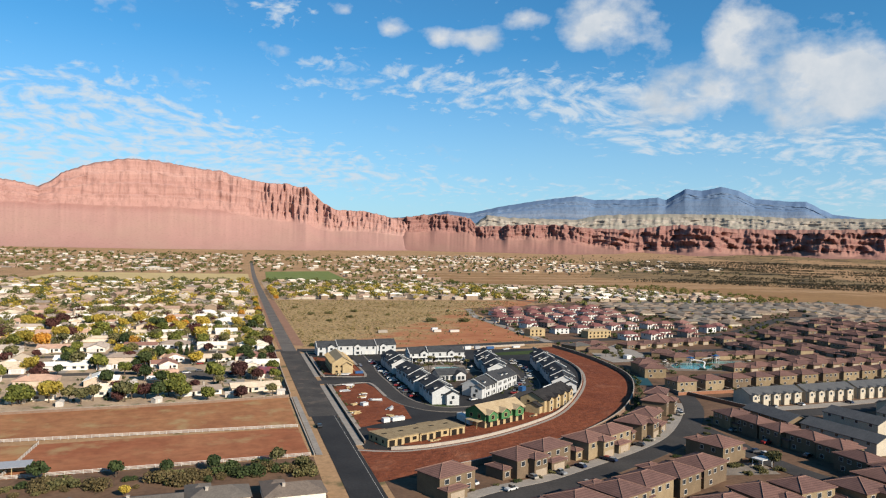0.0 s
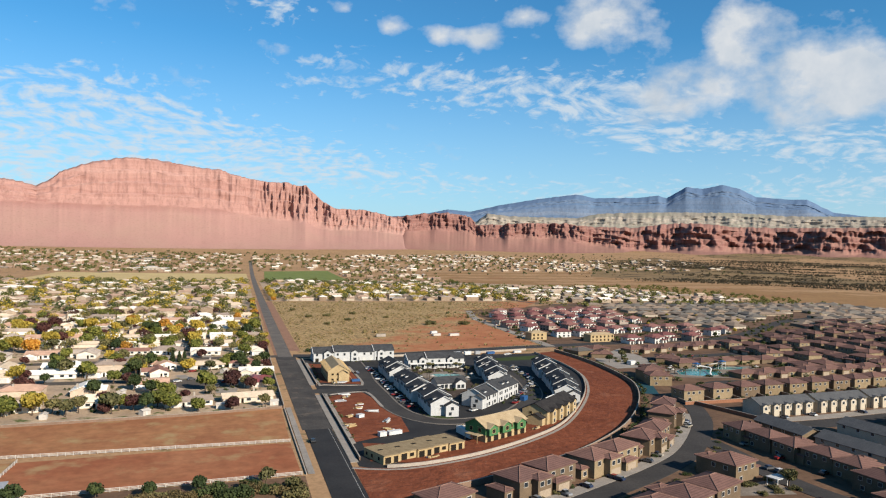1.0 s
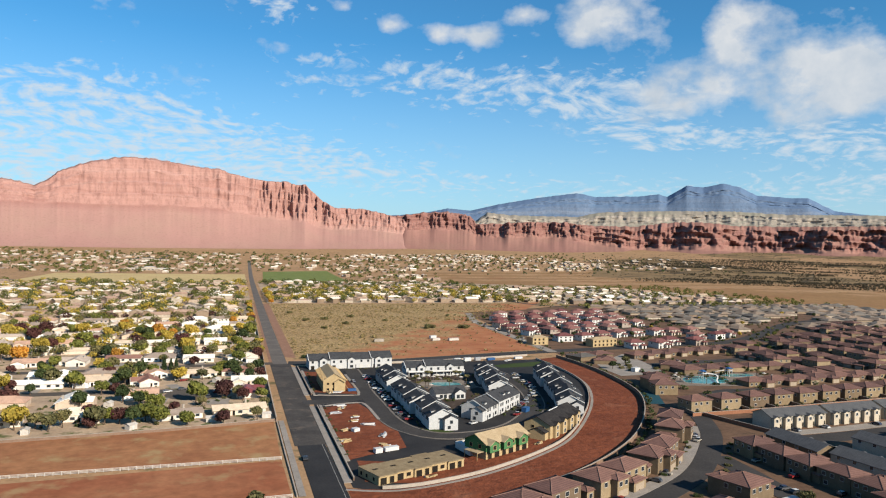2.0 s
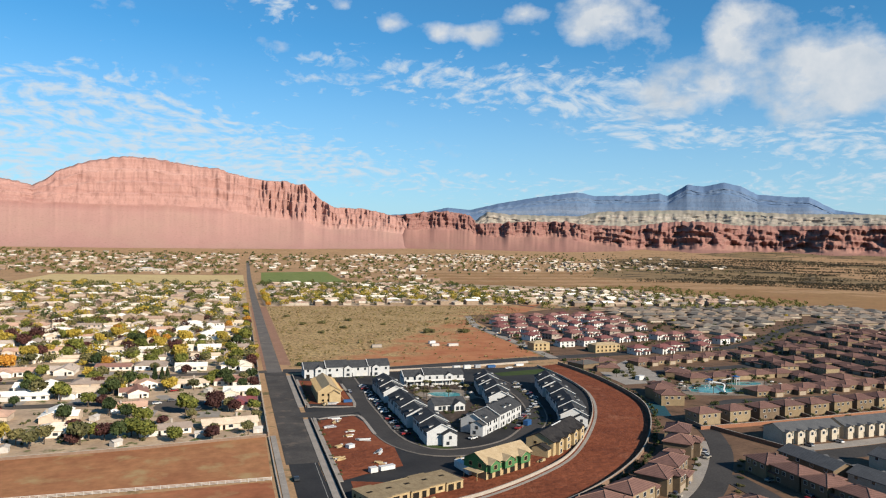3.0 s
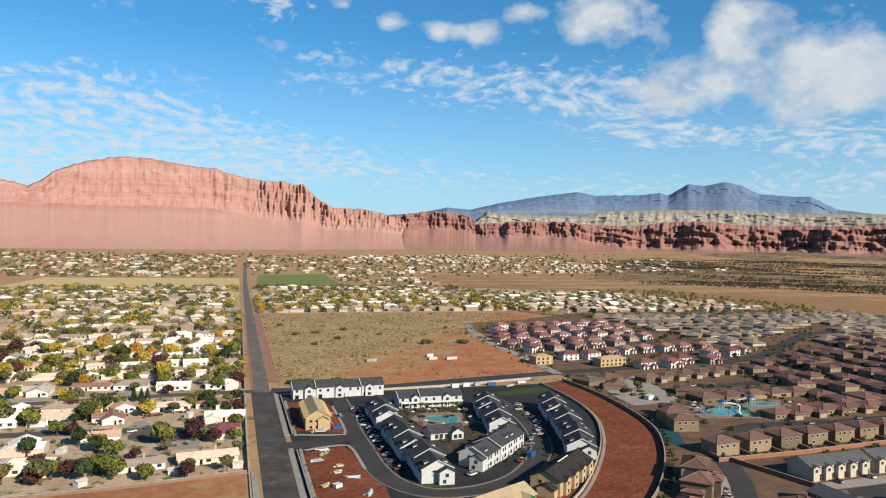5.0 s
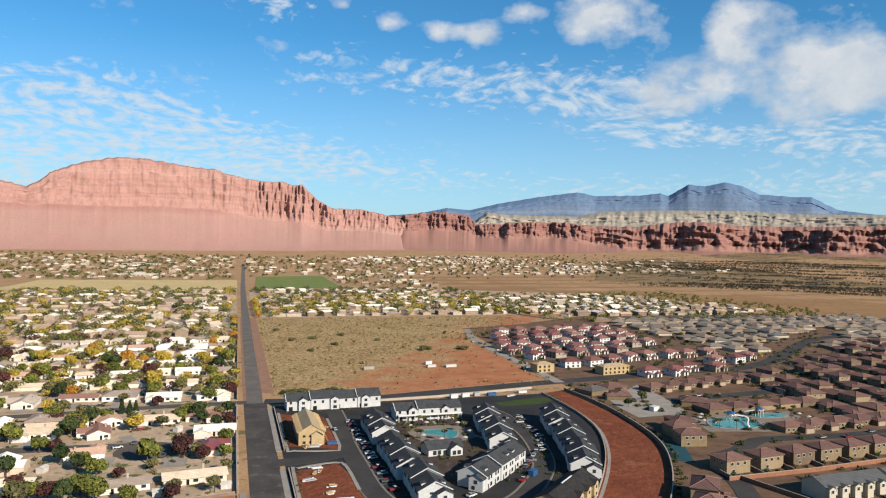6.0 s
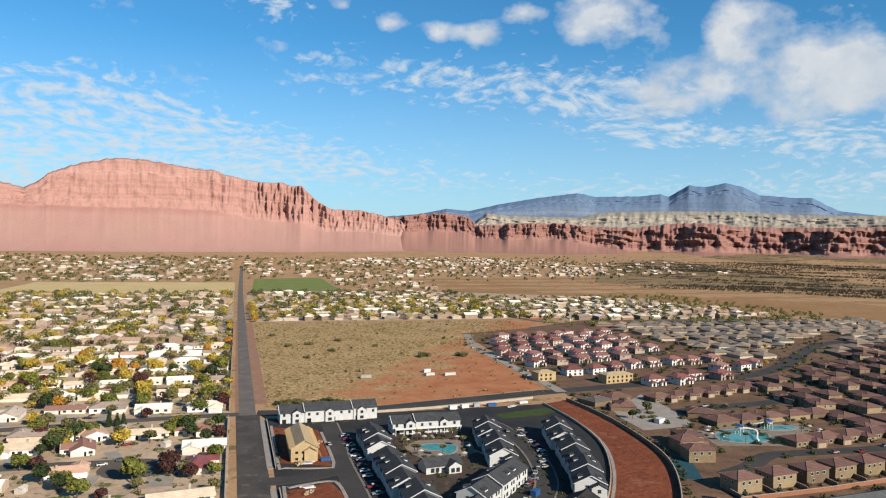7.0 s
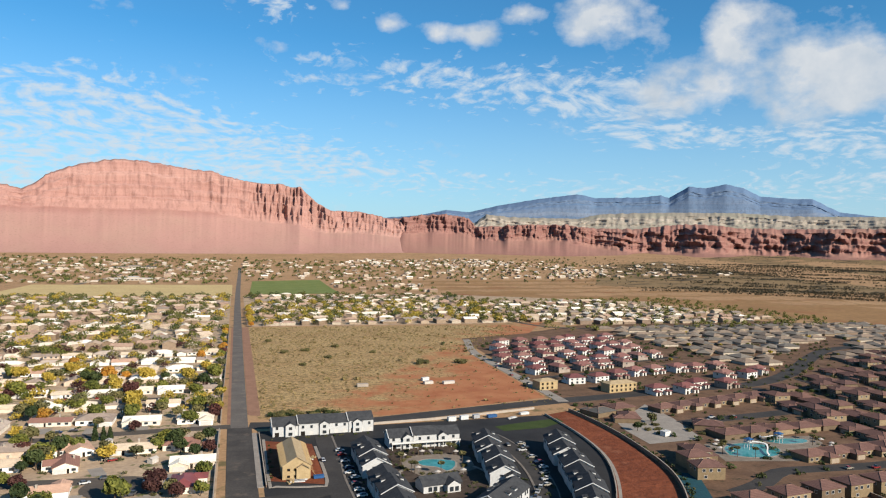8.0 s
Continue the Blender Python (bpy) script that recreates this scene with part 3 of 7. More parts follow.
sheet("yard_ground_far", [(10, 985), (330, 985), (420, 1010), (640, 1080), (780, 1300), (420, 1500), (240, 1480), (10, 1470)], 0.03, M["yard_w"], "pale gravel yards of a distant suburb")
sheet("paddock", [(-13, 294), (-240, 286), (-240, 325), (-13, 351)], 0.05, M["paddock"], "brown dirt horse paddock with worn dry grass")
sheet("paddock", [(-12, 252), (-58, 249), (-106, 245), (-106, 285), (-13, 292.5)], 0.05, M["paddock_red"], "red dirt horse paddock beside the road")
sheet("paddock", [(-107, 245), (-240, 240), (-240, 284), (-107, 285)], 0.05, M["paddock"], "brown dirt horse paddock behind a pale fence")
sheet("yard_ground_south", [(-11, 251), (-240, 238), (-240, 120), (-11, 120)], 0.03, M["yard_e"], "scrubby back yards with bushes")
sheet("scrub_field", [(9, 523), (71, 515), (127, 526), (200, 545), (204, 626), (209, 744), (233, 843), (330, 880), (398, 992), (338, 967), (189, 972), (10, 978)], 0.05, M["scrub"], "open field of dry yellow grass and sagebrush", category="field")
sheet("dry_field", [(-10, 1470), (-430, 1485), (-420, 1800), (-10, 1810)], 0.2, M["dry_field"], "pale mown dry field", category="field")
sheet("green_field", [(22, 1515), (200, 1540), (208, 1990), (36, 1930)], 0.3, M["grass_field"], "green irrigated sports field", category="field")
sheet("bare_desert", [(430, 1480), (560, 1150), (800, 1250), (830, 905), (760, 700), (900, 560), (2400, 1100), (3300, 2300), (1500, 2100), (700, 2000), (440, 1950)], 0.02, M["bare"], "bare orange desert flat", cell=120)
sheet("dark_scrubland", [(900, 1780), (1180, 1500), (1900, 1350), (2800, 1700), (3300, 2500), (2300, 2900), (1300, 2500)], 0.12, M["lava"], "dark scrubland with lava rock and bushes", cell=120)

STRIP_IN = [(6, 257), (17, 253), (30, 253.5), (55, 262), (83, 279), (106, 299), (132, 334), (154, 371), (170, 410), (177, 452), (178, 498)]
STRIP_OUT = [(6, 219), (28, 226), (49, 234), (86, 253), (115, 275), (140, 301), (168, 341), (187, 381), (196, 430), (198, 470), (196, 505)]
inner, outer = spline(STRIP_IN), spline(STRIP_OUT)
sheet("red_dirt_strip", [(p.x, p.y) for p in inner] + [(p.x, p.y) for p in reversed(outer)], 0.07, M["red_dirt"], "curving strip of bare red dirt round the townhouses")
# near-black asphalt colour stands in for the shade over the estate ground
sheet("complex_ground", [(8, 495), (8, 257)] + [(p.x, p.y) for p in inner[1:]], 0.05, M["asphalt_new"], "bare ground of the townhouse estate, darkened for shade")

# ---- roads ----
ROADS = []


def road(name, pts, width, mat, label, z=0.11, step=8.0):
    ROADS.append(name)
    z += 0.003 * len(ROADS)
    return setting(name, ribbon(Kit(), spline(pts, step), -width / 2, width / 2, 0.0, z), mat, label, "road")


road("road_main_south", [(8, -1400), (2, -150), (0.8, 150), (0.4, 230), (-0.3, 310)], 11.0, M["asphalt_new"], "freshly sealed dark asphalt of the main road", step=40)
road("road_main", [(-0.3, 310.02), (-0.7, 380), (-1, 440), (-1.3, 505)], 13.0, M["asphalt_worn"], "wide worn asphalt of the main road", step=20)
road("road_main_north", [(-1.3, 505.02), (-1.4, 560), (-1.2, 880), (1, 1540), (10, 2450)], 9.4, M["asphalt"], "long straight two-lane asphalt road", step=60)
setting("shoulder_west", ribbon(Kit(), spline([(-1.3, 517), (-1.4, 560), (-1.2, 980)], 40), -6.6, -4.6, 0.0, 0.09), M["verge"], "dusty dirt shoulder of the road", "road")
road("road_cross", [(4, 509), (40, 505), (70, 505.5), (124, 517), (192, 531), (245, 539), (330, 552), (372, 556), (420, 577), (470, 612), (540, 668), (600, 706), (690, 730)], 14.0, M["asphalt_mid"], "dark asphalt cross road curving through the houses")
road("road_west", [(-6, 509), (-60, 506), (-116, 499), (-240, 490)], 9.0, M["asphalt_old"], "pale worn asphalt residential street")
road("road_diag", [(420, 1480), (377, 1384), (358, 1090), (370, 960), (410, 920), (520, 900)], 9.0, M["asphalt_old"], "narrow road between fields and houses")


sheet("dirt_verge", [(3.6, 534), (10.8, 530), (11, 760), (11.4, 977), (3.8, 977)], 0.10, M["verge"], "reddish dirt verge between road and field", category="ground")
sheet("walk_paddock", [(-9.9, 252), (-7.6, 252), (-8.6, 352), (-10.9, 352)], 0.2, M["concrete"], "pale concrete walk beside the paddock", category="pavement")
road("road_far_west", [(-700, 1180), (-396, 1590), (-330, 1850), (-280, 2280), (-250, 2700)], 12.0, M["asphalt"], "far asphalt road towards the mountain", step=60)


# ---- mountains ----
def interp(pairs, a):
    for (a0, h0), (a1, h1) in zip(pairs, pairs[1:]):
        if a0 <= a <= a1:
            return h0 + (h1 - h0) * (a - a0) / (a1 - a0)
    return pairs[0][1] if a < pairs[0][0] else pairs[-1][1]


def mountain(name, skyline, near, far, cliff, flute, mat, label, step=0.07, rows=80, seed=0.0, rough=1.0, knob=((0, 0), (1, 0)), swing=1.0, gully=9.0):
    """A range seen from the valley: rubble slope, fluted cliffs with ledges, and a rolling top. near and far: the foot's and the crest's
    distance; cliff: at which share of the height the rock face starts and ends, by azimuth; flute: the depth of the buttresses in metres;
    knob: how far rounded knolls stand out of the face; swing: how strongly whole buttresses come forward and fall back; gully: the depth of the runnels in the slope."""
    a0, a1 = skyline[0][0], skyline[-1][0]
    n = int((a1 - a0) / step) + 1
    c0, c1 = 0.40, 0.84
    k = Kit()
    for i in range(n):
        a = a0 + (a1 - a0) * i / (n - 1)
        top, r0, r1 = interp(skyline, a), interp(near, a), interp(far, a)
        lo, hi = interp(cliff[0], a), interp(cliff[1], a)
        depth, knoll = interp(flute, a), interp(knob, a)
        ar = radians(a)
        sx, sy = math.sin(ar), math.cos(ar)
        u = a * 0.95 + seed
        lo = min(max(lo + 0.05 * noise.noise((u * 0.12, seed, 1.0)), 0.06), hi - 0.1)
        base = height(r0 * sx, r0 * sy) - 4
        big = swing * (1.2 * noise.noise((u * 0.22, seed + 5, 0.1)) + 0.9 * noise.noise((u * 0.6, seed, 0.3)))
        top += rough * (5 * noise.noise((u * 2.3, seed, 8.0)) + 3 * noise.noise((u * 6.0, seed, 9.0)))
        for j in range(rows + 4):
            v = min(j / rows, 1.0)
            if v < c0:
                t = v / c0
                h, run = lo * t ** 1.35, 0.60 * t
                push = depth * big * t * t
                bumpy = rough * t * (1 - t) * 3 * noise.noise((u * 0.7, v * 9, seed + 30)) - gully * t * (1 - t) * 2 * (abs(noise.noise((u * 1.0 + v * 1.1, v * 0.9, seed + 20))) + 0.5 * abs(noise.noise((u * 2.9 - v * 1.2, v * 2.2, seed + 25))))
            else:
                q = min((v - c0) / (c1 - c0), 1.0)
                w = max((v - c1) / (1 - c1), 0.0)
                ledge = (math.floor(q * 4) + min(1.0, (q * 4 % 1) * 1.5)) / 4 if q < 1 else 1.0
                h = lo + (hi - lo) * (0.35 * q + 0.65 * ledge) + (1 - hi) * (1 - (1 - w) ** 1.5)
                run = 0.60 + 0.06 * q + 0.07 * math.floor(q * 4) / 4 * (w == 0) + 0.07 * (w > 0) + (0.27 * w)
                fade = (1 - w) ** 1.2
                foot = min(q * 7, 1.0)
                ridge = 0.9 * (0.35 - abs(noise.noise((u * 1.5, seed + 3, q * 0.7)))) + 0.55 * (0.3 - abs(noise.noise((u * 3.4, seed + 7, q * 1.2)))) + 0.28 * noise.noise((u * 8.0, q * 2.0, seed))
                push = depth * fade * (big + foot * (0.45 - ridge) * 1.2)
                push += knoll * fade * foot * (0.3 + 1.5 * abs(noise.noise((u * 0.75, q * 2.6, seed + 60))) + 0.6 * noise.noise((u * 2.0, q * 5.5, seed + 70)))
                bumpy = rough * 2.5 * noise.noise((u * 2.2, v * 16, seed + 40)) * fade
            r = r0 + (r1 - r0) * run + push
            z = base + (top - base) * h + bumpy
            if j > rows:
                r, z = r1 + (j - rows) * 70, z - (top - base) * 0.10 * (j - rows) ** 1.5
            k.v.append((-20 + r * sx, 50 + r * sy, z))
    m = rows + 4
    k.f = [(i * m + j, (i + 1) * m + j, (i + 1) * m + j + 1, i * m + j + 1) for i in range(n - 1) for j in range(m - 1)]
    return setting(name, k, mat, label, "mountain", smooth=True)


RED = [(-40, 300), (-30, 360), (-22, 390), (-17.5, 352), (-15.6, 342), (-14, 320), (-13.3, 343), (-12.3, 398), (-10.5, 445), (-8.3, 478), (-6.4, 478), (-4.8, 465), (-2.8, 447), (-1.6, 446), (-0.8, 426), (0.9, 403), (2.2, 392), (3.7, 395), (4.3, 377), (5.0, 384), (5.6, 342), (6.5, 295), (7.4, 265), (9.6, 263), (10.5, 252), (12.8, 215), (14.0, 150), (15.2, 95)]
CLIFFS = [(10.2, 150), (11.6, 235), (12.8, 238), (14.2, 255), (16.4, 263), (18.2, 245), (18.7, 200), (20.5, 204), (22.7, 215), (25.8, 217), (27.2, 204), (28.5, 200), (31, 199), (33.5, 220), (34.8, 227), (36.8, 222), (38.3, 209), (42.1, 206), (47.9, 211), (60, 220), (75, 180)]
CREAM = [(10, 230), (18.7, 238), (19.6, 291), (21.4, 276), (26.7, 271), (28.4, 299), (31, 308), (34.3, 312), (38.3, 310), (42.1, 291), (47.9, 287), (60, 270), (75, 200)]
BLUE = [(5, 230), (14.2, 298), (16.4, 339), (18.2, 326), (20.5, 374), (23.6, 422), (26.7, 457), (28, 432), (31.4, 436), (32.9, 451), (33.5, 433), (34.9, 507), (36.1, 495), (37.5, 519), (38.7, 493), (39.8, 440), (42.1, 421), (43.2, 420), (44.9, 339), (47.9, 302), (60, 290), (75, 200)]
flat_ = lambda v: [(-90, v), (90, v)]
mountain("red_mountain", RED, [(-40, 2900), (-8, 2950), (5, 3050), (15, 3250)], [(-40, 3750), (5, 3800), (15, 3750)],
         ([(-40, 0.58), (-17, 0.60), (-14, 0.66), (-12.3, 0.53), (-10.5, 0.47), (-8, 0.44), (-3, 0.46), (0, 0.47), (3, 0.44), (6, 0.42), (8, 0.47), (12, 0.5)], [(-40, 0.93), (-3, 0.94), (4, 0.96), (12, 0.96)]),
         [(-40, 5), (-3, 7), (1, 22), (3.2, 75), (7, 60), (10, 32), (15, 30)], M["red_rock"], "pink and red sandstone mountain with cliffs above talus slopes", swing=0.6, knob=[(-40, 9), (0, 11), (3, 8), (15, 8)], gully=1.5)
mountain("red_cliffs", CLIFFS, [(10, 3250), (30, 3150), (50, 3150)], [(10, 3850), (30, 3850), (75, 3900)],
         ([(10, 0.52), (25, 0.50), (28, 0.34), (31, 0.20), (75, 0.18)], [(10, 0.94), (26, 0.95), (30, 0.86), (75, 0.86)]),
         [(10, 55), (26, 55), (29, 34), (75, 34)], M["shadowed_rock"], "red sandstone cliffs darkened for cloud shadow, with deep fluted buttresses", seed=50.0, rough=1.4, knob=[(10, 10), (26, 14), (29, 48), (75, 48)], swing=2.2, gully=3.0)
mountain("cream_hills", CREAM, flat_(3950), flat_(4420), (flat_(0.62), flat_(0.9)), flat_(14), M["cream_rock"], "cream and grey eroded hills behind the red cliffs", step=0.1, rows=44, seed=90.0, knob=flat_(14), gully=7.0)
mountain("far_mountain", BLUE, flat_(4440), flat_(4950), (flat_(0.80), flat_(0.90)), flat_(8), M["haze_blue_rock"], "distant mountain range tinted blue for haze", step=0.1, rows=48, seed=130.0, rough=0.6, knob=flat_(10), gully=26.0)

# ---- trees and bushes ----
def leaves(rng, lobes, count, size, flat=0.6):
    """Leaf clumps as small bent quads over the lobes (x, y, z, radius, squash)."""
    weight = np.array([q[3] ** 2 for q in lobes])
    pick = np.array(lobes)[rng.choice(len(lobes), count, p=weight / weight.sum())]
    unit = lambda a: a / np.linalg.norm(a, axis=1, keepdims=True)
    d = unit(rng.normal(size=(count, 3)))
    rad = pick[:, 3:4] * (0.62 + 0.46 * rng.random((count, 1)) ** 0.7)
    c = pick[:, :3] + d * rad * np.concatenate([np.ones((count, 2)), pick[:, 4:5]], axis=1)
    no = unit(d + rng.normal(size=(count, 3)) * flat)
    a = unit(np.cross(no, rng.normal(size=(count, 3))))
    b = np.cross(no, a)
    s = size * (0.6 + 0.8 * rng.random((count, 1)))
    quad = np.stack([c - a * s, c - b * s * 0.7 + no * s * 0.25, c + a * s, c + b * s * 0.7 + no * s * 0.2], axis=1).reshape(-1, 3)
    return [tuple(q) for q in quad.tolist()], [(k, k + 1, k + 2, k + 3) for k in range(0, 4 * count, 4)]


def limb(kit, p, q, r0, r1, n=6):
    p, q = Vector(p), Vector(q)
    t = (q - p).normalized()
    a = t.orthogonal().normalized()
    b = t.cross(a)
    ring = lambda c, r: [tuple(c + (a * math.cos(2 * math.pi * i / n) + b * math.sin(2 * math.pi * i / n)) * r) for i in range(n)]
    kit.solid(ring(p, r0), ring(q, r1))


def tree(kind, mat, label, seed, tall=7.0, wide=3.4, count=640, size=0.58, shape="round", category="tree", name=None):
    rng = np.random.default_rng(seed)
    ob = root(name or "tree", label, category, group="yard trees")
    k = Kit()
    if shape == "conifer":
        limb(k, (0, 0, 0), (0, 0, tall * 0.9), 0.22, 0.05)
        lobes = [(0, 0, tall * (0.14 + 0.12 * i), wide * (1 - i / 8.0), 0.55) for i in range(7)]
    elif shape == "palm":
        limb(k, (0, 0, 0), (0.2, 0, tall), 0.24, 0.18)
        lobes = [(0.2 + 1.3 * math.cos(i * 1.05), 1.3 * math.sin(i * 1.05), tall + 0.1, 0.9, 0.5) for i in range(6)]
    else:
        limb(k, (0, 0, 0), (0.1, 0, tall * 0.42), 0.26, 0.16)
        lobes = [(0, 0, tall * 0.66, wide * 0.74, 0.8)]
        for i in range(7):
            a = i * 2.4 + rng.random()
            r = wide * (0.42 + 0.2 * rng.random())
            z = tall * (0.45 + 0.36 * rng.random())
            lobes.append((r * math.cos(a), r * math.sin(a), z, wide * (0.36 + 0.2 * rng.random()), 0.8))
            limb(k, (0.1, 0, tall * 0.36), (r * math.cos(a) * 0.8, r * math.sin(a) * 0.8, z), 0.1, 0.03, 5)
    part("trunk", k, M["bark"], ob)
    crown = Kit()
    crown.v, crown.f = leaves(rng, lobes, count, size)
    me = bpy.data.meshes.new("crown")
    me.from_pydata(crown.v, [], crown.f)
    me.materials.append(mat)
    part("crown", me, mat, ob)
    return ob


TREES = {}


def tree_at(kind, x, y, s=1.0, turn=None):
    """A tree of that kind, built once and then copied."""
    turn = random.uniform(0, 360) if turn is None else turn
    at = pose(x, y, 0, 0, 0, turn) @ Matrix.Diagonal((s, s, s * random.uniform(0.88, 1.12), 1))
    if kind not in TREES:
        mat, label, seed, kw = TREE_KINDS[kind]
        TREES[kind] = tree(kind, M[mat], label, seed, **kw)
        TREES[kind].matrix_basis = at
        TREES[kind]["first"] = 1
        return TREES[kind]
    src = TREES[kind]
    keep = src.matrix_basis.copy()
    src.matrix_basis = Matrix.Identity(4)
    ob = copy_thing(src, at)
    src.matrix_basis = keep
    ob.matrix_basis = at
    return ob


TREE_KINDS = {
    "green": ("leaf_green", "leafy green shade tree in a suburban yard", 1, {}),
    "green2": ("leaf_green", "broad green shade tree with an uneven crown", 2, {"tall": 6.2, "wide": 3.8}),
    "olive": ("leaf_olive", "thin grey-green desert tree with a loose crown", 3, {"count": 340, "wide": 3.2}),
    "yellow": ("leaf_yellow", "shade tree with bright yellow autumn leaves", 4, {"tall": 7.5, "wide": 3.9}),
    "yellow2": ("leaf_yellow", "yellow autumn tree with a rounded crown", 5, {"tall": 6.4, "wide": 3.2}),
    "orange": ("leaf_orange", "shade tree with orange autumn leaves", 6, {"tall": 6.4, "wide": 3.6}),
    "maroon": ("leaf_maroon", "dark maroon purple-leaf plum tree", 7, {"tall": 6.0, "wide": 3.2, "count": 520}),
    "dark": ("leaf_dark", "dark green evergreen tree with a dense crown", 8, {"tall": 7.0, "wide": 3.0, "count": 520}),
    "conifer": ("leaf_dark", "tall narrow dark green cypress", 9, {"tall": 9.0, "wide": 1.5, "shape": "conifer"}),
    "palm": ("leaf_olive", "tall palm tree beside the pool", 10, {"tall": 7.0, "wide": 1.5, "shape": "palm", "count": 160, "size": 0.7}),
}


def bush(mat, label, seed, wide=1.4, count=620, size=0.17):
    rng = np.random.default_rng(seed)
    lobes = [(rng.normal() * wide * 0.45, rng.normal() * wide * 0.45, wide * 0.42, wide * (0.4 + 0.3 * rng.random()), 0.75) for _ in range(6)]
    k = Kit()
    k.v, k.f = leaves(rng, lobes, count, size)
    k.v = [(x, y, max(z, 0.02)) for x, y, z in k.v]
    me = bpy.data.meshes.new("bush")
    me.from_pydata(k.v, [], k.f)
    me.materials.append(mat)
    return tagged(new("bush", me), label, "bush", group="bushes")


BUSHES = {}


def bush_at(kind, x, y, s=1.0):
    at = pose(x, y, 0, 0, 0, random.uniform(0, 360)) @ Matrix.Diagonal((s, s, s, 1))
    if kind not in BUSHES:
        mat, label, seed = {"dark": ("leaf_dark", "dense dark green bush", 21), "olive": ("leaf_olive", "dry grey-green desert bush", 22), "sage": ("sage", "rounded sagebrush in dry grass", 23), "brown": ("leaf_brown", "tall tangled brown desert brush", 24)}[kind]
        BUSHES[kind] = bush(M[mat], label, seed)
        BUSHES[kind].matrix_basis = at
        return BUSHES[kind]
    ob = BUSHES[kind].copy()
    scene.collection.objects.link(ob)
    ob.matrix_basis = at
    return ob


SHRUBS = {"dark": [], "olive": [], "sage": []}


def shrub(kind, x, y, s=1.0):
    """Notes a shrub of the joined planting."""
    SHRUBS[kind].append((x, y, s))


# ---- placing houses ----
STOCK = {}
GROUPS = {"suburb": "houses of the western suburb", "tile": "tile-roofed houses of the eastern estate", "villa": "white villas", "terr": "terraces of the eastern estate", "car": "parked cars", "parasol": "pool parasols"}


def place(key, build, x, y, turn=0.0, scale=(1, 1, 1), label=""):
    """A house of that kind: built once, then copied with its parts."""
    at = pose(x, y, 0, 0, 0, turn) @ Matrix.Diagonal((*scale, 1))
    if key not in STOCK:
        ob = build()
        STOCK[key] = ob
    else:
        src = STOCK[key]
        keep = src.matrix_basis.copy()
        src.matrix_basis = Matrix.Identity(4)
        ob = copy_thing(src, at)
        src.matrix_basis = keep
    ob.matrix_basis = at
    group = next((g for k, g in GROUPS.items() if key.startswith(k)), "")
    return tagged(ob, label, group=group)


PANES = {}


def window(parent, x, y, z, w, h, face, frame_mat="white_paint", deep=0.07, name="window", mat="glass"):
    """A window, door or panel in place of an opening, set proud of a wall; face: the side that it looks to, as n, s, e
    or w.
    """
    key = (round(w, 2), round(h, 2), name, mat, frame_mat)
    if key not in PANES:
        k = Kit().box(-w / 2, w / 2, -deep, 0.02, 0, h)
        me = k.mesh(name, M[mat])
        if frame_mat:
            f = Kit()
            t = 0.11
            for b in ((-w / 2 - t, w / 2 + t, -t, 0), (-w / 2 - t, w / 2 + t, h, h + t), (-w / 2 - t, -w / 2, 0, h), (w / 2, w / 2 + t, 0, h)):
                f.box(b[0], b[1], -deep - 0.04, 0.02, b[2], b[3])
            n0 = len(k.v)
            v = k.v + f.v
            fc = k.f + [tuple(n0 + i for i in q) for q in f.f]
            me = bpy.data.meshes.new(name)
            me.from_pydata(v, [], fc)
            me.materials.append(M[mat])
            me.materials.append(M[frame_mat])
            for p, poly in enumerate(me.polygons):
                poly.material_index = 0 if p < 6 else 1
        PANES[key] = me
    turn = {"s": 0, "e": 90, "n": 180, "w": 270}[face]
    return part(name, PANES[key], None, parent, at=pose(x, y, z, 0, 0, turn))


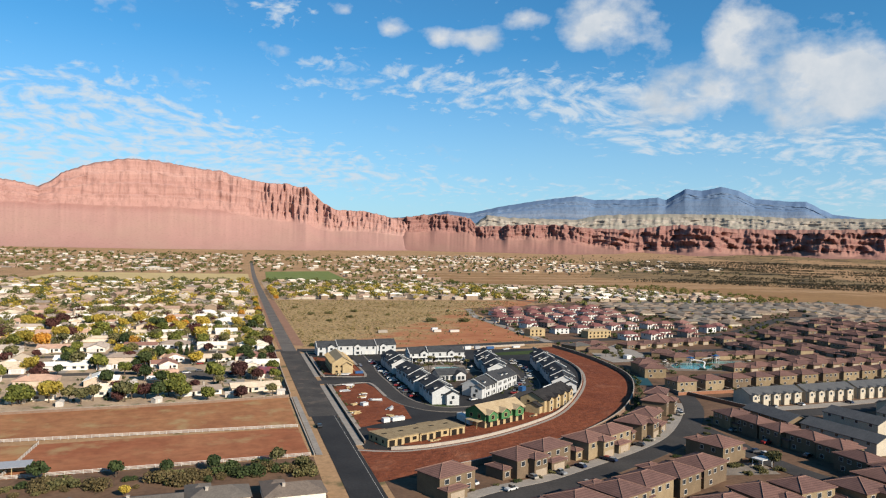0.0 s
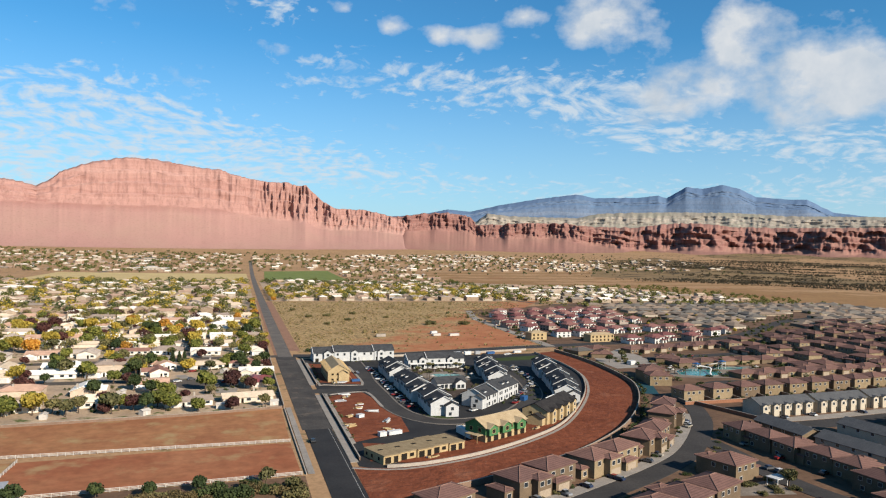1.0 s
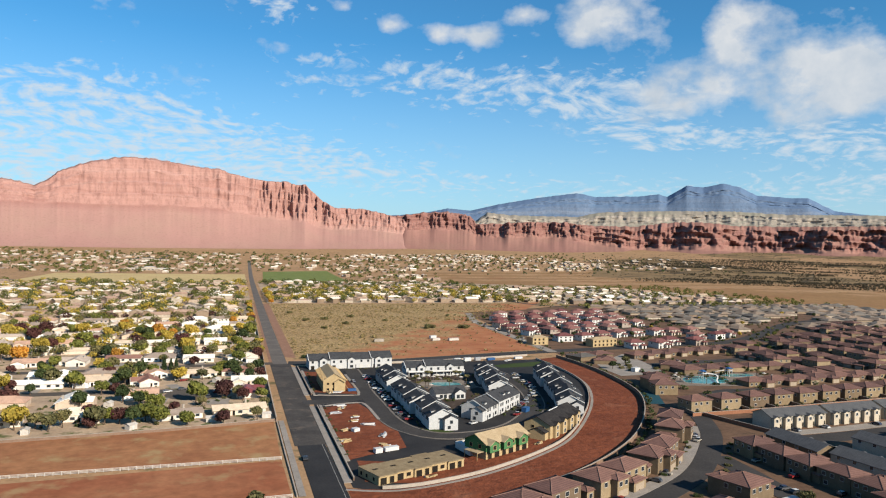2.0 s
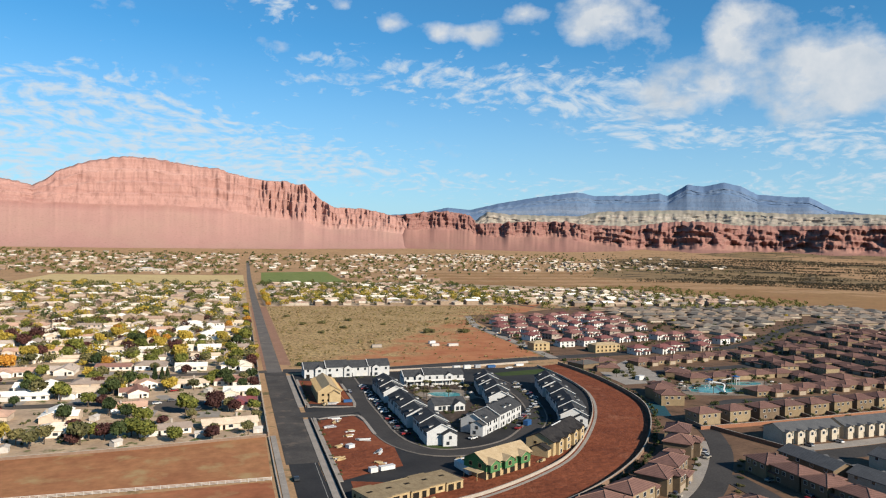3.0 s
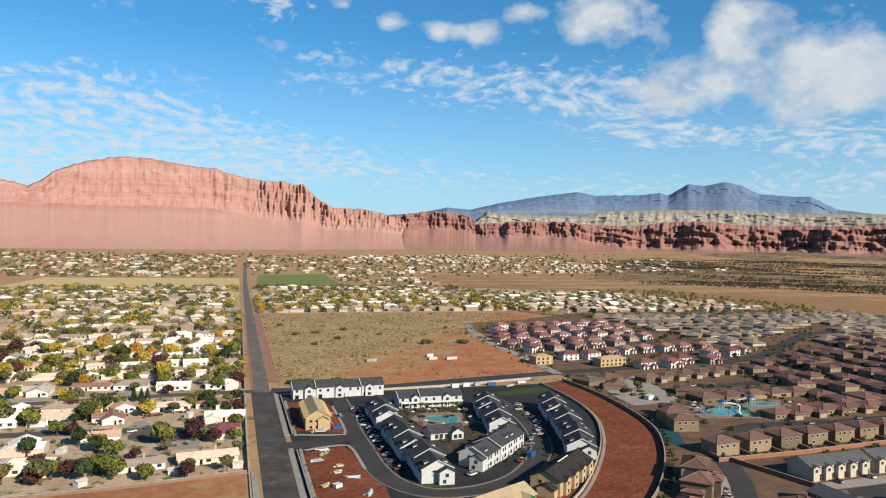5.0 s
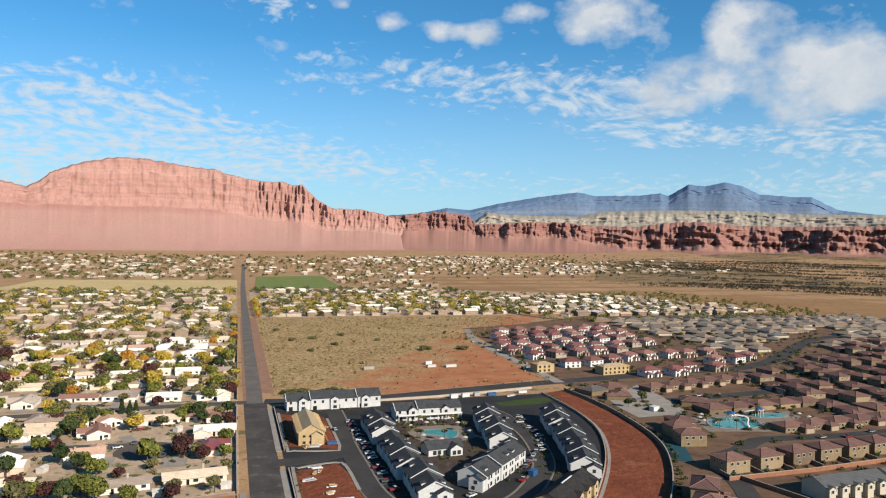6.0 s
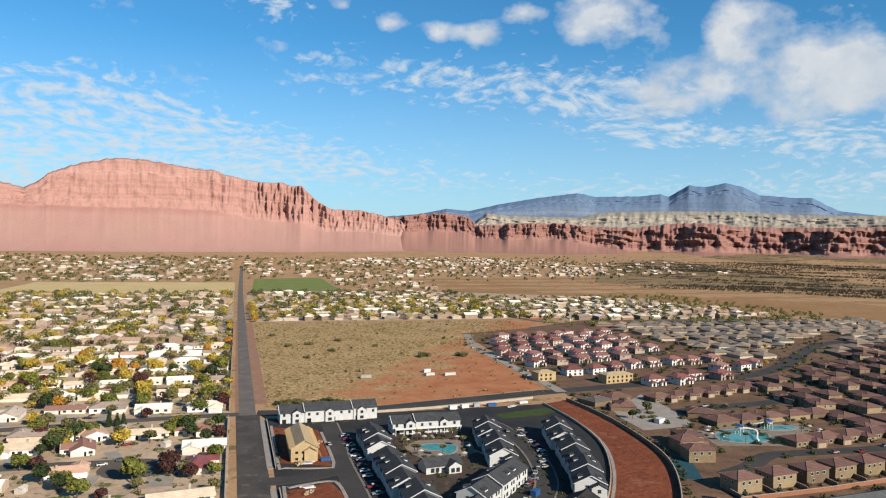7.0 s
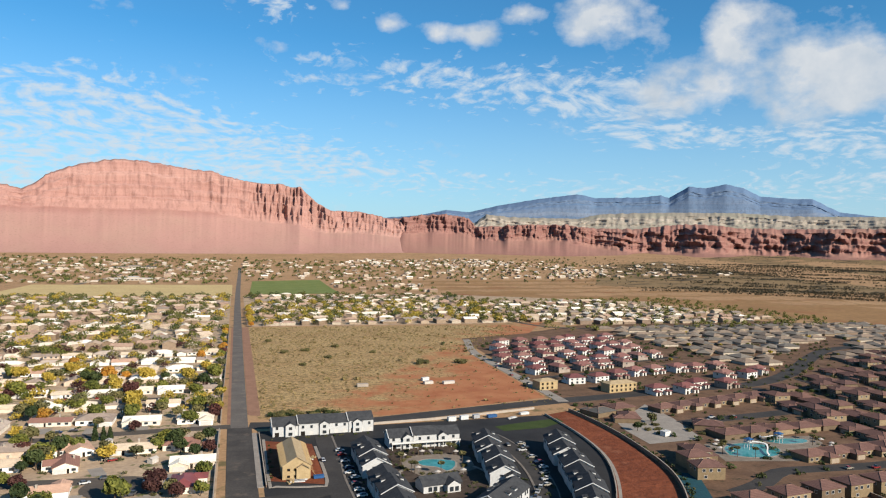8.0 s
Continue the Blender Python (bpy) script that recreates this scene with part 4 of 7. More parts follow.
# ---- suburb houses ----
def suburb_house(variant, roof="roof_w", wall="wall_w", label=None):
    texts = ["single-storey stucco house with a pale gabled roof", "low stucco house with a hipped roof and garage wing", "small stucco house with a crossed gable roof", "long low stucco ranch house with a pale roof"]
    ob = root("house", label or texts[variant], "house")
    w, r = Kit(), Kit()
    if variant == 0:
        w.house_wall(0, 1, 17, 9, 0, 2.8, 0.36, "x").house_wall(-5, -4.6, 7, 4, 0, 2.7, 0.36, "y")
        r.gable(0, 1, 17, 9, 2.8, 0.36, 0.5, 0.2, "x").gable(-5, -3.1, 7, 7, 2.72, 0.36, 0.45, 0.19, "y")
        spots = [(-5, -6.6, "g"), (2, -3.5, "w"), (6, -3.5, "w"), (-0.4, -3.5, "d")]
    elif variant == 1:
        w.box(-8.5, 8.5, -4, 6, 0, 2.8).box(2, 8.5, -8, -3.9, 0, 2.75)
        r.hip(0, 1, 17, 10, 2.8, 0.38).hip(5.25, -4.0, 6.5, 8.0, 2.78, 0.34)
        spots = [(5.25, -8, "g"), (-5.5, -4, "w"), (-1.8, -4, "w"), (0.6, -4, "d")]
    elif variant == 2:
        w.house_wall(0, 0, 10, 15, 0, 2.8, 0.40, "y").house_wall(-5.5, 2, 8, 8, 0, 2.75, 0.36, "x")
        r.gable(0, 0, 10, 15, 2.8, 0.40, 0.5, 0.2, "y").gable(-4.8, 2, 8, 8, 2.76, 0.36, 0.45, 0.18, "x")
        spots = [(-2.2, -7.5, "g"), (3.2, -7.5, "w"), (-7.0, -2, "w"), (1.0, -7.5, "d")]
    else:
        w.house_wall(0, 0, 21, 8.5, 0, 2.7, 0.30, "x")
        r.gable(0, 0, 21, 8.5, 2.7, 0.30, 0.6, 0.2, "x")
        spots = [(-7, -4.25, "g"), (0, -4.25, "w"), (4.5, -4.25, "w"), (8.3, -4.25, "w"), (-2.6, -4.25, "d")]
    part("wall", w, M[wall], ob)
    part("roof", r, M[roof], ob)
    k = Kit().box(-0.4, 0.4, -0.4, 0.4, 2.5, 5.3).box(-0.48, 0.48, -0.48, 0.48, 5.3, 5.45)
    part("chimney", k, M["block_pale"], ob, at=pose(3.1, 2.4, 0))
    for x, y, kind in spots:
        if kind == "g":
            window(ob, x, y, 0.02, 4.6, 2.15, "s", None, 0.05, "garage_door", "garage_w")
        elif kind == "d":
            window(ob, x, y, 0.02, 1.0, 2.05, "s", None, 0.05, "front_door", "dark")
        else:
            window(ob, x, y, 0.9, 1.7, 1.2, "s")
    return ob


# ---- tile-roofed houses ----
def tile_house(variant, roof="roof_tile", wall="wall_tan", label=None):
    texts = ["two-storey tan stucco house with a hipped brown tile roof", "two-storey stucco house with stepped brown tile roofs and garage", "one-storey tan stucco house with a low brown tile roof"]
    ob = root("house", label or texts[variant], "house")
    w, r = Kit(), Kit()
    if variant == 0:
        w.box(-6.5, 6.5, -4.5, 5.5, 0, 5.7).box(-6.5, 0.6, -8, -4.4, 0, 2.9)
        hips = [(0, 0.5, 13, 10, 5.7, 0.36, 0.5), (-2.95, -6.2, 7.1, 3.6, 2.9, 0.30, 0.4)]
        win = [(-4, -4.5, 3.7), (0.2, -4.5, 3.7), (4.2, -4.5, 3.7), (4.0, -4.5, 0.9)]
        gar = (-2.95, -8)
    elif variant == 1:
        w.box(-5.5, 5.5, -5, 6, 0, 5.6).box(-9.0, -5.4, -2.5, 5, 0, 3.0).box(-0.5, 5.5, -7.5, -4.9, 0, 5.5)
        hips = [(0, 0.5, 11.4, 11, 5.6, 0.36, 0.5), (-7.2, 1.2, 3.6, 7.6, 3.0, 0.32, 0.4), (2.5, -5.2, 6, 5, 5.58, 0.36, 0.4)]
        win = [(-3, -5, 3.7), (1.2, -7.5, 3.6), (4.0, -7.5, 3.6), (-7.2, -2.5, 0.9)]
        gar = (2.5, -7.5)
    else:
        w.box(-8, 8, -5, 6, 0, 2.9).box(1.5, 8, -9, -4.9, 0, 2.85)
        hips = [(0, 0.5, 16, 11, 2.9, 0.34, 0.5), (4.75, -5.4, 6.5, 7.4, 2.88, 0.32, 0.45)]
        win = [(-6, -5, 0.9), (-2.6, -5, 0.9)]
        gar = (4.75, -9)
    for q in hips:
        r.hip(*q)
    part("wall", w, M[wall], ob)
    top = part("roof", r, M[roof], ob)
    caps = Kit()
    for cx, cy, w_, d_, z_, p_, o_ in hips:
        a_, b_ = w_ / 2 + o_, d_ / 2 + o_
        h_ = z_ + 0.26 + min(a_, b_) * p_
        long_x = a_ >= b_
        ends = [(cx - (a_ - b_), cy, h_), (cx + (a_ - b_), cy, h_)] if long_x else [(cx, cy - (b_ - a_), h_), (cx, cy + (b_ - a_), h_)]
        if math.dist(ends[0], ends[1]) > 0.3:
            limb(caps, ends[0], ends[1], 0.15, 0.15, 4)
        for sx in (-1, 1):
            for sy_ in (-1, 1):
                e_ = ends[(sx if long_x else sy_) > 0]
                limb(caps, e_, (cx + sx * a_, cy + sy_ * b_, z_ + 0.26), 0.13, 0.13, 4)
    part("ridge_tiles", caps, M["ridge"], top, "paler ridge and hip tiles")
    window(ob, gar[0], gar[1], 0.02, 4.9, 2.3, "s", None, 0.05, "garage_door", "garage_t")
    for x, y, z in win:
        window(ob, x, y, z, 1.5, 1.3, "s", "vinyl")
    if variant < 2:
        for x, z in ((-3.4, 3.7), (0.4, 3.7), (3.6, 3.7), (2.8, 0.8)):
            window(ob, x, 5.5 if variant == 0 else 6.0, z, 1.4, 1.25, "n", "vinyl")
        for y in (-1.5, 2.6):
            window(ob, 6.5 if variant == 0 else 5.5, y, 3.7, 1.1, 1.2, "e", "vinyl")
    return ob


def spanish_house(variant, wall="wall_villa", roof="roof_maroon"):
    ob = root("house", "two-storey white stucco villa with maroon tile roofs and arches" if variant == 0 else "white stucco villa with stepped maroon tile roofs", "house")
    w, r = Kit(), Kit()
    w.box(-7, 7, -4, 5, 0, 5.0).box(-7, -2.5, -7, -3.9, 0, 4.7 if variant else 2.9)
    r.hip(0, 0.5, 14, 9, 5.0, 0.42, 0.8).hip(-4.75, -5.2, 4.5, 4.5, 4.7 if variant else 2.9, 0.40, 0.6)
    w.box(2.5, 7, -6.4, -3.9, 0, 2.8)
    r.hip(4.75, -5.0, 4.5, 3.4, 2.8, 0.36, 0.6)
    part("wall", w, M[wall], ob)
    part("roof", r, M[roof], ob)
    for x, y in ((4.75, -6.4), (0.0, -4.0), (-4.75, -7.0)):
        k = Kit()
        pts = [(-0.9, 0), (0.9, 0)] + [(0.9 * math.cos(a), 1.6 + 0.9 * math.sin(a)) for a in [math.pi * i / 8 for i in range(9)]]
        k.solid([(px, -0.06, pz) for px, pz in pts], [(px, 0.02, pz) for px, pz in pts])
        part("archway", k, M["dark"], ob, at=pose(x, y, 0.05))
    for x, y in ((-4.75, -7.0 if variant else -4.0), (0.0, -4.0), (4.6, -4.0)):
        window(ob, x, y, 3.2, 1.4, 1.2, "s", None)
    for x in (-4.5, 0, 4.5):
        window(ob, x, 5, 3.1, 1.5, 1.2, "n", None)
        window(ob, x, 5, 0.5, 1.7, 1.6, "n", None)
    window(ob, 7, 1, 3.0, 1.3, 1.2, "e", None)
    window(ob, -7, 1, 3.0, 1.3, 1.2, "w", None)
    return ob


def grey_house(variant):
    ob = root("house", "low stucco house with a broad flat-pitched grey tile roof" if variant else "single-storey beige house with a grey-brown hipped roof", "house")
    w, r = Kit(), Kit()
    w.box(-9, 9, -5.5, 6, 0, 3.0).box(-9, -2, -9.5, -5.4, 0, 2.9)
    r.hip(0, 0.25, 18, 11.5, 3.0, 0.30, 0.6).hip(-5.5, -6.0, 7, 7, 2.95, 0.28, 0.5)
    part("wall", w, M["wall_cream" if variant else "wall_tan"], ob)
    part("roof", r, M["roof_far_grey"], ob)
    window(ob, -5.5, -9.5, 0.02, 4.9, 2.3, "s", None, 0.05, "garage_door", "garage_t")
    window(ob, 2, -5.5, 0.9, 1.8, 1.3, "s", "vinyl")
    window(ob, 6, -5.5, 0.9, 1.8, 1.3, "s", "vinyl")
    return ob


def row_house(units, roof="roof_grey", wall="wall_cream", label="row of cream townhouses with a grey tile roof and gabled dormers", front=True, height_=5.9):
    """A terrace along x with one dormer gable and one garage a unit."""
    ob = root("terrace", label, "terrace")
    n, u = units, 6.6
    length = n * u
    part("wall", Kit().house_wall(0, 0, length, 11, 0, height_, 0.42, "x"), M[wall], ob)
    part("roof", Kit().gable(0, 0, length, 11, height_, 0.42, 0.5, 0.22, "x"), M[roof], ob)
    for i in range(n):
        x = -length / 2 + u * (i + 0.5)
        if front:
            part("bay", Kit().house_wall(x - 1.2, -6.0, 3.2, 2.2, 0, height_ - 0.3, 0.5, "y"), M[wall], ob)
            part("dormer_roof", Kit().gable(x - 1.2, -5.0, 3.2, 4.6, height_ - 0.3, 0.5, 0.3, 0.16, "y"), M[roof], ob)
            window(ob, x - 1.2, -7.1, 3.6, 1.3, 1.3, "s", "white_paint")
            window(ob, x + 1.9, -5.5, 3.5, 0.9, 1.2, "s", "white_paint")
            window(ob, x + 1.7, -5.5, 0.02, 2.5, 2.2, "s", None, 0.05, "garage_door", "dark")
        window(ob, x, 5.5, 3.5, 1.4, 1.2, "n", "white_paint")
    return ob


# ---- vehicles ----
def car(style=0, paint="car_paint"):
    ob = root("car" if style == 0 else "van", "parked car with dark windows and four black tyres" if style == 0 else "parked pickup truck with dark windows", "car")
    prof = [(-2.2, 0.35), (2.2, 0.35), (2.25, 0.75), (1.3, 0.95), (-2.1, 1.0), (-2.25, 0.7)]
    k = Kit()
    k.solid([(x, -0.88, z) for x, z in prof], [(x, 0.88, z) for x, z in prof])
    part("body", k, M[paint], ob)
    top = [(-1.9, 0.98), (1.1, 0.96), (0.35, 1.45), (-1.35, 1.47)] if style == 0 else [(-0.6, 0.98), (1.2, 0.96), (0.7, 1.7), (-0.4, 1.72)]
    k = Kit()
    k.solid([(x, -0.80, z) for x, z in top], [(x, 0.80, z) for x, z in top])
    cabin = part("cabin", k, M["glass"], ob)
    (x0, z0), (x1, z1) = top[3], top[2]
    part("top_panel", Kit().solid([(x0, -0.78, z0 + 0.004), (x1, -0.78, z1 + 0.004), (x1, 0.78, z1 + 0.004), (x0, 0.78, z0 + 0.004)], [(x0, -0.7, z0 + 0.06), (x1, -0.7, z1 + 0.06), (x1, 0.7, z1 + 0.06), (x0, 0.7, z0 + 0.06)]), M[paint], cabin)
    if "tyre" not in PANES:
        k = Kit()
        ring = lambda y: [(0.34 * math.cos(2 * math.pi * i / 10), y, 0.34 + 0.34 * math.sin(2 * math.pi * i / 10)) for i in range(10)]
        k.solid(ring(-0.11), ring(0.11))
        PANES["tyre"] = k.mesh("wheel", M["rubber"])
    for x in (-1.4, 1.4):
        for y in (-0.82, 0.82):
            part("wheel", PANES["tyre"], None, ob, at=pose(x, y, 0))
    return ob


def car_at(x, y, turn, style=0, z=0.12):
    ob = place("car%d" % style, lambda: car(style), x, y, turn)
    ob.matrix_basis = pose(x, y, z, 0, 0, turn)
    return ob

# ---- the townhouse estate ----
def townhouse(length, label, wing=True, gables=0, depth=12.5, eave=6.0, roof="roof_slate", seed=0):
    """A townhouse block along x: stepped roof sections, shed dormers, and a small gabled wing at its -x end."""
    rng = random.Random(seed)
    ob = root("townhouse", label, "townhouse")
    n = max(2, round(length / 14))
    sec = length / n
    pitch = 0.50
    for i in range(n):
        cx = -length / 2 + sec * (i + 0.5)
        up = 0.55 * (i % 2) + (0.0 if i else -0.25)
        sy = 0.5 * ((i + 1) % 2)
        part("wall", Kit().house_wall(cx, sy, sec, depth, 0, eave + up, pitch, "x"), M["wall_white"], ob)
        part("roof", Kit().gable(cx, sy, sec - 0.5, depth, eave + up + 0.02, pitch, 0.55, 0.24, "x"), M[roof], ob)
        part("trim", Kit().gable(cx - sec / 2 - 0.1, sy, 0.12, depth, eave + up - 0.1, pitch, 0.5, 0.30, "x"), M["white_paint"], ob, "white gable trim board")
        for j in range(0 if gables else 2):
            x = cx + sec * (j - 0.5) * 0.48
            for side in (-1, 1):
                lone = j == i % 2
                # a shed dormer with white cheeks
                y0, y1 = sy + side * (depth / 2 - 1.6), sy + side * 2.6
                zr = lambda y: eave + up + (depth / 2 - abs(y - sy)) * pitch + 0.2
                w = 1.15
                pts = [(y0, zr(y0) - 0.1), (y1, zr(y1) + 0.15), (y0, zr(y0) + 0.85)]
                if lone:
                    part("dormer", Kit().solid([(x - w, y, z) for y, z in pts], [(x + w, y, z) for y, z in pts]), M["wall_white"], ob)
                top = [(y0 + side * 0.3, zr(y0) + 0.86), (y1, zr(y1) + 0.19), (y1, zr(y1) + 0.36), (y0 + side * 0.3, zr(y0) + 1.02)]
                if lone:
                    part("dormer_roof", Kit().solid([(x - w - 0.25, y, z) for y, z in top], [(x + w + 0.25, y, z) for y, z in top]), M[roof], ob)
                face = "s" if side < 0 else "n"
                yw = sy + side * depth / 2
                window(ob, x - 1.0, yw, 3.8, 1.0, 1.3, face, "wall_darkband")
                window(ob, x + 1.3, yw, 3.8, 1.0, 1.3, face, "wall_darkband")
                if side > 0:
                    window(ob, x, yw, 0.03, 4.2, 2.3, face, None, 0.06, "garage_door", "garage_w")
                else:
                    window(ob, x + 1.2, yw, 0.9, 1.5, 1.3, face, "wall_darkband")
                    window(ob, x - 1.4, yw, 0.03, 1.0, 2.1, face, None, 0.06, "front_door", "wall_darkband")
    for j in range(int(length / 4.5) if gables else 0):
        x = -length / 2 + 2.2 + 4.5 * j
        window(ob, x, -depth / 2 + (0.5 if (int((x + length / 2) / sec) + 1) % 2 else 0), 3.9, 1.1, 1.3, "s", "wall_darkband")
        window(ob, x, -depth / 2 + (0.5 if (int((x + length / 2) / sec) + 1) % 2 else 0), 0.05, 2.2, 2.2, "s", None, 0.06, "garage_door", "garage_w" if j % 3 else "dark")
    xe = -length / 2
    for y in (-1.4, 1.8):
        window(ob, xe, y, 4.3, 1.2, 0.6, "w", "wall_darkband")
    if wing:
        part("wing_wall", Kit().house_wall(xe - 1.4, -2.6, 3.0, 6.0, 0, 5.0, pitch, "x"), M["wall_white"], ob)
        part("wing_roof", Kit().gable(xe - 1.4, -2.6, 3.0, 6.0, 5.02, pitch, 0.45, 0.2, "x"), M[roof], ob)
        window(ob, xe - 2.9, -2.6, 3.1, 1.1, 1.2, "w", "wall_darkband")
        window(ob, xe - 2.9, -1.6, 0.8, 1.1, 1.2, "w", "wall_darkband")
    for i in range(gables):
        x = -length / 2 + length * (i + 0.5) / gables
        part("front_gable", Kit().house_wall(x, -depth / 2 + 0.2, 5.0, 2.6, 0, eave - 0.2, 0.6, "y"), M["wall_white"], ob)
        part("front_gable_roof", Kit().gable(x, -depth / 2 + 1.3, 5.0, 4.8, eave - 0.18, 0.6, 0.35, 0.2, "y"), M[roof], ob)
        window(ob, x, -depth / 2 - 1.1, 3.8, 1.4, 1.3, "s", "wall_darkband")
        window(ob, x, -depth / 2 - 1.1, 0.8, 1.8, 1.4, "s", "wall_darkband")
    return ob


WHITE_TOWN = "white board-sided townhouse block with stepped charcoal roofs and dormers"
for i, (x, y, length, turn) in enumerate([(57, 424, 36, 89), (57, 375, 43, 90), (58.5, 337, 27, 90), (116, 428, 26, 79), (110.5, 397, 29, 79), (150.5, 417, 30, 76), (142, 382, 31, 76), (132.5, 352, 27, 70)]):
    townhouse(length, WHITE_TOWN, seed=i).matrix_basis = pose(x, y, 0, 0, 0, turn)
townhouse(42, "long white townhouse block with a charcoal roof and garages", seed=20).matrix_basis = pose(92, 353, 0, 0, 0, 46)
townhouse(54, "white townhouse row with front gables and charcoal roofs", wing=False, gables=3, seed=21).matrix_basis = pose(42, 489, 0, 0, 0, 3)


def clubhouse_row():
    ob = townhouse(37, "white townhouse block with gables and a covered porch", wing=False, gables=2, depth=11, seed=22)
    part("porch_roof", Kit().box(-18, 18, -8.6, -5.2, 2.9, 3.1), M["roof_slate"], ob)
    for i in range(9):
        part("porch_post", Kit().box(-17.8 + 4.4 * i, -17.5 + 4.4 * i, -8.4, -8.1, 0, 2.9), M["white_paint"], ob)
    part("balcony_rail", Kit().box(-18, 18, -8.6, -8.5, 3.1, 4.0), M["white_paint"], ob)
    return ob


clubhouse_row().matrix_basis = pose(89, 453, 0, 0, 0, 1)


def pool_house():
    ob = root("pool_house", "small white clubhouse with a charcoal cross-gabled roof", "clubhouse")
    part("wall", Kit().house_wall(0, 1, 17, 9, 0, 3.4, 0.55, "x"), M["wall_white"], ob)
    part("front_wing", Kit().house_wall(4.2, -4.5, 6, 3.4, 0, 3.4, 0.6, "y"), M["wall_white"], ob)
    part("roof", Kit().gable(0, 1, 17, 9, 3.42, 0.55, 0.6, 0.24, "x"), M["roof_slate"], ob)
    part("wing_roof", Kit().gable(4.2, -2.4, 6, 7.6, 3.42, 0.6, 0.45, 0.22, "y"), M["roof_slate"], ob)
    for x, y in ((-5.5, -3.5), (-3.2, -3.5), (3.0, -6.2), (5.4, -6.2)):
        window(ob, x, y, 0.7, 1.5, 1.7, "s", "wall_darkband")
    window(ob, -0.4, -3.5, 0.03, 1.8, 2.3, "s", "white_paint", 0.06, "front_door", "glass")
    return ob


pool_house().matrix_basis = pose(79, 386, 0, 0, 0, 8)


def framed_house():
    """A house of bare boards, local x along its ridge."""
    ob = root("unfinished_house", "unfinished two-storey house of yellow boards with a bare board roof", "house")
    part("wall", Kit().house_wall(0, 0, 33, 12, 0, 6.2, 0.6, "x"), M["osb"], ob)
    roof = part("roof", Kit().gable(0, 0, 33, 12, 6.22, 0.6, 0.5, 0.2, "x"), M["osb_roof"], ob)
    for i in range(17):
        x = -16.4 + 2.05 * i
        for s in (-1, 1):
            pts = [(s * 6.9, 5.9), (s * 4.2, 7.5), (s * 4.2, 7.8), (s * 6.9, 6.2)]
            part("rafter", Kit().solid([(x - 0.06, y, z + 0.15) for y, z in pts], [(x + 0.06, y, z + 0.15) for y, z in pts]), M["lumber"], roof)
    for z in (0.9, 3.8):
        for y in (-3.2, 0.4, 3.4):
            window(ob, -16.5, y, z, 1.3, 1.1, "w", "lumber", 0.05, "window_opening", "dark")
        for i in range(7):
            window(ob, -13.5 + 4.5 * i, -6, z, 1.3, 1.2, "s", "lumber", 0.05, "window_opening", "dark")
            window(ob, -13.5 + 4.5 * i, 6, z, 1.3, 1.2, "n", "lumber", 0.05, "window_opening", "dark")
    part("front_wing", Kit().house_wall(-15, -2.6, 5.0, 5.4, 0, 5.2, 0.6, "x"), M["osb"], ob)
    part("front_wing_roof", Kit().gable(-15.2, -2.6, 5.4, 5.4, 5.22, 0.6, 0.4, 0.18, "x"), M["osb_roof"], ob)
    for i in range(6):
        part("brace", Kit().solid([(-12 + 5 * i, -6.1, 3.6), (-11.85 + 5 * i, -6.1, 3.6), (-11.85 + 5 * i, -6.1, 3.75), (-12 + 5 * i, -6.1, 3.75)], [(-12 + 5 * i, -8.6, 0.02), (-11.85 + 5 * i, -8.6, 0.02), (-11.85 + 5 * i, -8.6, 0.2), (-12 + 5 * i, -8.6, 0.2)]), M["lumber"], ob)
    return ob


framed_house().matrix_basis = pose(22, 428, 0, 0, 0, 90)


def green_house():
    ob = root("unfinished_house", "unfinished house with green wall boards and a bare board roof", "house")
    L = 25.0
    part("ground_floor", Kit().box(-L / 2, L / 2, -5.2, 6, 0, 2.9), M["osb"], ob)
    part("upper_floor", Kit().house_wall(0, 0.4, L, 11.2, 2.9, 6.0, 0.5, "x"), M["green_wrap"], ob)
    roof = part("roof", Kit().gable(0, 0.4, L, 11.2, 6.02, 0.5, 0.6, 0.2, "x"), M["osb_roof"], ob)
    for i, x in enumerate((-9.5, -1.5, 7.5)):
        part("front_gable", Kit().house_wall(x, -5.6, 5.2, 2.6, 2.9, 5.8, 0.55, "y"), M["green_wrap"], ob)
        part("gable_roof", Kit().gable(x, -4.0, 5.2, 6.0, 5.82, 0.55, 0.4, 0.18, "y"), M["osb_roof"], roof)
        window(ob, x, -6.9, 3.8, 1.6, 1.5, "s", "lumber", 0.06, "window_opening", "dark")
    for i in range(6):
        window(ob, -10.4 + 4.1 * i, -5.2, 0.1, 2.7 if i % 2 else 2.2, 2.2, "s", "lumber", 0.06, "garage_opening", "dark")
    for x in (-5.6, 3.2, 11.0):
        window(ob, x, -5.2, 3.9, 1.2, 1.4, "s", "lumber", 0.06, "window_opening", "dark")
    for y in (-2.0, 2.6):
        window(ob, -L / 2, y, 3.8, 1.4, 1.4, "w", "lumber", 0.06, "window_opening", "dark")
        window(ob, L / 2, y, 3.8, 1.4, 1.4, "e", "lumber", 0.06, "window_opening", "dark")
    part("porch_slab", Kit().box(-L / 2 - 3.5, -L / 2, -4, 3, 2.8, 3.05), M["osb_roof"], ob)
    for y in (-3.8, 2.7):
        part("porch_post", Kit().box(-L / 2 - 3.4, -L / 2 - 3.2, y, y + 0.2, 0, 2.8), M["lumber"], ob)
    return ob


green_house().matrix_basis = pose(70, 287, 0, 0, 0, 28)


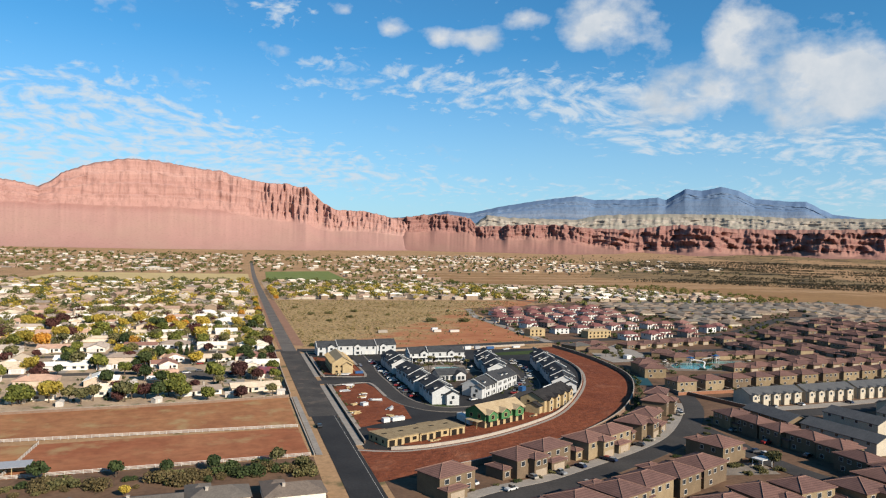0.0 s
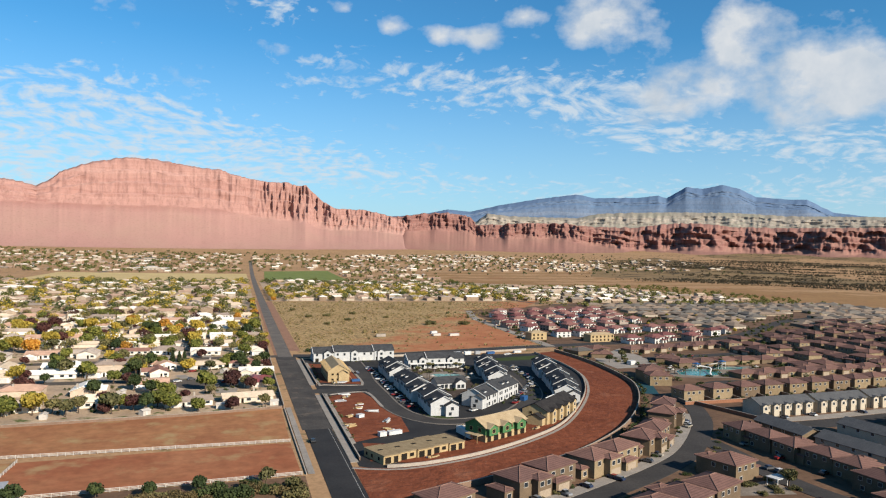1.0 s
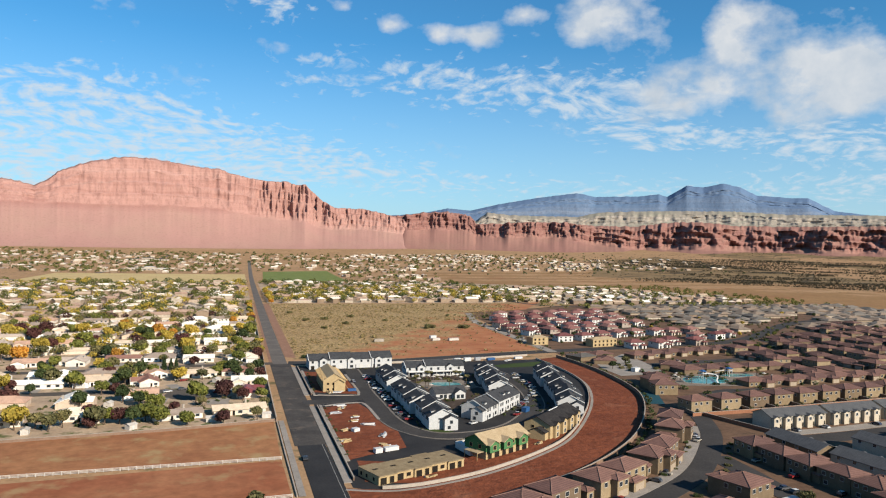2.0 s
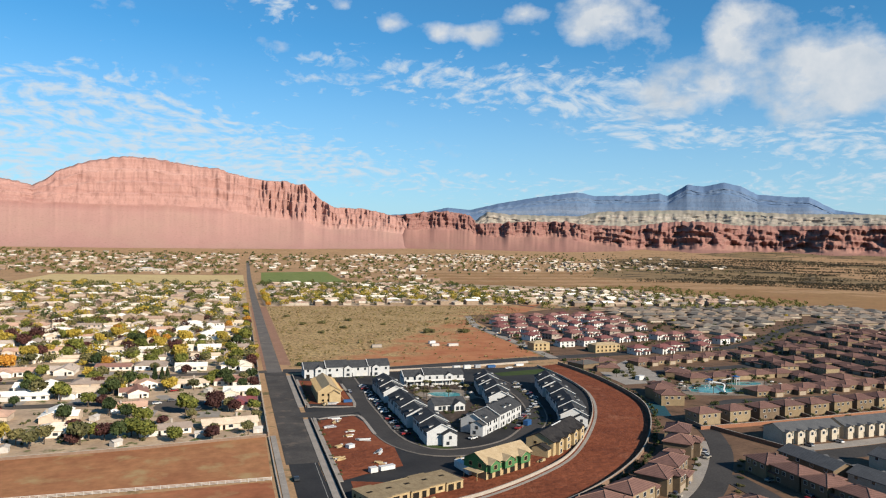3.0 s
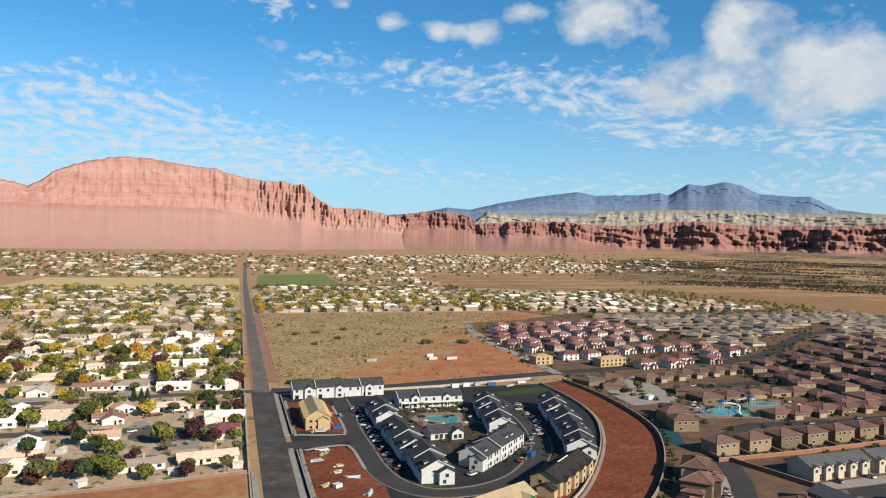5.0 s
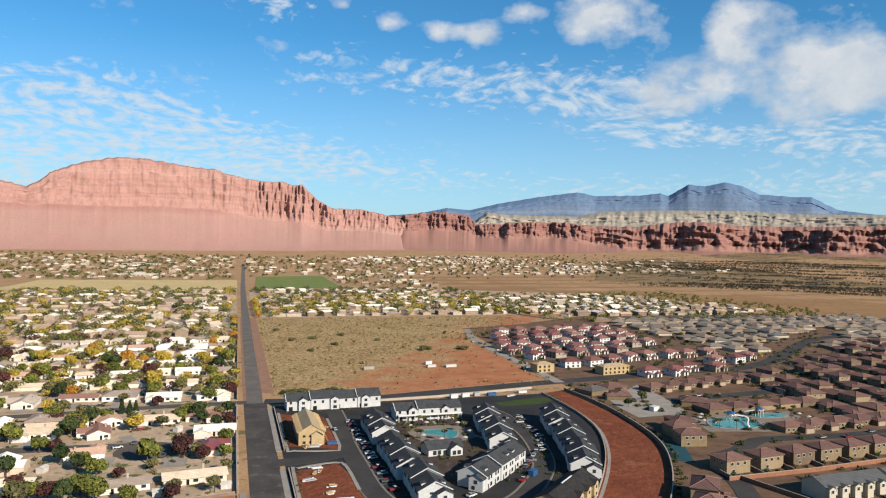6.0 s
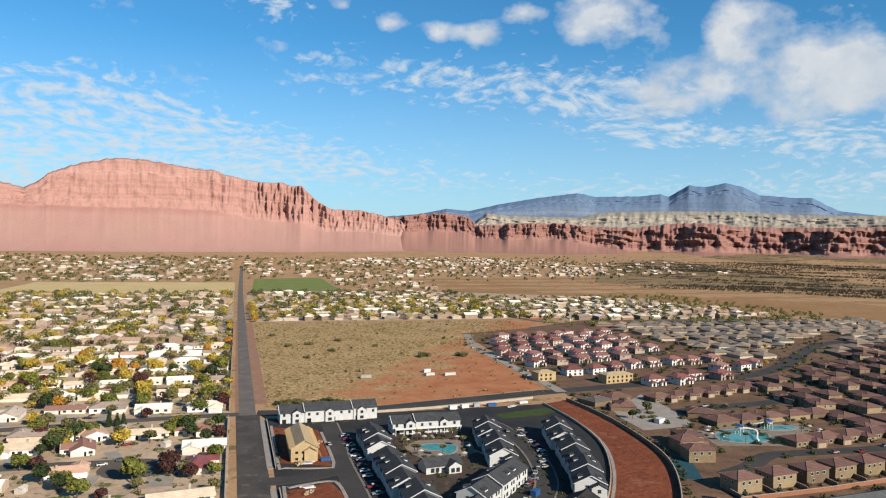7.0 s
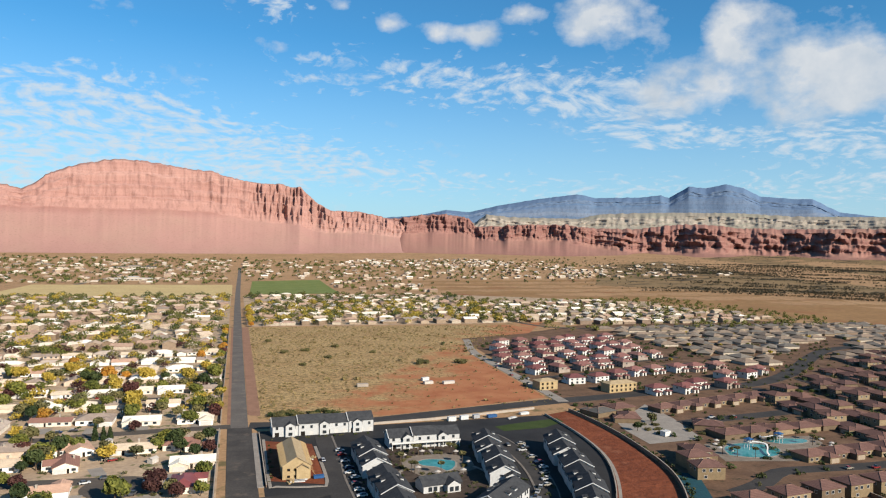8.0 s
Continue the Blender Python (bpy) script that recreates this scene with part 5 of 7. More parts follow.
def felt_house():
    ob = root("unfinished_house", "unfinished townhouses with a black felt roof and yellow board walls", "house")
    L = 34.0
    part("wall", Kit().house_wall(0, 0, L, 12, 0, 5.9, 0.48, "x"), M["osb"], ob)
    part("roof", Kit().gable(0, 0, L, 12, 5.92, 0.48, 0.6, 0.2, "x"), M["roof_felt"], ob)
    for x in (-12, -3.5, 5, 13):
        part("front_gable", Kit().house_wall(x, -6.0, 4.6, 2.6, 0, 5.6, 0.55, "y"), M["osb"], ob)
        part("gable_roof", Kit().gable(x, -4.6, 4.6, 5.4, 5.62, 0.55, 0.4, 0.18, "y"), M["roof_felt"], ob)
        window(ob, x, -7.3, 3.6, 1.6, 1.4, "s", "white_paint", 0.06, "window_opening", "dark")
        window(ob, x, -7.3, 0.6, 1.6, 1.6, "s", "white_paint", 0.06, "window_opening", "dark")
        window(ob, x + 3.8, -6.0, 0.1, 2.6, 2.2, "s", None, 0.06, "garage_opening", "dark")
        window(ob, x + 3.8, -6.0, 3.6, 1.2, 1.3, "s", "white_paint", 0.06, "window_opening", "dark")
    part("end_wing", Kit().house_wall(-L / 2 - 1.6, -1.5, 3.4, 7, 0, 3.4, 0.45, "x"), M["osb"], ob)
    part("end_wing_roof", Kit().gable(-L / 2 - 1.6, -1.5, 3.4, 7, 3.42, 0.45, 0.4, 0.18, "x"), M["roof_felt"], ob)
    for y in (-2.5, 2.0):
        window(ob, -L / 2, y, 4.0, 1.3, 1.1, "w", "lumber", 0.06, "window_opening", "dark")
    part("ridge_cap", Kit().gable(0, 0, L * 0.3, 0.7, 9.12, 0.48, 0.0, 0.06, "x"), M["white_paint"], ob)
    return ob


felt_house().matrix_basis = pose(106, 314, 0, 0, 0, 43)


def low_frame():
    ob = root("unfinished_house", "unfinished ground floor of yellow boards with a flat board deck", "house")
    L = 37.0
    for i in range(5):
        x0 = -L / 2 + L / 5 * i
        part("wall", Kit().box(x0, x0 + L / 5 - 0.02, -6 + 0.7 * (i % 2), 7, 0, 2.95), M["osb"], ob)
        deck = part("deck", Kit().box(x0, x0 + L / 5 - 0.06, -6.4 + 0.7 * (i % 2), 7.3 - 0.9 * (i % 3), 2.95, 3.2), M["deck_board"], ob)
        part("stair_opening", Kit().box(x0 + 2, x0 + 4.2, 0.5, 1.6, 3.2, 3.26), M["dark"], deck)
        window(ob, x0 + 1.9, -6 + 0.7 * (i % 2), 0.1, 2.5, 2.3, "s", "lumber", 0.06, "garage_opening", "dark")
        window(ob, x0 + 5.3, -6 + 0.7 * (i % 2), 0.9 if i % 2 else 0.1, 1.8, 1.3 if i % 2 else 2.3, "s", "lumber", 0.06, "window_opening", "dark")
    for y in (-3, 1.5, 5):
        window(ob, -L / 2, y, 0.9, 1.2, 1.2, "w", "lumber", 0.06, "window_opening", "dark")
    return ob


low_frame().matrix_basis = pose(31.5, 269.5, 0, 0, 0, 22)

# streets, kerbs and lots of the estate
ring = [(41, 478), (40, 440), (38, 412), (38, 380), (38.5, 345), (43, 325), (53, 313), (70, 312), (88, 320), (103, 336), (117, 358), (126, 385), (131, 415), (131, 450), (126, 470)]
road("estate_street", ring, 8.5, M["asphalt_mid"], "new dark asphalt street round the townhouses", z=0.14, step=4)
road("estate_entry", [(3, 387), (20, 389), (36, 396)], 10.0, M["asphalt_mid"], "new asphalt entry from the main road", z=0.15, step=4)
setting("estate_kerb", ribbon(Kit(), spline(ring, 4), -5.3, -4.3, 0.0, 0.26), M["kerb"], "pale concrete kerb and walk beside the street", "kerb")
setting("estate_kerb_inner", ribbon(Kit(), spline(ring[3:], 4), 4.3, 5.0, 0.0, 0.26), M["kerb"], "pale concrete kerb of the estate street", "kerb")
setting("parking_bay_west", ribbon(Kit(), spline([(46, 452), (46, 412), (45.5, 380), (46, 345)], 6), -3.2, 3.6, 0.0, 0.16), M["asphalt_new"], "dark asphalt parking bays beside the townhouses", "pavement")
setting("parking_bay_east", ribbon(Kit(), spline([(138.5, 445), (136, 415), (131, 385), (122, 362)], 6), -3.0, 3.4, 0.0, 0.16), M["asphalt_new"], "dark asphalt parking bays behind the townhouses", "pavement")
sheet("courtyard", [(64, 447), (124, 447), (118, 405), (104, 372), (86, 350), (66, 340), (64, 400)], 0.10, M["mulch"], "planted courtyard with dark mulch and young shrubs")
sheet("pool_deck", [(72, 430), (80, 434), (96, 434), (106, 426), (103, 408), (90, 401), (76, 403), (71, 415)], 0.13, M["paver"], "pale paved deck round the pool", category="pavement")
for line in ([(90, 443), (90, 434)], [(72, 416), (66, 404), (66, 352)], [(103, 412), (106, 400), (98, 376), (84, 360)], [(79, 402), (79, 394)]):
    setting("garden_path", ribbon(Kit(), spline(line, 4), -0.8, 0.8, 0.0, 0.17), M["concrete"], "narrow pale concrete garden path", "pavement")
for y0 in range(0, 14):
    k = Kit().box(42.8, 49.4, 350 + 7.2 * y0, 350.15 + 7.2 * y0, 0.16, 0.175)
    setting("parking_line", k, M["line"], "painted white parking line", "marking")
sheet("red_lot", [(11, 374), (30, 381), (33, 366), (33.5, 345), (38, 324), (36, 299), (20, 292), (11, 287)], 0.12, M["red_dirt"], "bare red building lot strewn with building material")
sheet("red_lot", [(10, 412), (34, 402), (34, 465), (10, 476)], 0.10, M["red_dirt"], "bare red dirt round the unfinished house")
sheet("red_lot", [(13, 262), (30, 256), (55, 264), (83, 281), (106, 302), (128, 334), (122, 338), (98, 310), (72, 292), (44, 276), (14, 286)], 0.11, M["red_dirt"], "trampled red dirt between the new walls and houses")
setting("lot_kerb", ribbon(Kit(), spline([(10.6, 286), (10.6, 372), (13, 378), (29, 382.5), (33.2, 376), (34, 346)], 4), -0.6, 0.9, 0.0, 0.3), M["concrete"], "pale concrete kerb round the red lot", "kerb")
setting("lot_kerb_north", ribbon(Kit(), spline([(10.6, 478), (10.6, 410), (13, 404), (30, 400.5), (34.4, 406), (35, 460)], 4), -0.6, 0.9, 0.0, 0.3), M["concrete"], "pale concrete kerb round the building site", "kerb")
setting("walk_west", ribbon(Kit(), [Vector((7.0, 262, 0)), Vector((6.6, 378, 0))], -1.2, 1.6, 0.0, 0.25), M["concrete"], "pale concrete walk along the main road", "pavement")
setting("walk_west_north", ribbon(Kit(), [Vector((6.5, 404, 0)), Vector((6.2, 492, 0))], -1.2, 1.6, 0.0, 0.25), M["concrete"], "pale concrete walk along the main road", "pavement")
sheet("lawn", [(140, 468), (165, 470), (182, 480), (182, 489), (150, 482), (138, 478)], 0.12, M["lawn"], "small green lawn at the edge of the estate")
sheet("lawn", [(47, 324), (58, 317), (62, 319), (52, 325)], 0.12, M["lawn"], "small green lawn beside the street")


def masonry(name, line, tall, mat, label, thick=0.35, z=0.0):
    ob = setting(name, ribbon(Kit(), line, -thick / 2, thick / 2, z, tall), M[mat], label, "wall")
    part("coping", ribbon(Kit(), line, -thick / 2 - 0.06, thick / 2 + 0.06, tall + 0.004, tall + 0.10), M["block_pale"], ob)
    return ob


masonry("wall_curve", spline([(x + 0.2, y + 0.5) for x, y in STRIP_IN[1:]], 5), 1.1, "block_pale", "pale masonry wall curving round the estate")
setting("trail", ribbon(Kit(), spline(STRIP_IN, 5), 0.8, 2.2, 0.0, 0.14), M["concrete"], "pale concrete trail beside the red dirt strip", "pavement")
masonry("wall_west", [Vector((9.4, 264, 0)), Vector((9.2, 320, 0)), Vector((9.0, 376, 0))], 1.2, "block", "tan masonry wall along the main road")
masonry("wall_west_north", [Vector((9.0, 404, 0)), Vector((8.8, 450, 0)), Vector((8.6, 490, 0))], 1.2, "block", "tan masonry wall along the main road")
masonry("wall_strip", spline([(x + 1.0, y - 0.8) for x, y in STRIP_OUT[1:]], 5), 1.9, "block", "tan masonry wall between gardens and red dirt")
masonry("wall_north", [Vector((72, 497, 0)), Vector((110, 500.5, 0)), Vector((150, 508, 0)), Vector((178, 514, 0))], 1.3, "block_pale", "pale masonry wall along the cross road")


def pool(name, pts, label):
    ob = setting(name, ribbon(Kit(), spline(pts + pts[:1], 1.5), -0.5, 0.5, 0.0, 0.22), M["concrete"], label, "pool")
    k = Kit()
    line = spline(pts + pts[:1], 1.5)[:-1]
    k.face(*[(p.x, p.y, 0.19) for p in line])
    part("water", k, M["water"], ob, "clear turquoise pool water")
    return ob


pool("pool", [(78, 424), (84, 427), (92, 425), (97, 421), (94, 412), (89, 408), (86, 414), (80, 418)], "free-form swimming pool with turquoise water")


# things on the building sites
def stack(name, label, mats, rows, size, spread, seed):
    """A pile of loose boards or pipes."""
    rng = random.Random(seed)
    ob = root(name, label, "building material")
    for i in range(rows):
        a, b, c = size
        k = Kit().box(-a / 2, a / 2, -b / 2, b / 2, 0, c)
        part("board", k, M[mats[i % len(mats)]], ob, at=pose(rng.uniform(-spread, spread), rng.uniform(-spread, spread), c * (i // 3) * 1.02, 0, 0, rng.uniform(-14, 14)))
    return ob


def container(label, mat, size):
    a, b, c = size
    ob = root("container", label, "container")
    part("box", Kit().box(-a / 2, a / 2, -b / 2, b / 2, 0.15, c), M[mat], ob)
    part("lid", Kit().box(-a / 2 - 0.05, a / 2 + 0.05, -b / 2 - 0.05, b / 2 + 0.05, c, c + 0.12), M[mat], ob)
    part("skid", Kit().box(-a / 2 + 0.2, a / 2 - 0.2, -b / 2 + 0.2, b / 2 - 0.2, 0, 0.15), M["rubber"], ob)
    for i in range(int(a)):
        part("rib", Kit().box(-a / 2 + 0.5 + i, -a / 2 + 0.6 + i, -b / 2 - 0.06, -b / 2, 0.3, c - 0.1), M[mat], ob)
    return ob


for i, (x, y, t_) in enumerate([(16, 361, 20), (20, 370, 70), (22, 344, 5), (27, 337, 170), (16, 330, 40), (24, 352, 10), (30, 318, 60), (14, 312, 20), (28, 304, 0), (20, 377, 5), (19, 408, 95), (32, 440, 80), (24, 409, 0), (60, 303, 40), (90, 293, 42), (112, 318, 50), (36, 262, 15), (118, 496, 10), (155, 494, 30)]):
    ob = stack("lumber_stack", "loose stack of lumber on red dirt", ["lumber", "osb", "white_paint"] if i % 3 else ["pipe", "white_paint"], 5 + i % 4, (4.5 - (i % 3), 0.7, 0.35), 1.3, i)
    ob.matrix_basis = pose(x, y, 0.12, 0, 0, t_)
for x, y, t_, size, mat, text in [(29, 296, 17, (6.0, 2.2, 1.5), "white_paint", "long white storage container on red dirt"), (23.5, 294, 17, (3.0, 2.2, 1.8), "white_paint", "small white site trailer"), (57, 288.5, 100, (12, 2.5, 2.6), "white_paint", "long white storage container beside the new houses"), (107, 347, 40, (4, 2.4, 2.2), "blue_plastic", "blue metal skip in the street"),
                                  (31.5, 411, 5, (4.5, 2.2, 1.2), "blue_plastic", "blue tarpaulin-covered stack on red dirt"), (118, 496, 10, (5, 2.2, 2.4), "white_paint", "white storage container near the cross road"), (126, 497.5, 10, (5, 2.2, 2.4), "white_paint", "white storage container near the cross road"), (134, 499, 10, (4, 2.2, 2.2), "pipe", "grey storage container near the cross road"), (144, 499, 10, (6, 2.4, 1.6), "blue_plastic", "blue container near the cross road"), (166, 502, 10, (6, 2.4, 1.4), "white_paint", "low white container near the cross road"),
                                  (84, 604, 0, (8, 3, 2.2), "block_pale", "pale shed standing in the open field"), (133, 605, 10, (7, 3, 2.0), "vinyl", "beige trailer parked in the open field"), (148, 603, 10, (9, 3, 2.0), "vinyl", "beige trailer parked in the open field"), (20, 327, 30, (3, 2.5, 1.4), "white_paint", "white wrapped pallet on red dirt"), (134, 618, 20, (6, 2.4, 2.4), "white_paint", "white trailer parked on red dirt")]:
    container(text, mat, size).matrix_basis = pose(x, y, 0.12, 0, 0, t_)
for i, (x, y, t_) in enumerate([(36, 435, 100), (46, 442, 5), (47, 407, 8), (47, 342, 12), (74, 329, 30), (46.5, 421, 2), (46, 384, 178), (135, 430, 5), (134, 402, 0), (118, 372, 60), (121.5, 377, 60), (114, 365, 150), (131, 440, 90), (106, 372, 45), (46, 449, 4), (46, 431, 2), (45.5, 414, 184), (46, 399, 4), (46, 391, 1), (45.5, 370, 3), (46, 362, 181), (46, 352, 2), (139, 441, 2), (138, 434, 184), (135.5, 418, 4), (135, 410, 180), (131, 394, 184), (128, 386, 10), (125.5, 379, 12), (108, 357, 48), (111, 361, 50), (100, 341, 40)]):
    car_at(x, y, t_, i % 4 == 3, 0.18)
car(0, "car_black").matrix_basis = pose(-4.5, 291, 0.13, 0, 0, 90)

# round the pool
for i in range(34):
    a = i * 2.399
    r = 11 + 9 * ((i * 0.618) % 1)
    x, y = 87 + r * math.cos(a) * 1.1, 417 + r * math.sin(a)
    if 66 < x < 106 and 396 < y < 443 and not (77 < x < 98 and 406 < y < 429):
        (bush_at("olive", x, y, 0.8) if i % 3 else tree_at("palm", x, y, 0.7))


grng = random.Random(303)
for i in range(210):
    x, y = grng.uniform(64, 122), grng.uniform(342, 446)
    if 70 < x < 108 and 399 < y < 436:
        continue
    shrub("dark" if i % 3 else "olive", x, y, grng.uniform(0.4, 0.9))
for x0, y0, x1, y1, n in ((49.5, 322, 49.5, 440, 26), (10.5, 408, 13, 470, 12), (140, 352, 158, 440, 22), (122, 345, 136, 440, 18), (12, 288, 12, 372, 12), (14, 476, 66, 479, 12)):
    for i in range(n):
        u = (i + grng.random()) / n
        shrub("dark" if i % 2 else "olive", x0 + (x1 - x0) * u + grng.uniform(-0.8, 0.8), y0 + (y1 - y0) * u, grng.uniform(0.4, 0.8))


def air_conditioner():
    ob = root("air_conditioner", "grey outdoor air conditioner beside a townhouse", "air conditioner", group="air conditioners")
    part("housing", Kit().box(-0.45, 0.45, -0.45, 0.45, 0.08, 0.95), M["pipe"], ob)
    part("pad", Kit().box(-0.6, 0.6, -0.6, 0.6, 0, 0.08), M["concrete"], ob)
    part("grille", Kit().box(-0.36, 0.36, -0.36, 0.36, 0.95, 0.99), M["dark"], ob)
    return ob


for i in range(12):
    place("air_conditioner", air_conditioner, 65 if i < 6 else 103 + 1.6 * (i - 6), (350 + 15 * i) if i < 6 else 374 + 10 * (i - 6))


def umbrella():
    ob = root("parasol", "tan pool parasol on a thin pole", "parasol")
    k = Kit()
    limb(k, (0, 0, 0), (0, 0, 2.4), 0.05, 0.04)
    part("pole", k, M["pipe"], ob)
    k = Kit()
    ringp = [(1.5 * math.cos(i * math.pi / 4), 1.5 * math.sin(i * math.pi / 4)) for i in range(8)]
    k.solid([(x, y, 2.2) for x, y in ringp], [(x * 0.05, y * 0.05, 2.85) for x, y in ringp])
    part("canopy", k, M["vinyl"], ob)
    return ob


for x, y in ((74, 430), (100, 430), (76, 410), (101, 413), (83, 402), (95, 402), (84, 434)):
    place("parasol", umbrella, x, y)

# ---- the suburb west of the road ----
def fence(line_, label, rails=3, gap=2.6, tall=1.35):
    """A pale rail fence with posts."""
    ob = root("fence", label, "fence")
    a, b = Vector((*line_[0], 0)), Vector((*line_[1], 0))
    n = int((b - a).length / gap)
    ob.matrix_basis = Matrix.Translation(a) @ Matrix.Rotation(math.atan2(b.y - a.y, b.x - a.x), 4, "Z")
    post = Kit().box(-0.09, 0.09, -0.09, 0.09, 0, tall).mesh("post", M["vinyl"])
    for i in range(n + 1):
        part("post", post, None, ob, at=pose(i * (b - a).length / n, 0, 0))
    for j in range(rails):
        part("rail", Kit().box(0, (b - a).length, -0.04, 0.04, 0.3 + j * 0.4, 0.48 + j * 0.4), M["vinyl"], ob)
    return ob


fence(((-13, 293.2), (-240, 286.5)), "pale vinyl rail fence across a dirt paddock")
fence(((-12, 252), (-107, 245)), "pale vinyl rail fence at the edge of a red paddock")
fence(((-105, 285), (-106.5, 246)), "short pale rail fence between two paddocks")
masonry("wall_paddock", [Vector((-10.5, 252, 0)), Vector((-11.2, 300, 0)), Vector((-11.6, 350, 0))], 0.5, "block_pale", "low pale wall beside the road", 0.3)
masonry("wall_suburb", [Vector((-11.8, 352, 0)), Vector((-12, 430, 0)), Vector((-11.8, 500, 0))], 1.8, "block", "tan masonry wall behind suburban gardens", 0.3)
masonry("wall_suburb_north", [Vector((-11.5, 517, 0)), Vector((-11, 700, 0)), Vector((-10, 990, 0))], 1.8, "block", "tan masonry wall behind suburban gardens", 0.3)
masonry("wall_suburb_south", [Vector((-12.5, 351.5, 0)), Vector((-59, 343, 0)), Vector((-100, 339, 0)), Vector((-240, 326, 0))], 1.2, "block", "tan garden wall along the paddock", 0.3)


def field_shelter():
    ob = root("field_shelter", "open horse shelter with a pale metal roof", "shelter")
    part("roof", Kit().solid([(-5, -3, 2.6), (5, -3, 2.6), (5, 3, 3.1), (-5, 3, 3.1)], [(-5, -3, 2.75), (5, -3, 2.75), (5, 3, 3.25), (-5, 3, 3.25)]), M["pipe"], ob)
    for x in (-4.6, 0, 4.6):
        for y, z in ((-2.8, 2.6), (2.8, 3.08)):
            part("post", Kit().box(x - 0.1, x + 0.1, y - 0.1, y + 0.1, 0, z), M["lumber"], ob)
    part("back_panel", Kit().box(-4.9, 4.9, 2.85, 2.95, 0, 3.0), M["lumber"], ob)
    return ob


field_shelter().matrix_basis = pose(-104, 251, 0.04, 0, 0, 5)
sheet("cul_de_sac", [(-50 + 15 * math.cos(i * math.pi / 10), 418 + 14 * math.sin(i * math.pi / 10)) for i in range(20)], 0.10, M["asphalt_old"], "worn asphalt turning circle among houses", category="road")
road("road_cul_de_sac", [(-50, 424), (-62, 428), (-95, 430), (-140, 430), (-230, 424)], 9.0, M["asphalt_old"], "worn asphalt residential street")
STREETS = [590, 672, 754, 836, 918, 1000]
NEAR_STREETS = STREETS[:3]
for i, y in enumerate(STREETS):
    road("road_street", [(-36, y), (-180, y - 3), (-90 - 0.34 * y, y - 4)], 8.5, M["asphalt_old"], "worn asphalt residential street", step=40)
for x, y, r in ((-36, 398, 7), (-66, 404, 8)):
    sheet("driveway", [(x - 4, y - 6), (x + 3, y - 7), (x + 4, y + 7), (x - 3, y + 8)], 0.12, M["concrete"], "pale concrete driveway", category="pavement")

rng = random.Random(5)
near = [(-23, 412, 1, 90, "red"), (-22, 441, 0, 0, ""), (-76, 449, 2, 10, "pink"), (-76, 414, 0, 185, "solar"), (-52, 470, 3, 2, ""), (-76, 474, 2, 20, ""), (-29, 472, 1, 0, "pink"), (-53, 524, 0, 0, ""), (-100, 533, 3, -4, "pink"), (-25, 524, 1, 0, ""), (-78, 532, 1, 0, ""),
        (-55, 367, 3, 12, "solar"), (-28, 372, 3, 8, ""), (-96, 372, 1, 0, ""), (-127, 366, 0, 6, ""), (-156, 372, 3, 0, ""), (-105, 402, 2, 180, ""), (-134, 405, 1, 180, ""), (-163, 410, 0, 180, ""), (-104, 452, 0, 0, ""), (-130, 450, 3, 0, ""), (-158, 446, 1, 0, ""), (-104, 478, 1, 180, ""), (-131, 474, 0, 180, ""), (-160, 470, 2, 180, ""), (-186, 448, 3, 0, ""), (-126, 524, 2, 0, ""), (-152, 521, 0, 0, ""), (-180, 518, 1, 0, ""), (-190, 472, 0, 180, "")]


def solar_panel(parent, x, y, z, n, tilt):
    for i in range(n):
        part("solar_panel", Kit().box(-0.85, 0.85, -1.6, 1.6, 0, 0.06), M["solar"], parent, "dark blue-black solar panel", at=pose(x + 1.8 * i, y, z, tilt, 0, 0))


for x, y, v, t_, extra in near:
    if extra == "red":
        suburb_house(1, "roof_metal", "wall_w", "low stucco house with a dark red metal roof").matrix_basis = pose(x, y, 0, 0, 0, t_)
    elif extra == "pink":
        suburb_house(v, "roof_maroon_pale", "wall_w", "stucco house with a faded pink tile roof").matrix_basis = pose(x, y, 0, 0, 0, t_)
    elif extra == "solar":
        ob = suburb_house(v, label="pale stucco house with dark solar panels on its roof")
        ob.matrix_basis = pose(x, y, 0, 0, 0, t_)
        solar_panel(ob, -2, -1.6, 3.95 if v == 0 else 3.5, 5, 20 if v == 0 else 17)
    else:
        place("suburb%d" % v, lambda: suburb_house(v), x, y, t_, (1.12, 1.15, 1.05))
count = 0
for s, y in enumerate(NEAR_STREETS):
    for side in (-1, 1):
        x = -24
        while x > -0.285 * y - 62:
            if x < -14:
                v = rng.choice((0, 1, 2, 3, 0, 1))
                yy = y + side * (19 + rng.uniform(-2, 3))
                place("suburb%d" % v, lambda: suburb_house(v), x, yy, (0 if side > 0 else 180) + rng.uniform(-4, 4), (rng.uniform(0.9, 1.15), rng.uniform(0.9, 1.12), 1))
                if rng.random() < 0.35:
                    car_at(x + rng.uniform(-4, 4), y + side * 8.5, 90 + rng.uniform(-6, 6), rng.random() < 0.3, 0.1)
            x -= rng.uniform(19.5, 24)
for i, (x, y, t_) in enumerate([(-64, 425, 20), (-57, 430, 20), (-43, 407, 70), (-86, 515, 5), (-93, 513, 0), (-61, 458, 20), (-58, 456, 20), (-40, 420, 100)]):
    car_at(x, y, t_, i % 3 == 2, 0.14)

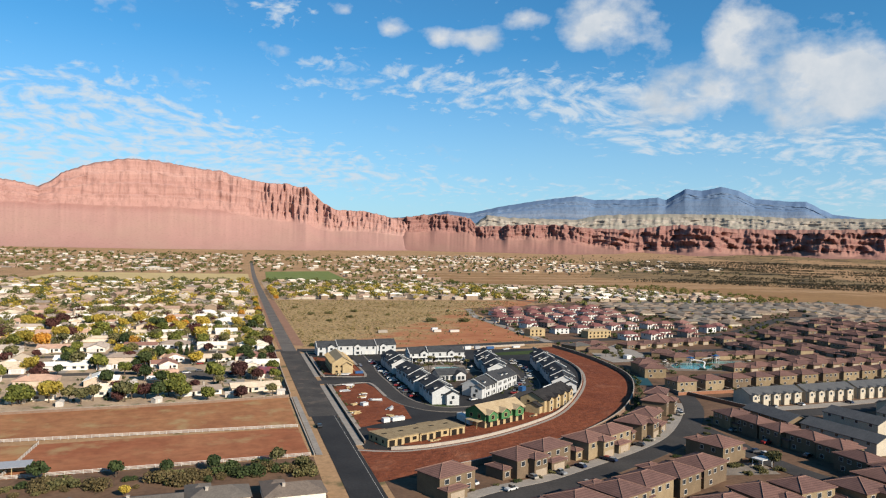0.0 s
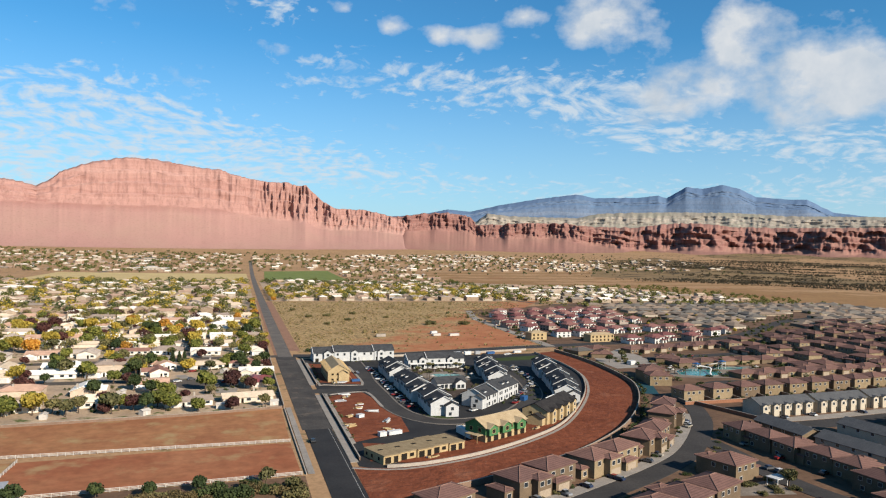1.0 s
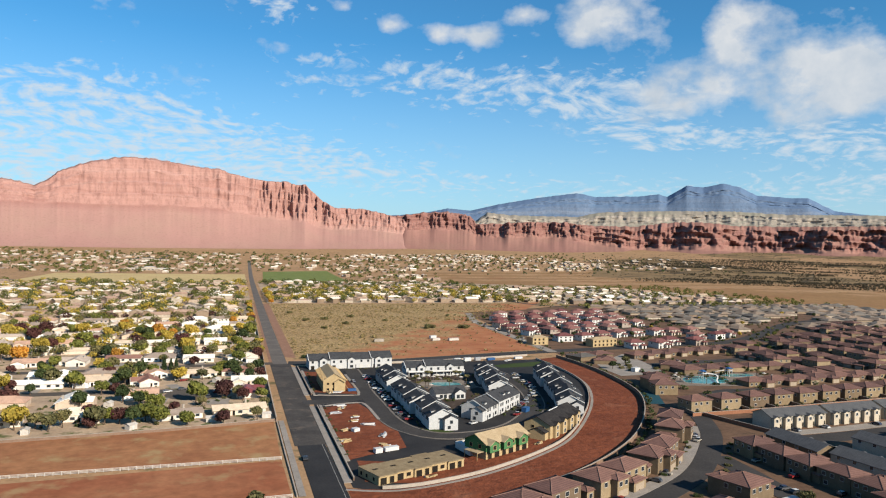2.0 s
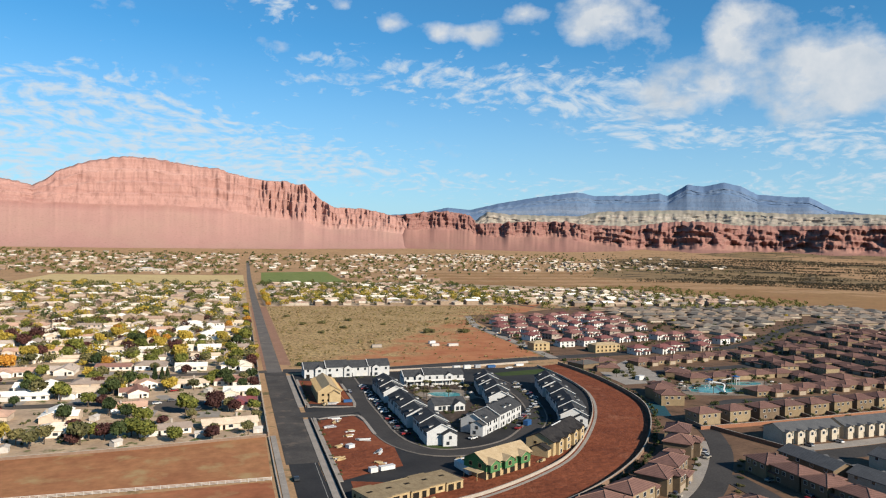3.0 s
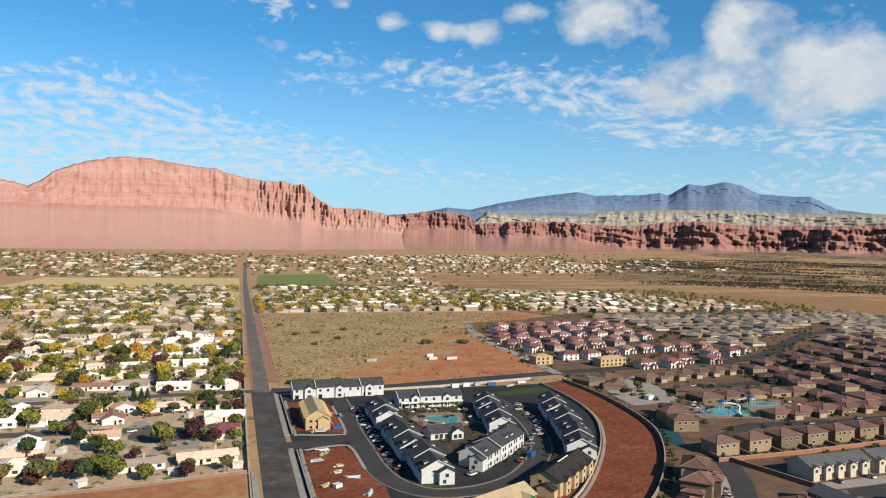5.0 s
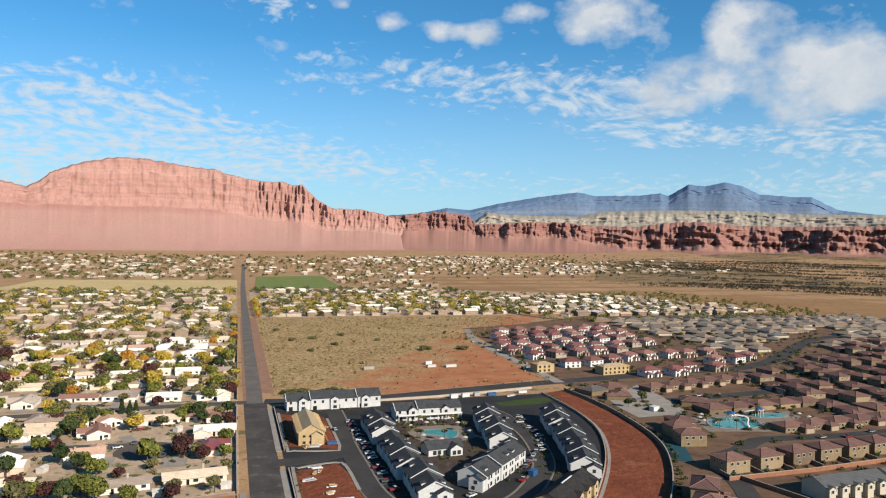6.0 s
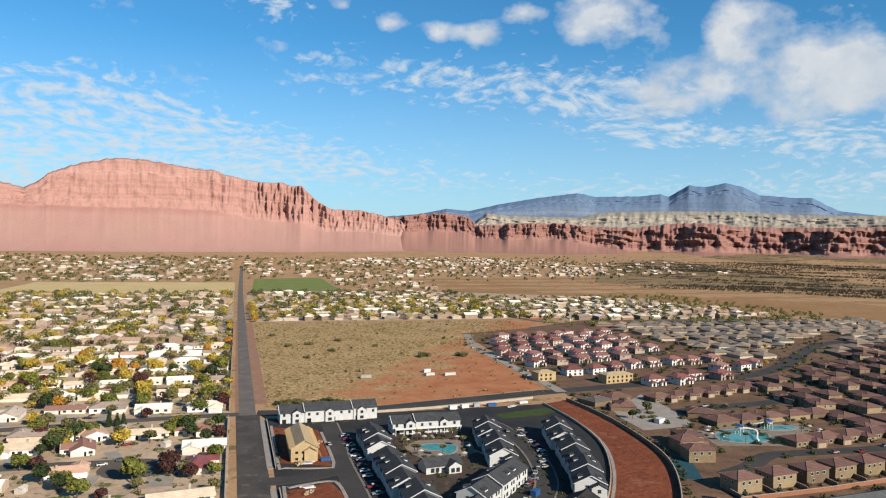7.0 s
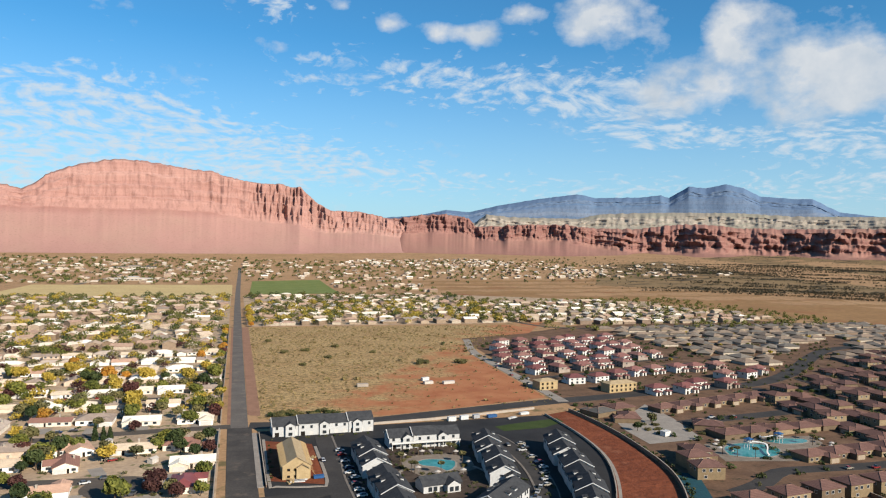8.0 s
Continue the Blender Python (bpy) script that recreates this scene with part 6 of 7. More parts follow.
# trees of the suburb
for kind, x, y, s in [("maroon", -35, 413, 1.35), ("dark", -29, 463, 1.1), ("maroon", -100, 476, 1.1), ("dark", -88, 449, 1.3), ("maroon", -55, 509, 1.0), ("maroon", -15, 537, 1.1), ("yellow", -13, 585, 1.0), ("yellow", -143, 620, 1.2), ("orange", -127, 724, 1.1), ("orange", -32, 751, 1.1), ("yellow", -118, 357, 1.35), ("maroon", -156, 588, 1.5), ("maroon", -78, 360, 1.2), ("green", -68, 364, 1.2), ("maroon", -36, 405, 1.2), ("maroon", -89, 423, 1.1), ("dark", -115, 446, 1.2), ("green", -137, 513, 1.1), ("maroon", -16, 462, 1.1), ("dark", -22, 452, 1.0), ("olive", -100, 358, 1.1), ("green", -90, 362, 1.0), ("olive", -48, 458, 1.0), ("green", -40, 470, 1.0), ("olive", -64, 470, 0.9), ("olive", -16, 425, 0.9), ("green", -17, 400, 0.9), ("olive", -16, 380, 0.8), ("conifer", -72, 494, 1.0), ("conifer", -68, 494, 1.0), ("conifer", -65, 495, 0.9), ("green", -60, 535, 1.3), ("olive", -35, 533, 1.0), ("olive", -45, 545, 1.2), ("olive", -92, 492, 1.0), ("green", -84, 487, 0.9), ("yellow2", -110, 505, 1.0), ("green", -96, 425, 1.1), ("yellow", -146, 440, 1.2), ("dark", -130, 430, 1.0), ("dark", -72, 356, 1.3), ("green2", -62, 357, 1.35), ("olive", -86, 354, 1.3), ("green", -84, 360, 1.3), ("olive", -104, 352, 1.2), ("maroon", -92, 372, 1.2), ("dark", -100, 392, 1.2), ("green", -66, 384, 1.2), ("maroon", -57, 381, 0.8), ("olive", -20, 356, 0.9), ("olive", -34, 360, 0.8), ("green2", -74, 398, 1.2), ("dark", -83, 404, 1.2), ("olive", -45, 388, 0.8), ("green", -130, 356, 1.3), ("olive", -142, 360, 1.2), ("maroon", -26, 398, 1.0)]:
    tree_at(kind, x, y, s)
MIXW = ["green", "green2", "olive", "olive", "yellow", "yellow2", "yellow", "orange", "maroon", "dark", "green2", "olive"]
for i in range(105):
    y = rng.uniform(540, 700)
    x = rng.uniform(-0.285 * y - 60, -15)
    if min(abs(y - s) for s in STREETS) < 6:
        continue
    late = y > 640
    kind = rng.choice(["yellow", "yellow2", "olive", "green", "orange", "yellow", "green2", "maroon", "dark"] if late else MIXW)
    tree_at(kind, x, y, rng.uniform(0.9, 1.6) * (1.1 if late else 1.0))
for i in range(26):
    y = 525 + i * 18 + rng.uniform(-5, 5)
    tree_at(rng.choice(("yellow", "dark", "orange", "olive", "maroon", "green")), rng.uniform(-17, -13.5), y, rng.uniform(0.7, 1.1))
WEST_MORE = [(rng.uniform(-300, -14), rng.uniform(540, 835), rng.uniform(0.55, 1.05)) for _ in range(400)]
# trees along the east side of the far road
for i in range(13):
    tree_at("yellow" if i % 4 else "orange", rng.uniform(13, 17), 985 + i * 19, rng.uniform(0.9, 1.25))

for i in range(330):
    x, y = rng.uniform(-205, -14), rng.uniform(348, 545)
    if (y - 418) ** 2 + (x + 50) ** 2 < 250 or abs(y - 508) < 7 or (abs(y - 429) < 7 and x < -50):
        continue
    shrub("olive" if i % 2 else "dark", x, y, rng.uniform(0.5, 1.3))
for i in range(72):
    x, y = rng.uniform(-205, -14), rng.uniform(350, 545)
    if (y - 418) ** 2 + (x + 50) ** 2 < 300 or abs(y - 508) < 8 or (abs(y - 429) < 8 and x < -50):
        continue
    tree_at(rng.choice(("olive", "green", "olive", "maroon", "dark", "green2", "yellow2")), x, y, rng.uniform(0.85, 1.5))


def garden_shed(mat):
    ob = root("garden_shed", "small garden shed with a pale gabled roof", "shed", group="garden sheds")
    part("wall", Kit().house_wall(0, 0, 4, 3, 0, 2.1, 0.4, "x"), M[mat], ob)
    part("roof", Kit().gable(0, 0, 4, 3, 2.12, 0.4, 0.25, 0.1, "x"), M["vinyl"], ob)
    window(ob, 0, -1.5, 0.02, 1.1, 1.8, "s", None, 0.05, "shed_door", "garage_w")
    return ob


for i, (x, y) in enumerate(((-40, 357), (-72, 350), (-112, 350), (-140, 348), (-16, 360), (-40, 450), (-64, 486), (-90, 460), (-118, 462), (-34, 545), (-66, 548), (-112, 548), (-142, 540), (-88, 396))):
    place("garden_shed", lambda: garden_shed("vinyl"), x, y, (i * 47) % 180)
for i, (x, y, t_) in enumerate(((-30, 425, 0), (-62, 441, 20), (-40, 398, 0), (-52, 514.5, 0), (-24, 514, 0), (-78, 515, 0), (-101, 519, 0), (-126, 511, 0), (-104, 441, 0), (-131, 440, 0), (-158, 437, 0), (-106, 416, 0), (-135, 418, 0))):
    c_, s_ = math.cos(radians(t_)), math.sin(radians(t_))
    sheet("driveway", [(x + px * c_ - py * s_, y + px * s_ + py * c_) for px, py in ((-3, -6), (3, -6), (3, 6), (-3, 6))], 0.08, M["concrete"], "pale concrete driveway", category="pavement")

# bushes and houses south of the paddocks
for i in range(62):
    u = rng.random()
    x, y = -13 - 100 * u, 239.5 - 5 * u + rng.uniform(-8, 2)
    bush_at("brown" if i % 3 else ("dark" if i % 2 else "olive"), x, y, rng.choice((0.8, 1.1, 1.4, 1.8, 2.5)))
for x, y, s in ((-73, 241, 0.9), (-24, 243, 0.9), (-95, 241, 1.0), (-44, 241, 0.8), (-16, 236, 0.8), (-58, 239, 0.8)):
    tree_at("dark" if x < -40 else "olive", x, y, s)
for x, y, v in ((-62, 209, 3), (-42, 212, 1), (-21, 211, 1), (-85, 205, 0), (-108, 204, 1)):
    suburb_house(v, "roof_far_grey", "wall_w", "low house with a dull grey-brown shingle roof").matrix_basis = pose(x, y, 0, 0, 0, 184)
tree_at("yellow2", -68, 222, 0.5)

# ---- the estates east of the red strip ----
erng = random.Random(11)


def tile_at(v, x, y, t_, scale=(1, 1, 1)):
    return place("tile%d" % v, lambda: tile_house(v), x, y, t_, scale)


# houses backing on the red strip, their garages to the inner street
for v, x, y, t_ in [(0, 26, 205, 27), (1, 54, 217, 27), (0, 68, 225, 27), (1, 87, 232, 28), (0, 101, 240, 30), (1, 119, 252, 38), (0, 131, 263, 42), (1, 152, 287, 46), (0, 162, 303, 52)]:
    tile_at(v, x - 1.2, y + 2.3, t_, (1.14, 1.0, 1.10))
# the far side of that street
for v, x, y, t_ in [(0, 80, 188, 205), (1, 94, 194, 205), (0, 108, 200, 205), (1, 130, 220, 200), (0, 53, 177, 200), (1, 68, 182, 203), (0, 38, 172, 200), (1, 108, 170, 10), (0, 124, 172, 10), (1, 141, 168, 12), (0, 92, 164, 8), (1, 76, 162, 8), (0, 60, 156, 8), (1, 157, 174, 12), (0, 172, 176, 8)]:
    tile_at(v, x, y, t_, (1.1, 1.12, 1.10))
road("road_inner", [(20, 186), (38, 197), (62, 205), (84, 216), (108, 229), (130, 244), (150, 264), (168, 286), (178, 302), (186, 318), (190, 330)], 9.0, M["asphalt_mid"], "dark asphalt street curving between tile-roofed houses", step=4)
setting("road_inner_kerb", ribbon(Kit(), spline([(20, 186), (38, 197), (62, 205), (84, 216), (108, 229), (130, 244), (150, 264), (168, 286), (178, 302)], 4), -9.5, -4.6, 0.0, 0.2), M["concrete"], "pale concrete driveways and walk along the street", "pavement")
road("road_branch", [(152, 262), (150, 240), (147, 215), (150, 190), (160, 165), (175, 140)], 10.0, M["asphalt_mid"], "dark asphalt street between rows of houses", step=4)
road("road_terrace", [(196, 274), (240, 277), (300, 284), (380, 292)], 12.0, M["asphalt_mid"], "dark asphalt court before the terraces", step=10)
setting("terrace_drive", ribbon(Kit(), spline([(202, 285), (240, 287), (300, 294), (380, 302)], 10), -4.0, 3.0, 0.0, 0.14), M["concrete"], "pale concrete driveways before the terraces", "pavement")
sheet("sand_garden", [(112, 203), (140, 199), (143, 214), (128, 210), (114, 212)], 0.12, M["paver"], "sandy garden with shrubs and a shelter")
# long maroon and grey terraces that run north
for x, y, t_, n, roof, wall in [(189, 258, 92, 4, "roof_grey", "wall_tan"), (195, 226, 97, 5, "roof_grey", "wall_cream"), (222, 246, 95, 4, "roof_grey", "wall_cream"), (246, 240, 95, 4, "roof_grey", "wall_cream")]:
    key = "terr%d%s%s" % (n, roof, wall)
    place(key, lambda: row_house(n, roof, wall, "terrace of stucco townhouses with a %s roof" % ("grey tile" if roof == "roof_grey" else "brown tile"), height_=5.0), x, y, t_)
for v, x, y, t_ in [(1, 169, 260, 90), (0, 170, 247, 92), (1, 171, 234, 92), (0, 173, 221, 97), (1, 174, 208, 97), (0, 169, 194, 95), (1, 170, 181, 95)]:
    tile_at(v, x, y, t_)
for x, y, t_ in [(220, 299, 4), (256, 302, 5), (292, 306, 6), (328, 310, 6), (364, 314, 6), (400, 318, 6)]:
    place("terrace5", lambda: row_house(5), x, y, t_)
for x, y, t_ in [(270, 262, 186), (306, 268, 186), (342, 272, 186)]:
    place("terrace5", lambda: row_house(5), x, y, t_)
for i, (x, y) in enumerate([(194, 335), (213, 337), (232, 339), (249, 341), (266, 342), (283, 344), (300, 346), (317, 348), (334, 351), (351, 353), (368, 356), (385, 358)]):
    tile_at(0, x, y, 180 + 6)
for v, x, y, t_ in [(0, 202, 375, 170), (1, 213, 398, 175), (0, 206, 389, 0)]:
    tile_at(v, x, y, t_)
for i in range(9):
    tile_at(2, 272 + 17.5 * i, 386 + 1.5 * i, 4 + (i % 2) * 2)
for i in range(5):
    tile_at(2, 258 + 17.5 * i, 431 + 1.2 * i, 185)
for i in range(6):
    tile_at(2, 258 + 17 * i, 493 + 4.0 * i, 12)
for v, x, y, t_ in [(2, 258, 449, 150), (2, 230, 500, 190), (2, 222, 476, 250)]:
    tile_at(v, x, y, t_)
# rows that run north-south
for c, (x0, y0, y1) in enumerate([(343, 408, 520), (366, 414, 534), (402, 400, 545), (424, 400, 562), (460, 395, 585), (482, 395, 600), (520, 420, 632), (542, 430, 650), (582, 520, 676)]):
    y = y0
    while y < y1:
        tile_at(2 if erng.random() < 0.55 else erng.choice((0, 1)), x0 + (y - 450) * 0.16 + erng.uniform(-2, 2), y, (94 if c % 2 else 272) + erng.uniform(-4, 4), (erng.uniform(1.0, 1.2), erng.uniform(1.0, 1.2), erng.uniform(0.85, 1.05)))
        for _ in range(4):
            shrub("dark" if erng.random() < 0.7 else "olive", x0 + (y - 450) * 0.16 + erng.uniform(-11, 11), y + erng.uniform(-9, 9), erng.uniform(0.9, 2.0))
        y += erng.uniform(17, 20)
for x0, y0, y1 in ((354, 400, 545), (413, 395, 570), (471, 390, 610), (531, 415, 655), (594, 470, 700)):
    road("road_row", [(x0 + (y0 - 450) * 0.16, y0), (x0 + (y1 - 450) * 0.16, y1)], 8.5, M["asphalt_mid"], "dark asphalt street between tile-roofed houses", step=40)
for i in range(12):
    for j in range(4):
        x, y = 410 + 21 * i + j * 9, 300 - 4 * i * (j % 2) + 26 * j - 10
        if x < 430 and y < 330 and j == 0:
            continue
        if y + 30 < 0.75 * x + 60:
            tile_at(2 if (i + j) % 3 else 1, x + 20, y, 180 * (j % 2) + 8)

# the water park among the houses
sheet("pool_deck", [(226, 392), (262, 384), (300, 408), (304, 422), (262, 428), (234, 420)], 0.10, M["paver"], "pale deck of a small water park")
pool("pool", [(234, 400), (240, 412), (252, 418), (264, 414), (268, 404), (258, 394), (244, 394)], "large free-form pool of the water park")
pool("pool", [(270, 418), (284, 421), (296, 417), (292, 411), (278, 411)], "smaller pool of the water park")


def slide():
    ob = root("water_slide", "white and blue water slide tower with stairs", "water slide")
    for x, y in ((-1.5, -1.5), (1.5, -1.5), (1.5, 1.5), (-1.5, 1.5)):
        part("post", Kit().box(x - 0.12, x + 0.12, y - 0.12, y + 0.12, 0, 5), M["white_paint"], ob)
    part("deck", Kit().box(-1.8, 1.8, -1.8, 1.8, 3.6, 3.8), M["white_paint"], ob)
    part("canopy", Kit().hip(0, 0, 3.4, 3.4, 5.0, 0.5, 0.3, 0.1), M["blue_plastic"], ob)
    part("chute", ribbon_chute(), M["white_paint"], ob)
    return ob


def ribbon_chute():
    k = Kit()
    pts = [Vector((1.5 + 5 * math.sin(i * 0.35), -1.5 - 0.9 * i, 3.7 - 0.26 * i)) for i in range(14)]
    for a, b in zip(pts, pts[1:]):
        k.solid([(a.x - 0.6, a.y, a.z), (a.x + 0.6, a.y, a.z), (b.x + 0.6, b.y, b.z), (b.x - 0.6, b.y, b.z)], [(a.x - 0.75, a.y, a.z + 0.5), (a.x + 0.75, a.y, a.z + 0.5), (b.x + 0.75, b.y, b.z + 0.5), (b.x - 0.75, b.y, b.z + 0.5)])
    return k


slide().matrix_basis = pose(252, 408, 0.1, 0, 0, 20)
slide().matrix_basis = pose(276, 414, 0.1, 0, 0, 200)
for i in range(26):
    a = i * 2.4
    x, y = 264 + 36 * math.cos(a) * (0.75 + 0.3 * ((i * 0.37) % 1)), 406 + 20 * math.sin(a) * (0.8 + 0.3 * ((i * 0.61) % 1))
    if i % 4 == 0:
        tree_at("palm", x, y, 0.7)
    elif i % 4 == 1:
        place("parasol", umbrella, x, y)
    else:
        bush_at("dark" if i % 2 else "olive", x, y, 1.1)
road("road_pool", [(200, 352), (220, 360), (240, 372), (262, 372), (300, 370), (380, 374)], 9.0, M["asphalt_mid"], "dark asphalt street beside the water park", step=6)
road("road_court", [(250, 462), (275, 466), (310, 470), (338, 474)], 11.0, M["asphalt_mid"], "dark asphalt court before houses", step=8)
sheet("grey_lot", [(216, 484), (232, 490), (256, 512), (252, 474), (241, 430), (206, 427), (208, 455)], 0.10, M["concrete"], "bare pale gravel lot")
sheet("tennis_court", [(178, 352), (186, 348), (200, 378), (191, 383)], 0.12, M["court"], "blue and green tennis court", category="court")
for i in range(7):
    bush_at("olive", 214 + erng.uniform(0, 36), 436 + erng.uniform(0, 40), 1.3)
tree_at("olive", 232, 466, 0.9), tree_at("olive", 226, 484, 0.8), tree_at("dark", 214, 452, 0.8)
container("small white hut on the gravel lot", "white_paint", (5, 3.5, 2.6)).matrix_basis = pose(224, 440, 0.1, 0, 0, 20)
ob = tile_house(2, "roof_far_grey", "wall_tan", "low house with a dark grey roof beside the gravel lot")
ob.matrix_basis = pose(212, 492, 0, 0, 0, 200)

# white villas north-east of the cross road
for r, (x0, y0, n, t_) in enumerate([(284, 542, 4, 12), (240, 590, 2, 190), (285, 602, 6, 12), (232, 634, 5, 10), (222, 662, 8, 12), (226, 694, 8, 14), (238, 726, 8, 15), (246, 756, 7, 15), (262, 788, 7, 15), (372, 580, 3, 20)]):
    for i in range(n):
        v = (i + r) % 2
        x, y = x0 + 22.5 * i * math.cos(radians(t_ % 180)), y0 + 21.0 * i * math.sin(radians(t_ % 180) * 0.9)
        place("villa%d" % v, lambda: spanish_house(v), x + erng.uniform(-3, 3), y + erng.uniform(-5, 5), t_ + erng.choice((0, 0, 0, 180, 90)) + erng.uniform(-8, 8))
road("road_villa", [(206, 530), (210, 626), (216, 744), (238, 836)], 8.0, M["concrete"], "pale new street beside the villas", step=20)
for i in range(9):
    car_at(206 + i * 0.5 + (i % 2) * 7, 590 + 18 * i, 88, i % 3 == 0, 0.14)
for x, y, L_, t_ in ((212, 573, 15, 8), (262, 556, 24, 9)):
    ob = root("unfinished_house", "unfinished villa of bare yellow boards", "house")
    part("wall", Kit().box(-L_ / 2, L_ / 2, -5, 5, 0, 6), M["osb"], ob)
    part("roof", Kit().hip(0, 0, L_, 10, 6.0, 0.3, 0.3, 0.2), M["osb_roof"], ob)
    for i in range(int(L_ / 4)):
        for z in (0.8, 3.7):
            window(ob, -L_ / 2 + 2.4 + 4 * i, -5, z, 1.6, 1.6, "s", "lumber", 0.06, "window_opening", "dark")
    ob.matrix_basis = pose(x, y, 0, 0, 0, t_)

for i in range(90):
    x, y = erng.uniform(225, 430), erng.uniform(560, 800)
    if y < 545 + (x - 205) * 0.18 or x > 250 + (y - 560) * 1.0 + 120:
        continue
    (shrub("dark" if i % 3 else "olive", x, y, erng.uniform(1.0, 2.2)) if i % 5 else tree_at("dark", x, y, erng.uniform(0.5, 0.8)))
for i in range(6):
    road("road_villa_row", [(228 + 4 * i, 612 + 32 * i), (330 + 6 * i, 636 + 33 * i), (400, 655 + 33 * i)], 7.5, M["asphalt_mid"], "dark asphalt street between villas", step=30)
masonry("wall_garden", [Vector((184, 322, 0)), Vector((230, 324, 0)), Vector((300, 331, 0)), Vector((400, 342, 0))], 1.8, "block_red", "reddish masonry garden wall below the houses")
masonry("wall_garden_west", spline([(190, 322), (196, 300), (200, 284)], 8), 1.8, "block_red", "reddish masonry garden wall beside the street")
for i in range(13):
    x, y = 186 + 17 * i, 322.6 + 1.6 * i
    masonry("wall_yard", [Vector((x, y, 0)), Vector((x + 1, y + 14, 0))], 1.7, "block", "tan masonry wall between two yards", 0.25)
    shrub("dark" if i % 2 else "olive", x + 5, y + 5, 1.2), shrub("olive", x + 11, y + 4, 0.9)
# planting between the houses
for i in range(900):
    x = erng.uniform(200, 660)
    y = erng.uniform(300, 820)
    if abs(y - (531 + (x - 192) * 0.155)) < 12 and x < 372:
        continue
    shrub("dark" if i % 3 else "olive", x, y, erng.uniform(0.6, 2.0))
for i in range(46):
    tree_at(erng.choice(("dark", "olive", "dark", "green", "yellow2")), erng.uniform(330, 680), erng.uniform(380, 860), erng.uniform(0.5, 0.8))
for i, p in enumerate(spline([(x + 3.2, y - 2.6) for x, y in STRIP_OUT[3:]], 6)):
    shrub("dark" if i % 3 else "olive", p.x + erng.uniform(-0.6, 0.6), p.y + erng.uniform(-0.6, 0.6), erng.uniform(0.9, 1.6))
for i, (x, y, t_) in enumerate([(34, 211, 120), (55, 212.5, 110), (66, 214.5, 110), (90, 224, 118), (76, 220, 115), (111, 240, 125), (119, 246, 125), (130, 257, 135), (162, 290, 30), (160, 286, 30), (158, 282, 30), (150, 223, 5), (151, 219, 5), (165, 214, 20), (163, 233, 10), (163, 252, 10), (70, 203, 25), (89, 226, 118), (44, 203, 25), (214, 288, 95), (232, 290, 95), (262, 290, 95), (290, 366, 5), (276, 368, 8), (312, 372, 4), (268, 462, 10), (276, 470, 10), (290, 468, 95), (140, 232, 60)]):
    car_at(x, y, t_, i % 4 == 2, 0.2)
for i in range(44):
    u = i / 43
    q = spline([(20, 186), (38, 197), (62, 205), (84, 216), (108, 229), (130, 244), (150, 264), (168, 286)], 4)
    p = q[int(u * (len(q) - 1))]
    s_ = 9.5 if i % 2 else -8.2
    bush_at("olive" if i % 3 else "dark", p.x - 0.5 * s_ + erng.uniform(-1, 1), p.y + 0.85 * s_ + erng.uniform(-1, 1), erng.uniform(0.5, 0.9))
for i in range(14):
    bush_at("olive", erng.uniform(113, 142), erng.uniform(200, 213), erng.uniform(0.6, 1.2))
tree_at("olive", 143, 206, 0.9), tree_at("dark", 182, 183, 0.9), tree_at("olive", 176, 197, 0.7)


def shelter():
    ob = root("picnic_shelter", "white picnic shelter with a flat roof", "shelter")
    part("roof", Kit().box(-3, 3, -2.2, 2.2, 2.7, 2.95), M["white_paint"], ob)
    for x in (-2.6, 2.6):
        for y in (-1.9, 1.9):
            part("post", Kit().box(x - 0.12, x + 0.12, y - 0.12, y + 0.12, 0, 2.7), M["white_paint"], ob)
    part("table", Kit().box(-1, 1, -0.5, 0.5, 0.68, 0.76).box(-0.1, 0.1, -0.3, 0.3, 0, 0.68), M["concrete"], ob)
    return ob


shelter().matrix_basis = pose(140, 208, 0.1, 0, 0, 15)

# ---- the distance ----
def far_town(name, label, spots, seed, roof="far_roof", wall="far_wall"):
    """Many distant houses in one mesh: walls and roofs."""
    r = random.Random(seed)
    w, f = Kit(), Kit()
    for x, y in spots:
        z = height(x, y)
        L, D, H_, t_ = r.uniform(13, 20), r.uniform(9, 13), r.choice((2.8, 2.9, 3.0, 5.4)), radians(r.choice((0, 90, 0, 90, 45)) + r.uniform(-6, 6))
        low = roof == "far_grey"
        if low:
            H_, L, D = 2.5, L + 3, D + 2
        a, b = Kit(), Kit()
        if r.random() < 0.6 and not low:
            a.house_wall(0, 0, L, D, 0, H_, 0.36, "x")
            b.gable(0, 0, L, D, H_, 0.36, 0.5, 0.2, "x")
        else:
            a.box(-L / 2, L / 2, -D / 2, D / 2, 0, H_)
            b.hip(0, 0, L, D, H_, 0.32, 0.9 if low else 0.5)
        c, s = math.cos(t_), math.sin(t_)
        for src, dst in ((a, w), (b, f)):
            n0 = len(dst.v)
            dst.v += [(x + px * c - py * s, y + px * s + py * c, z + pz) for px, py, pz in src.v]
            dst.f += [tuple(n0 + i for i in q) for q in src.f]
    me = bpy.data.meshes.new(name)
    me.from_pydata(w.v + f.v, [], w.f + [tuple(len(w.v) + i for i in q) for q in f.f])
    me.materials.append(M[wall])
    me.materials.append(M[roof])
    me.polygons.foreach_set("material_index", [0] * len(w.f) + [1] * len(f.f))
    return tagged(new(name, me), label, "houses", kind="stuff")


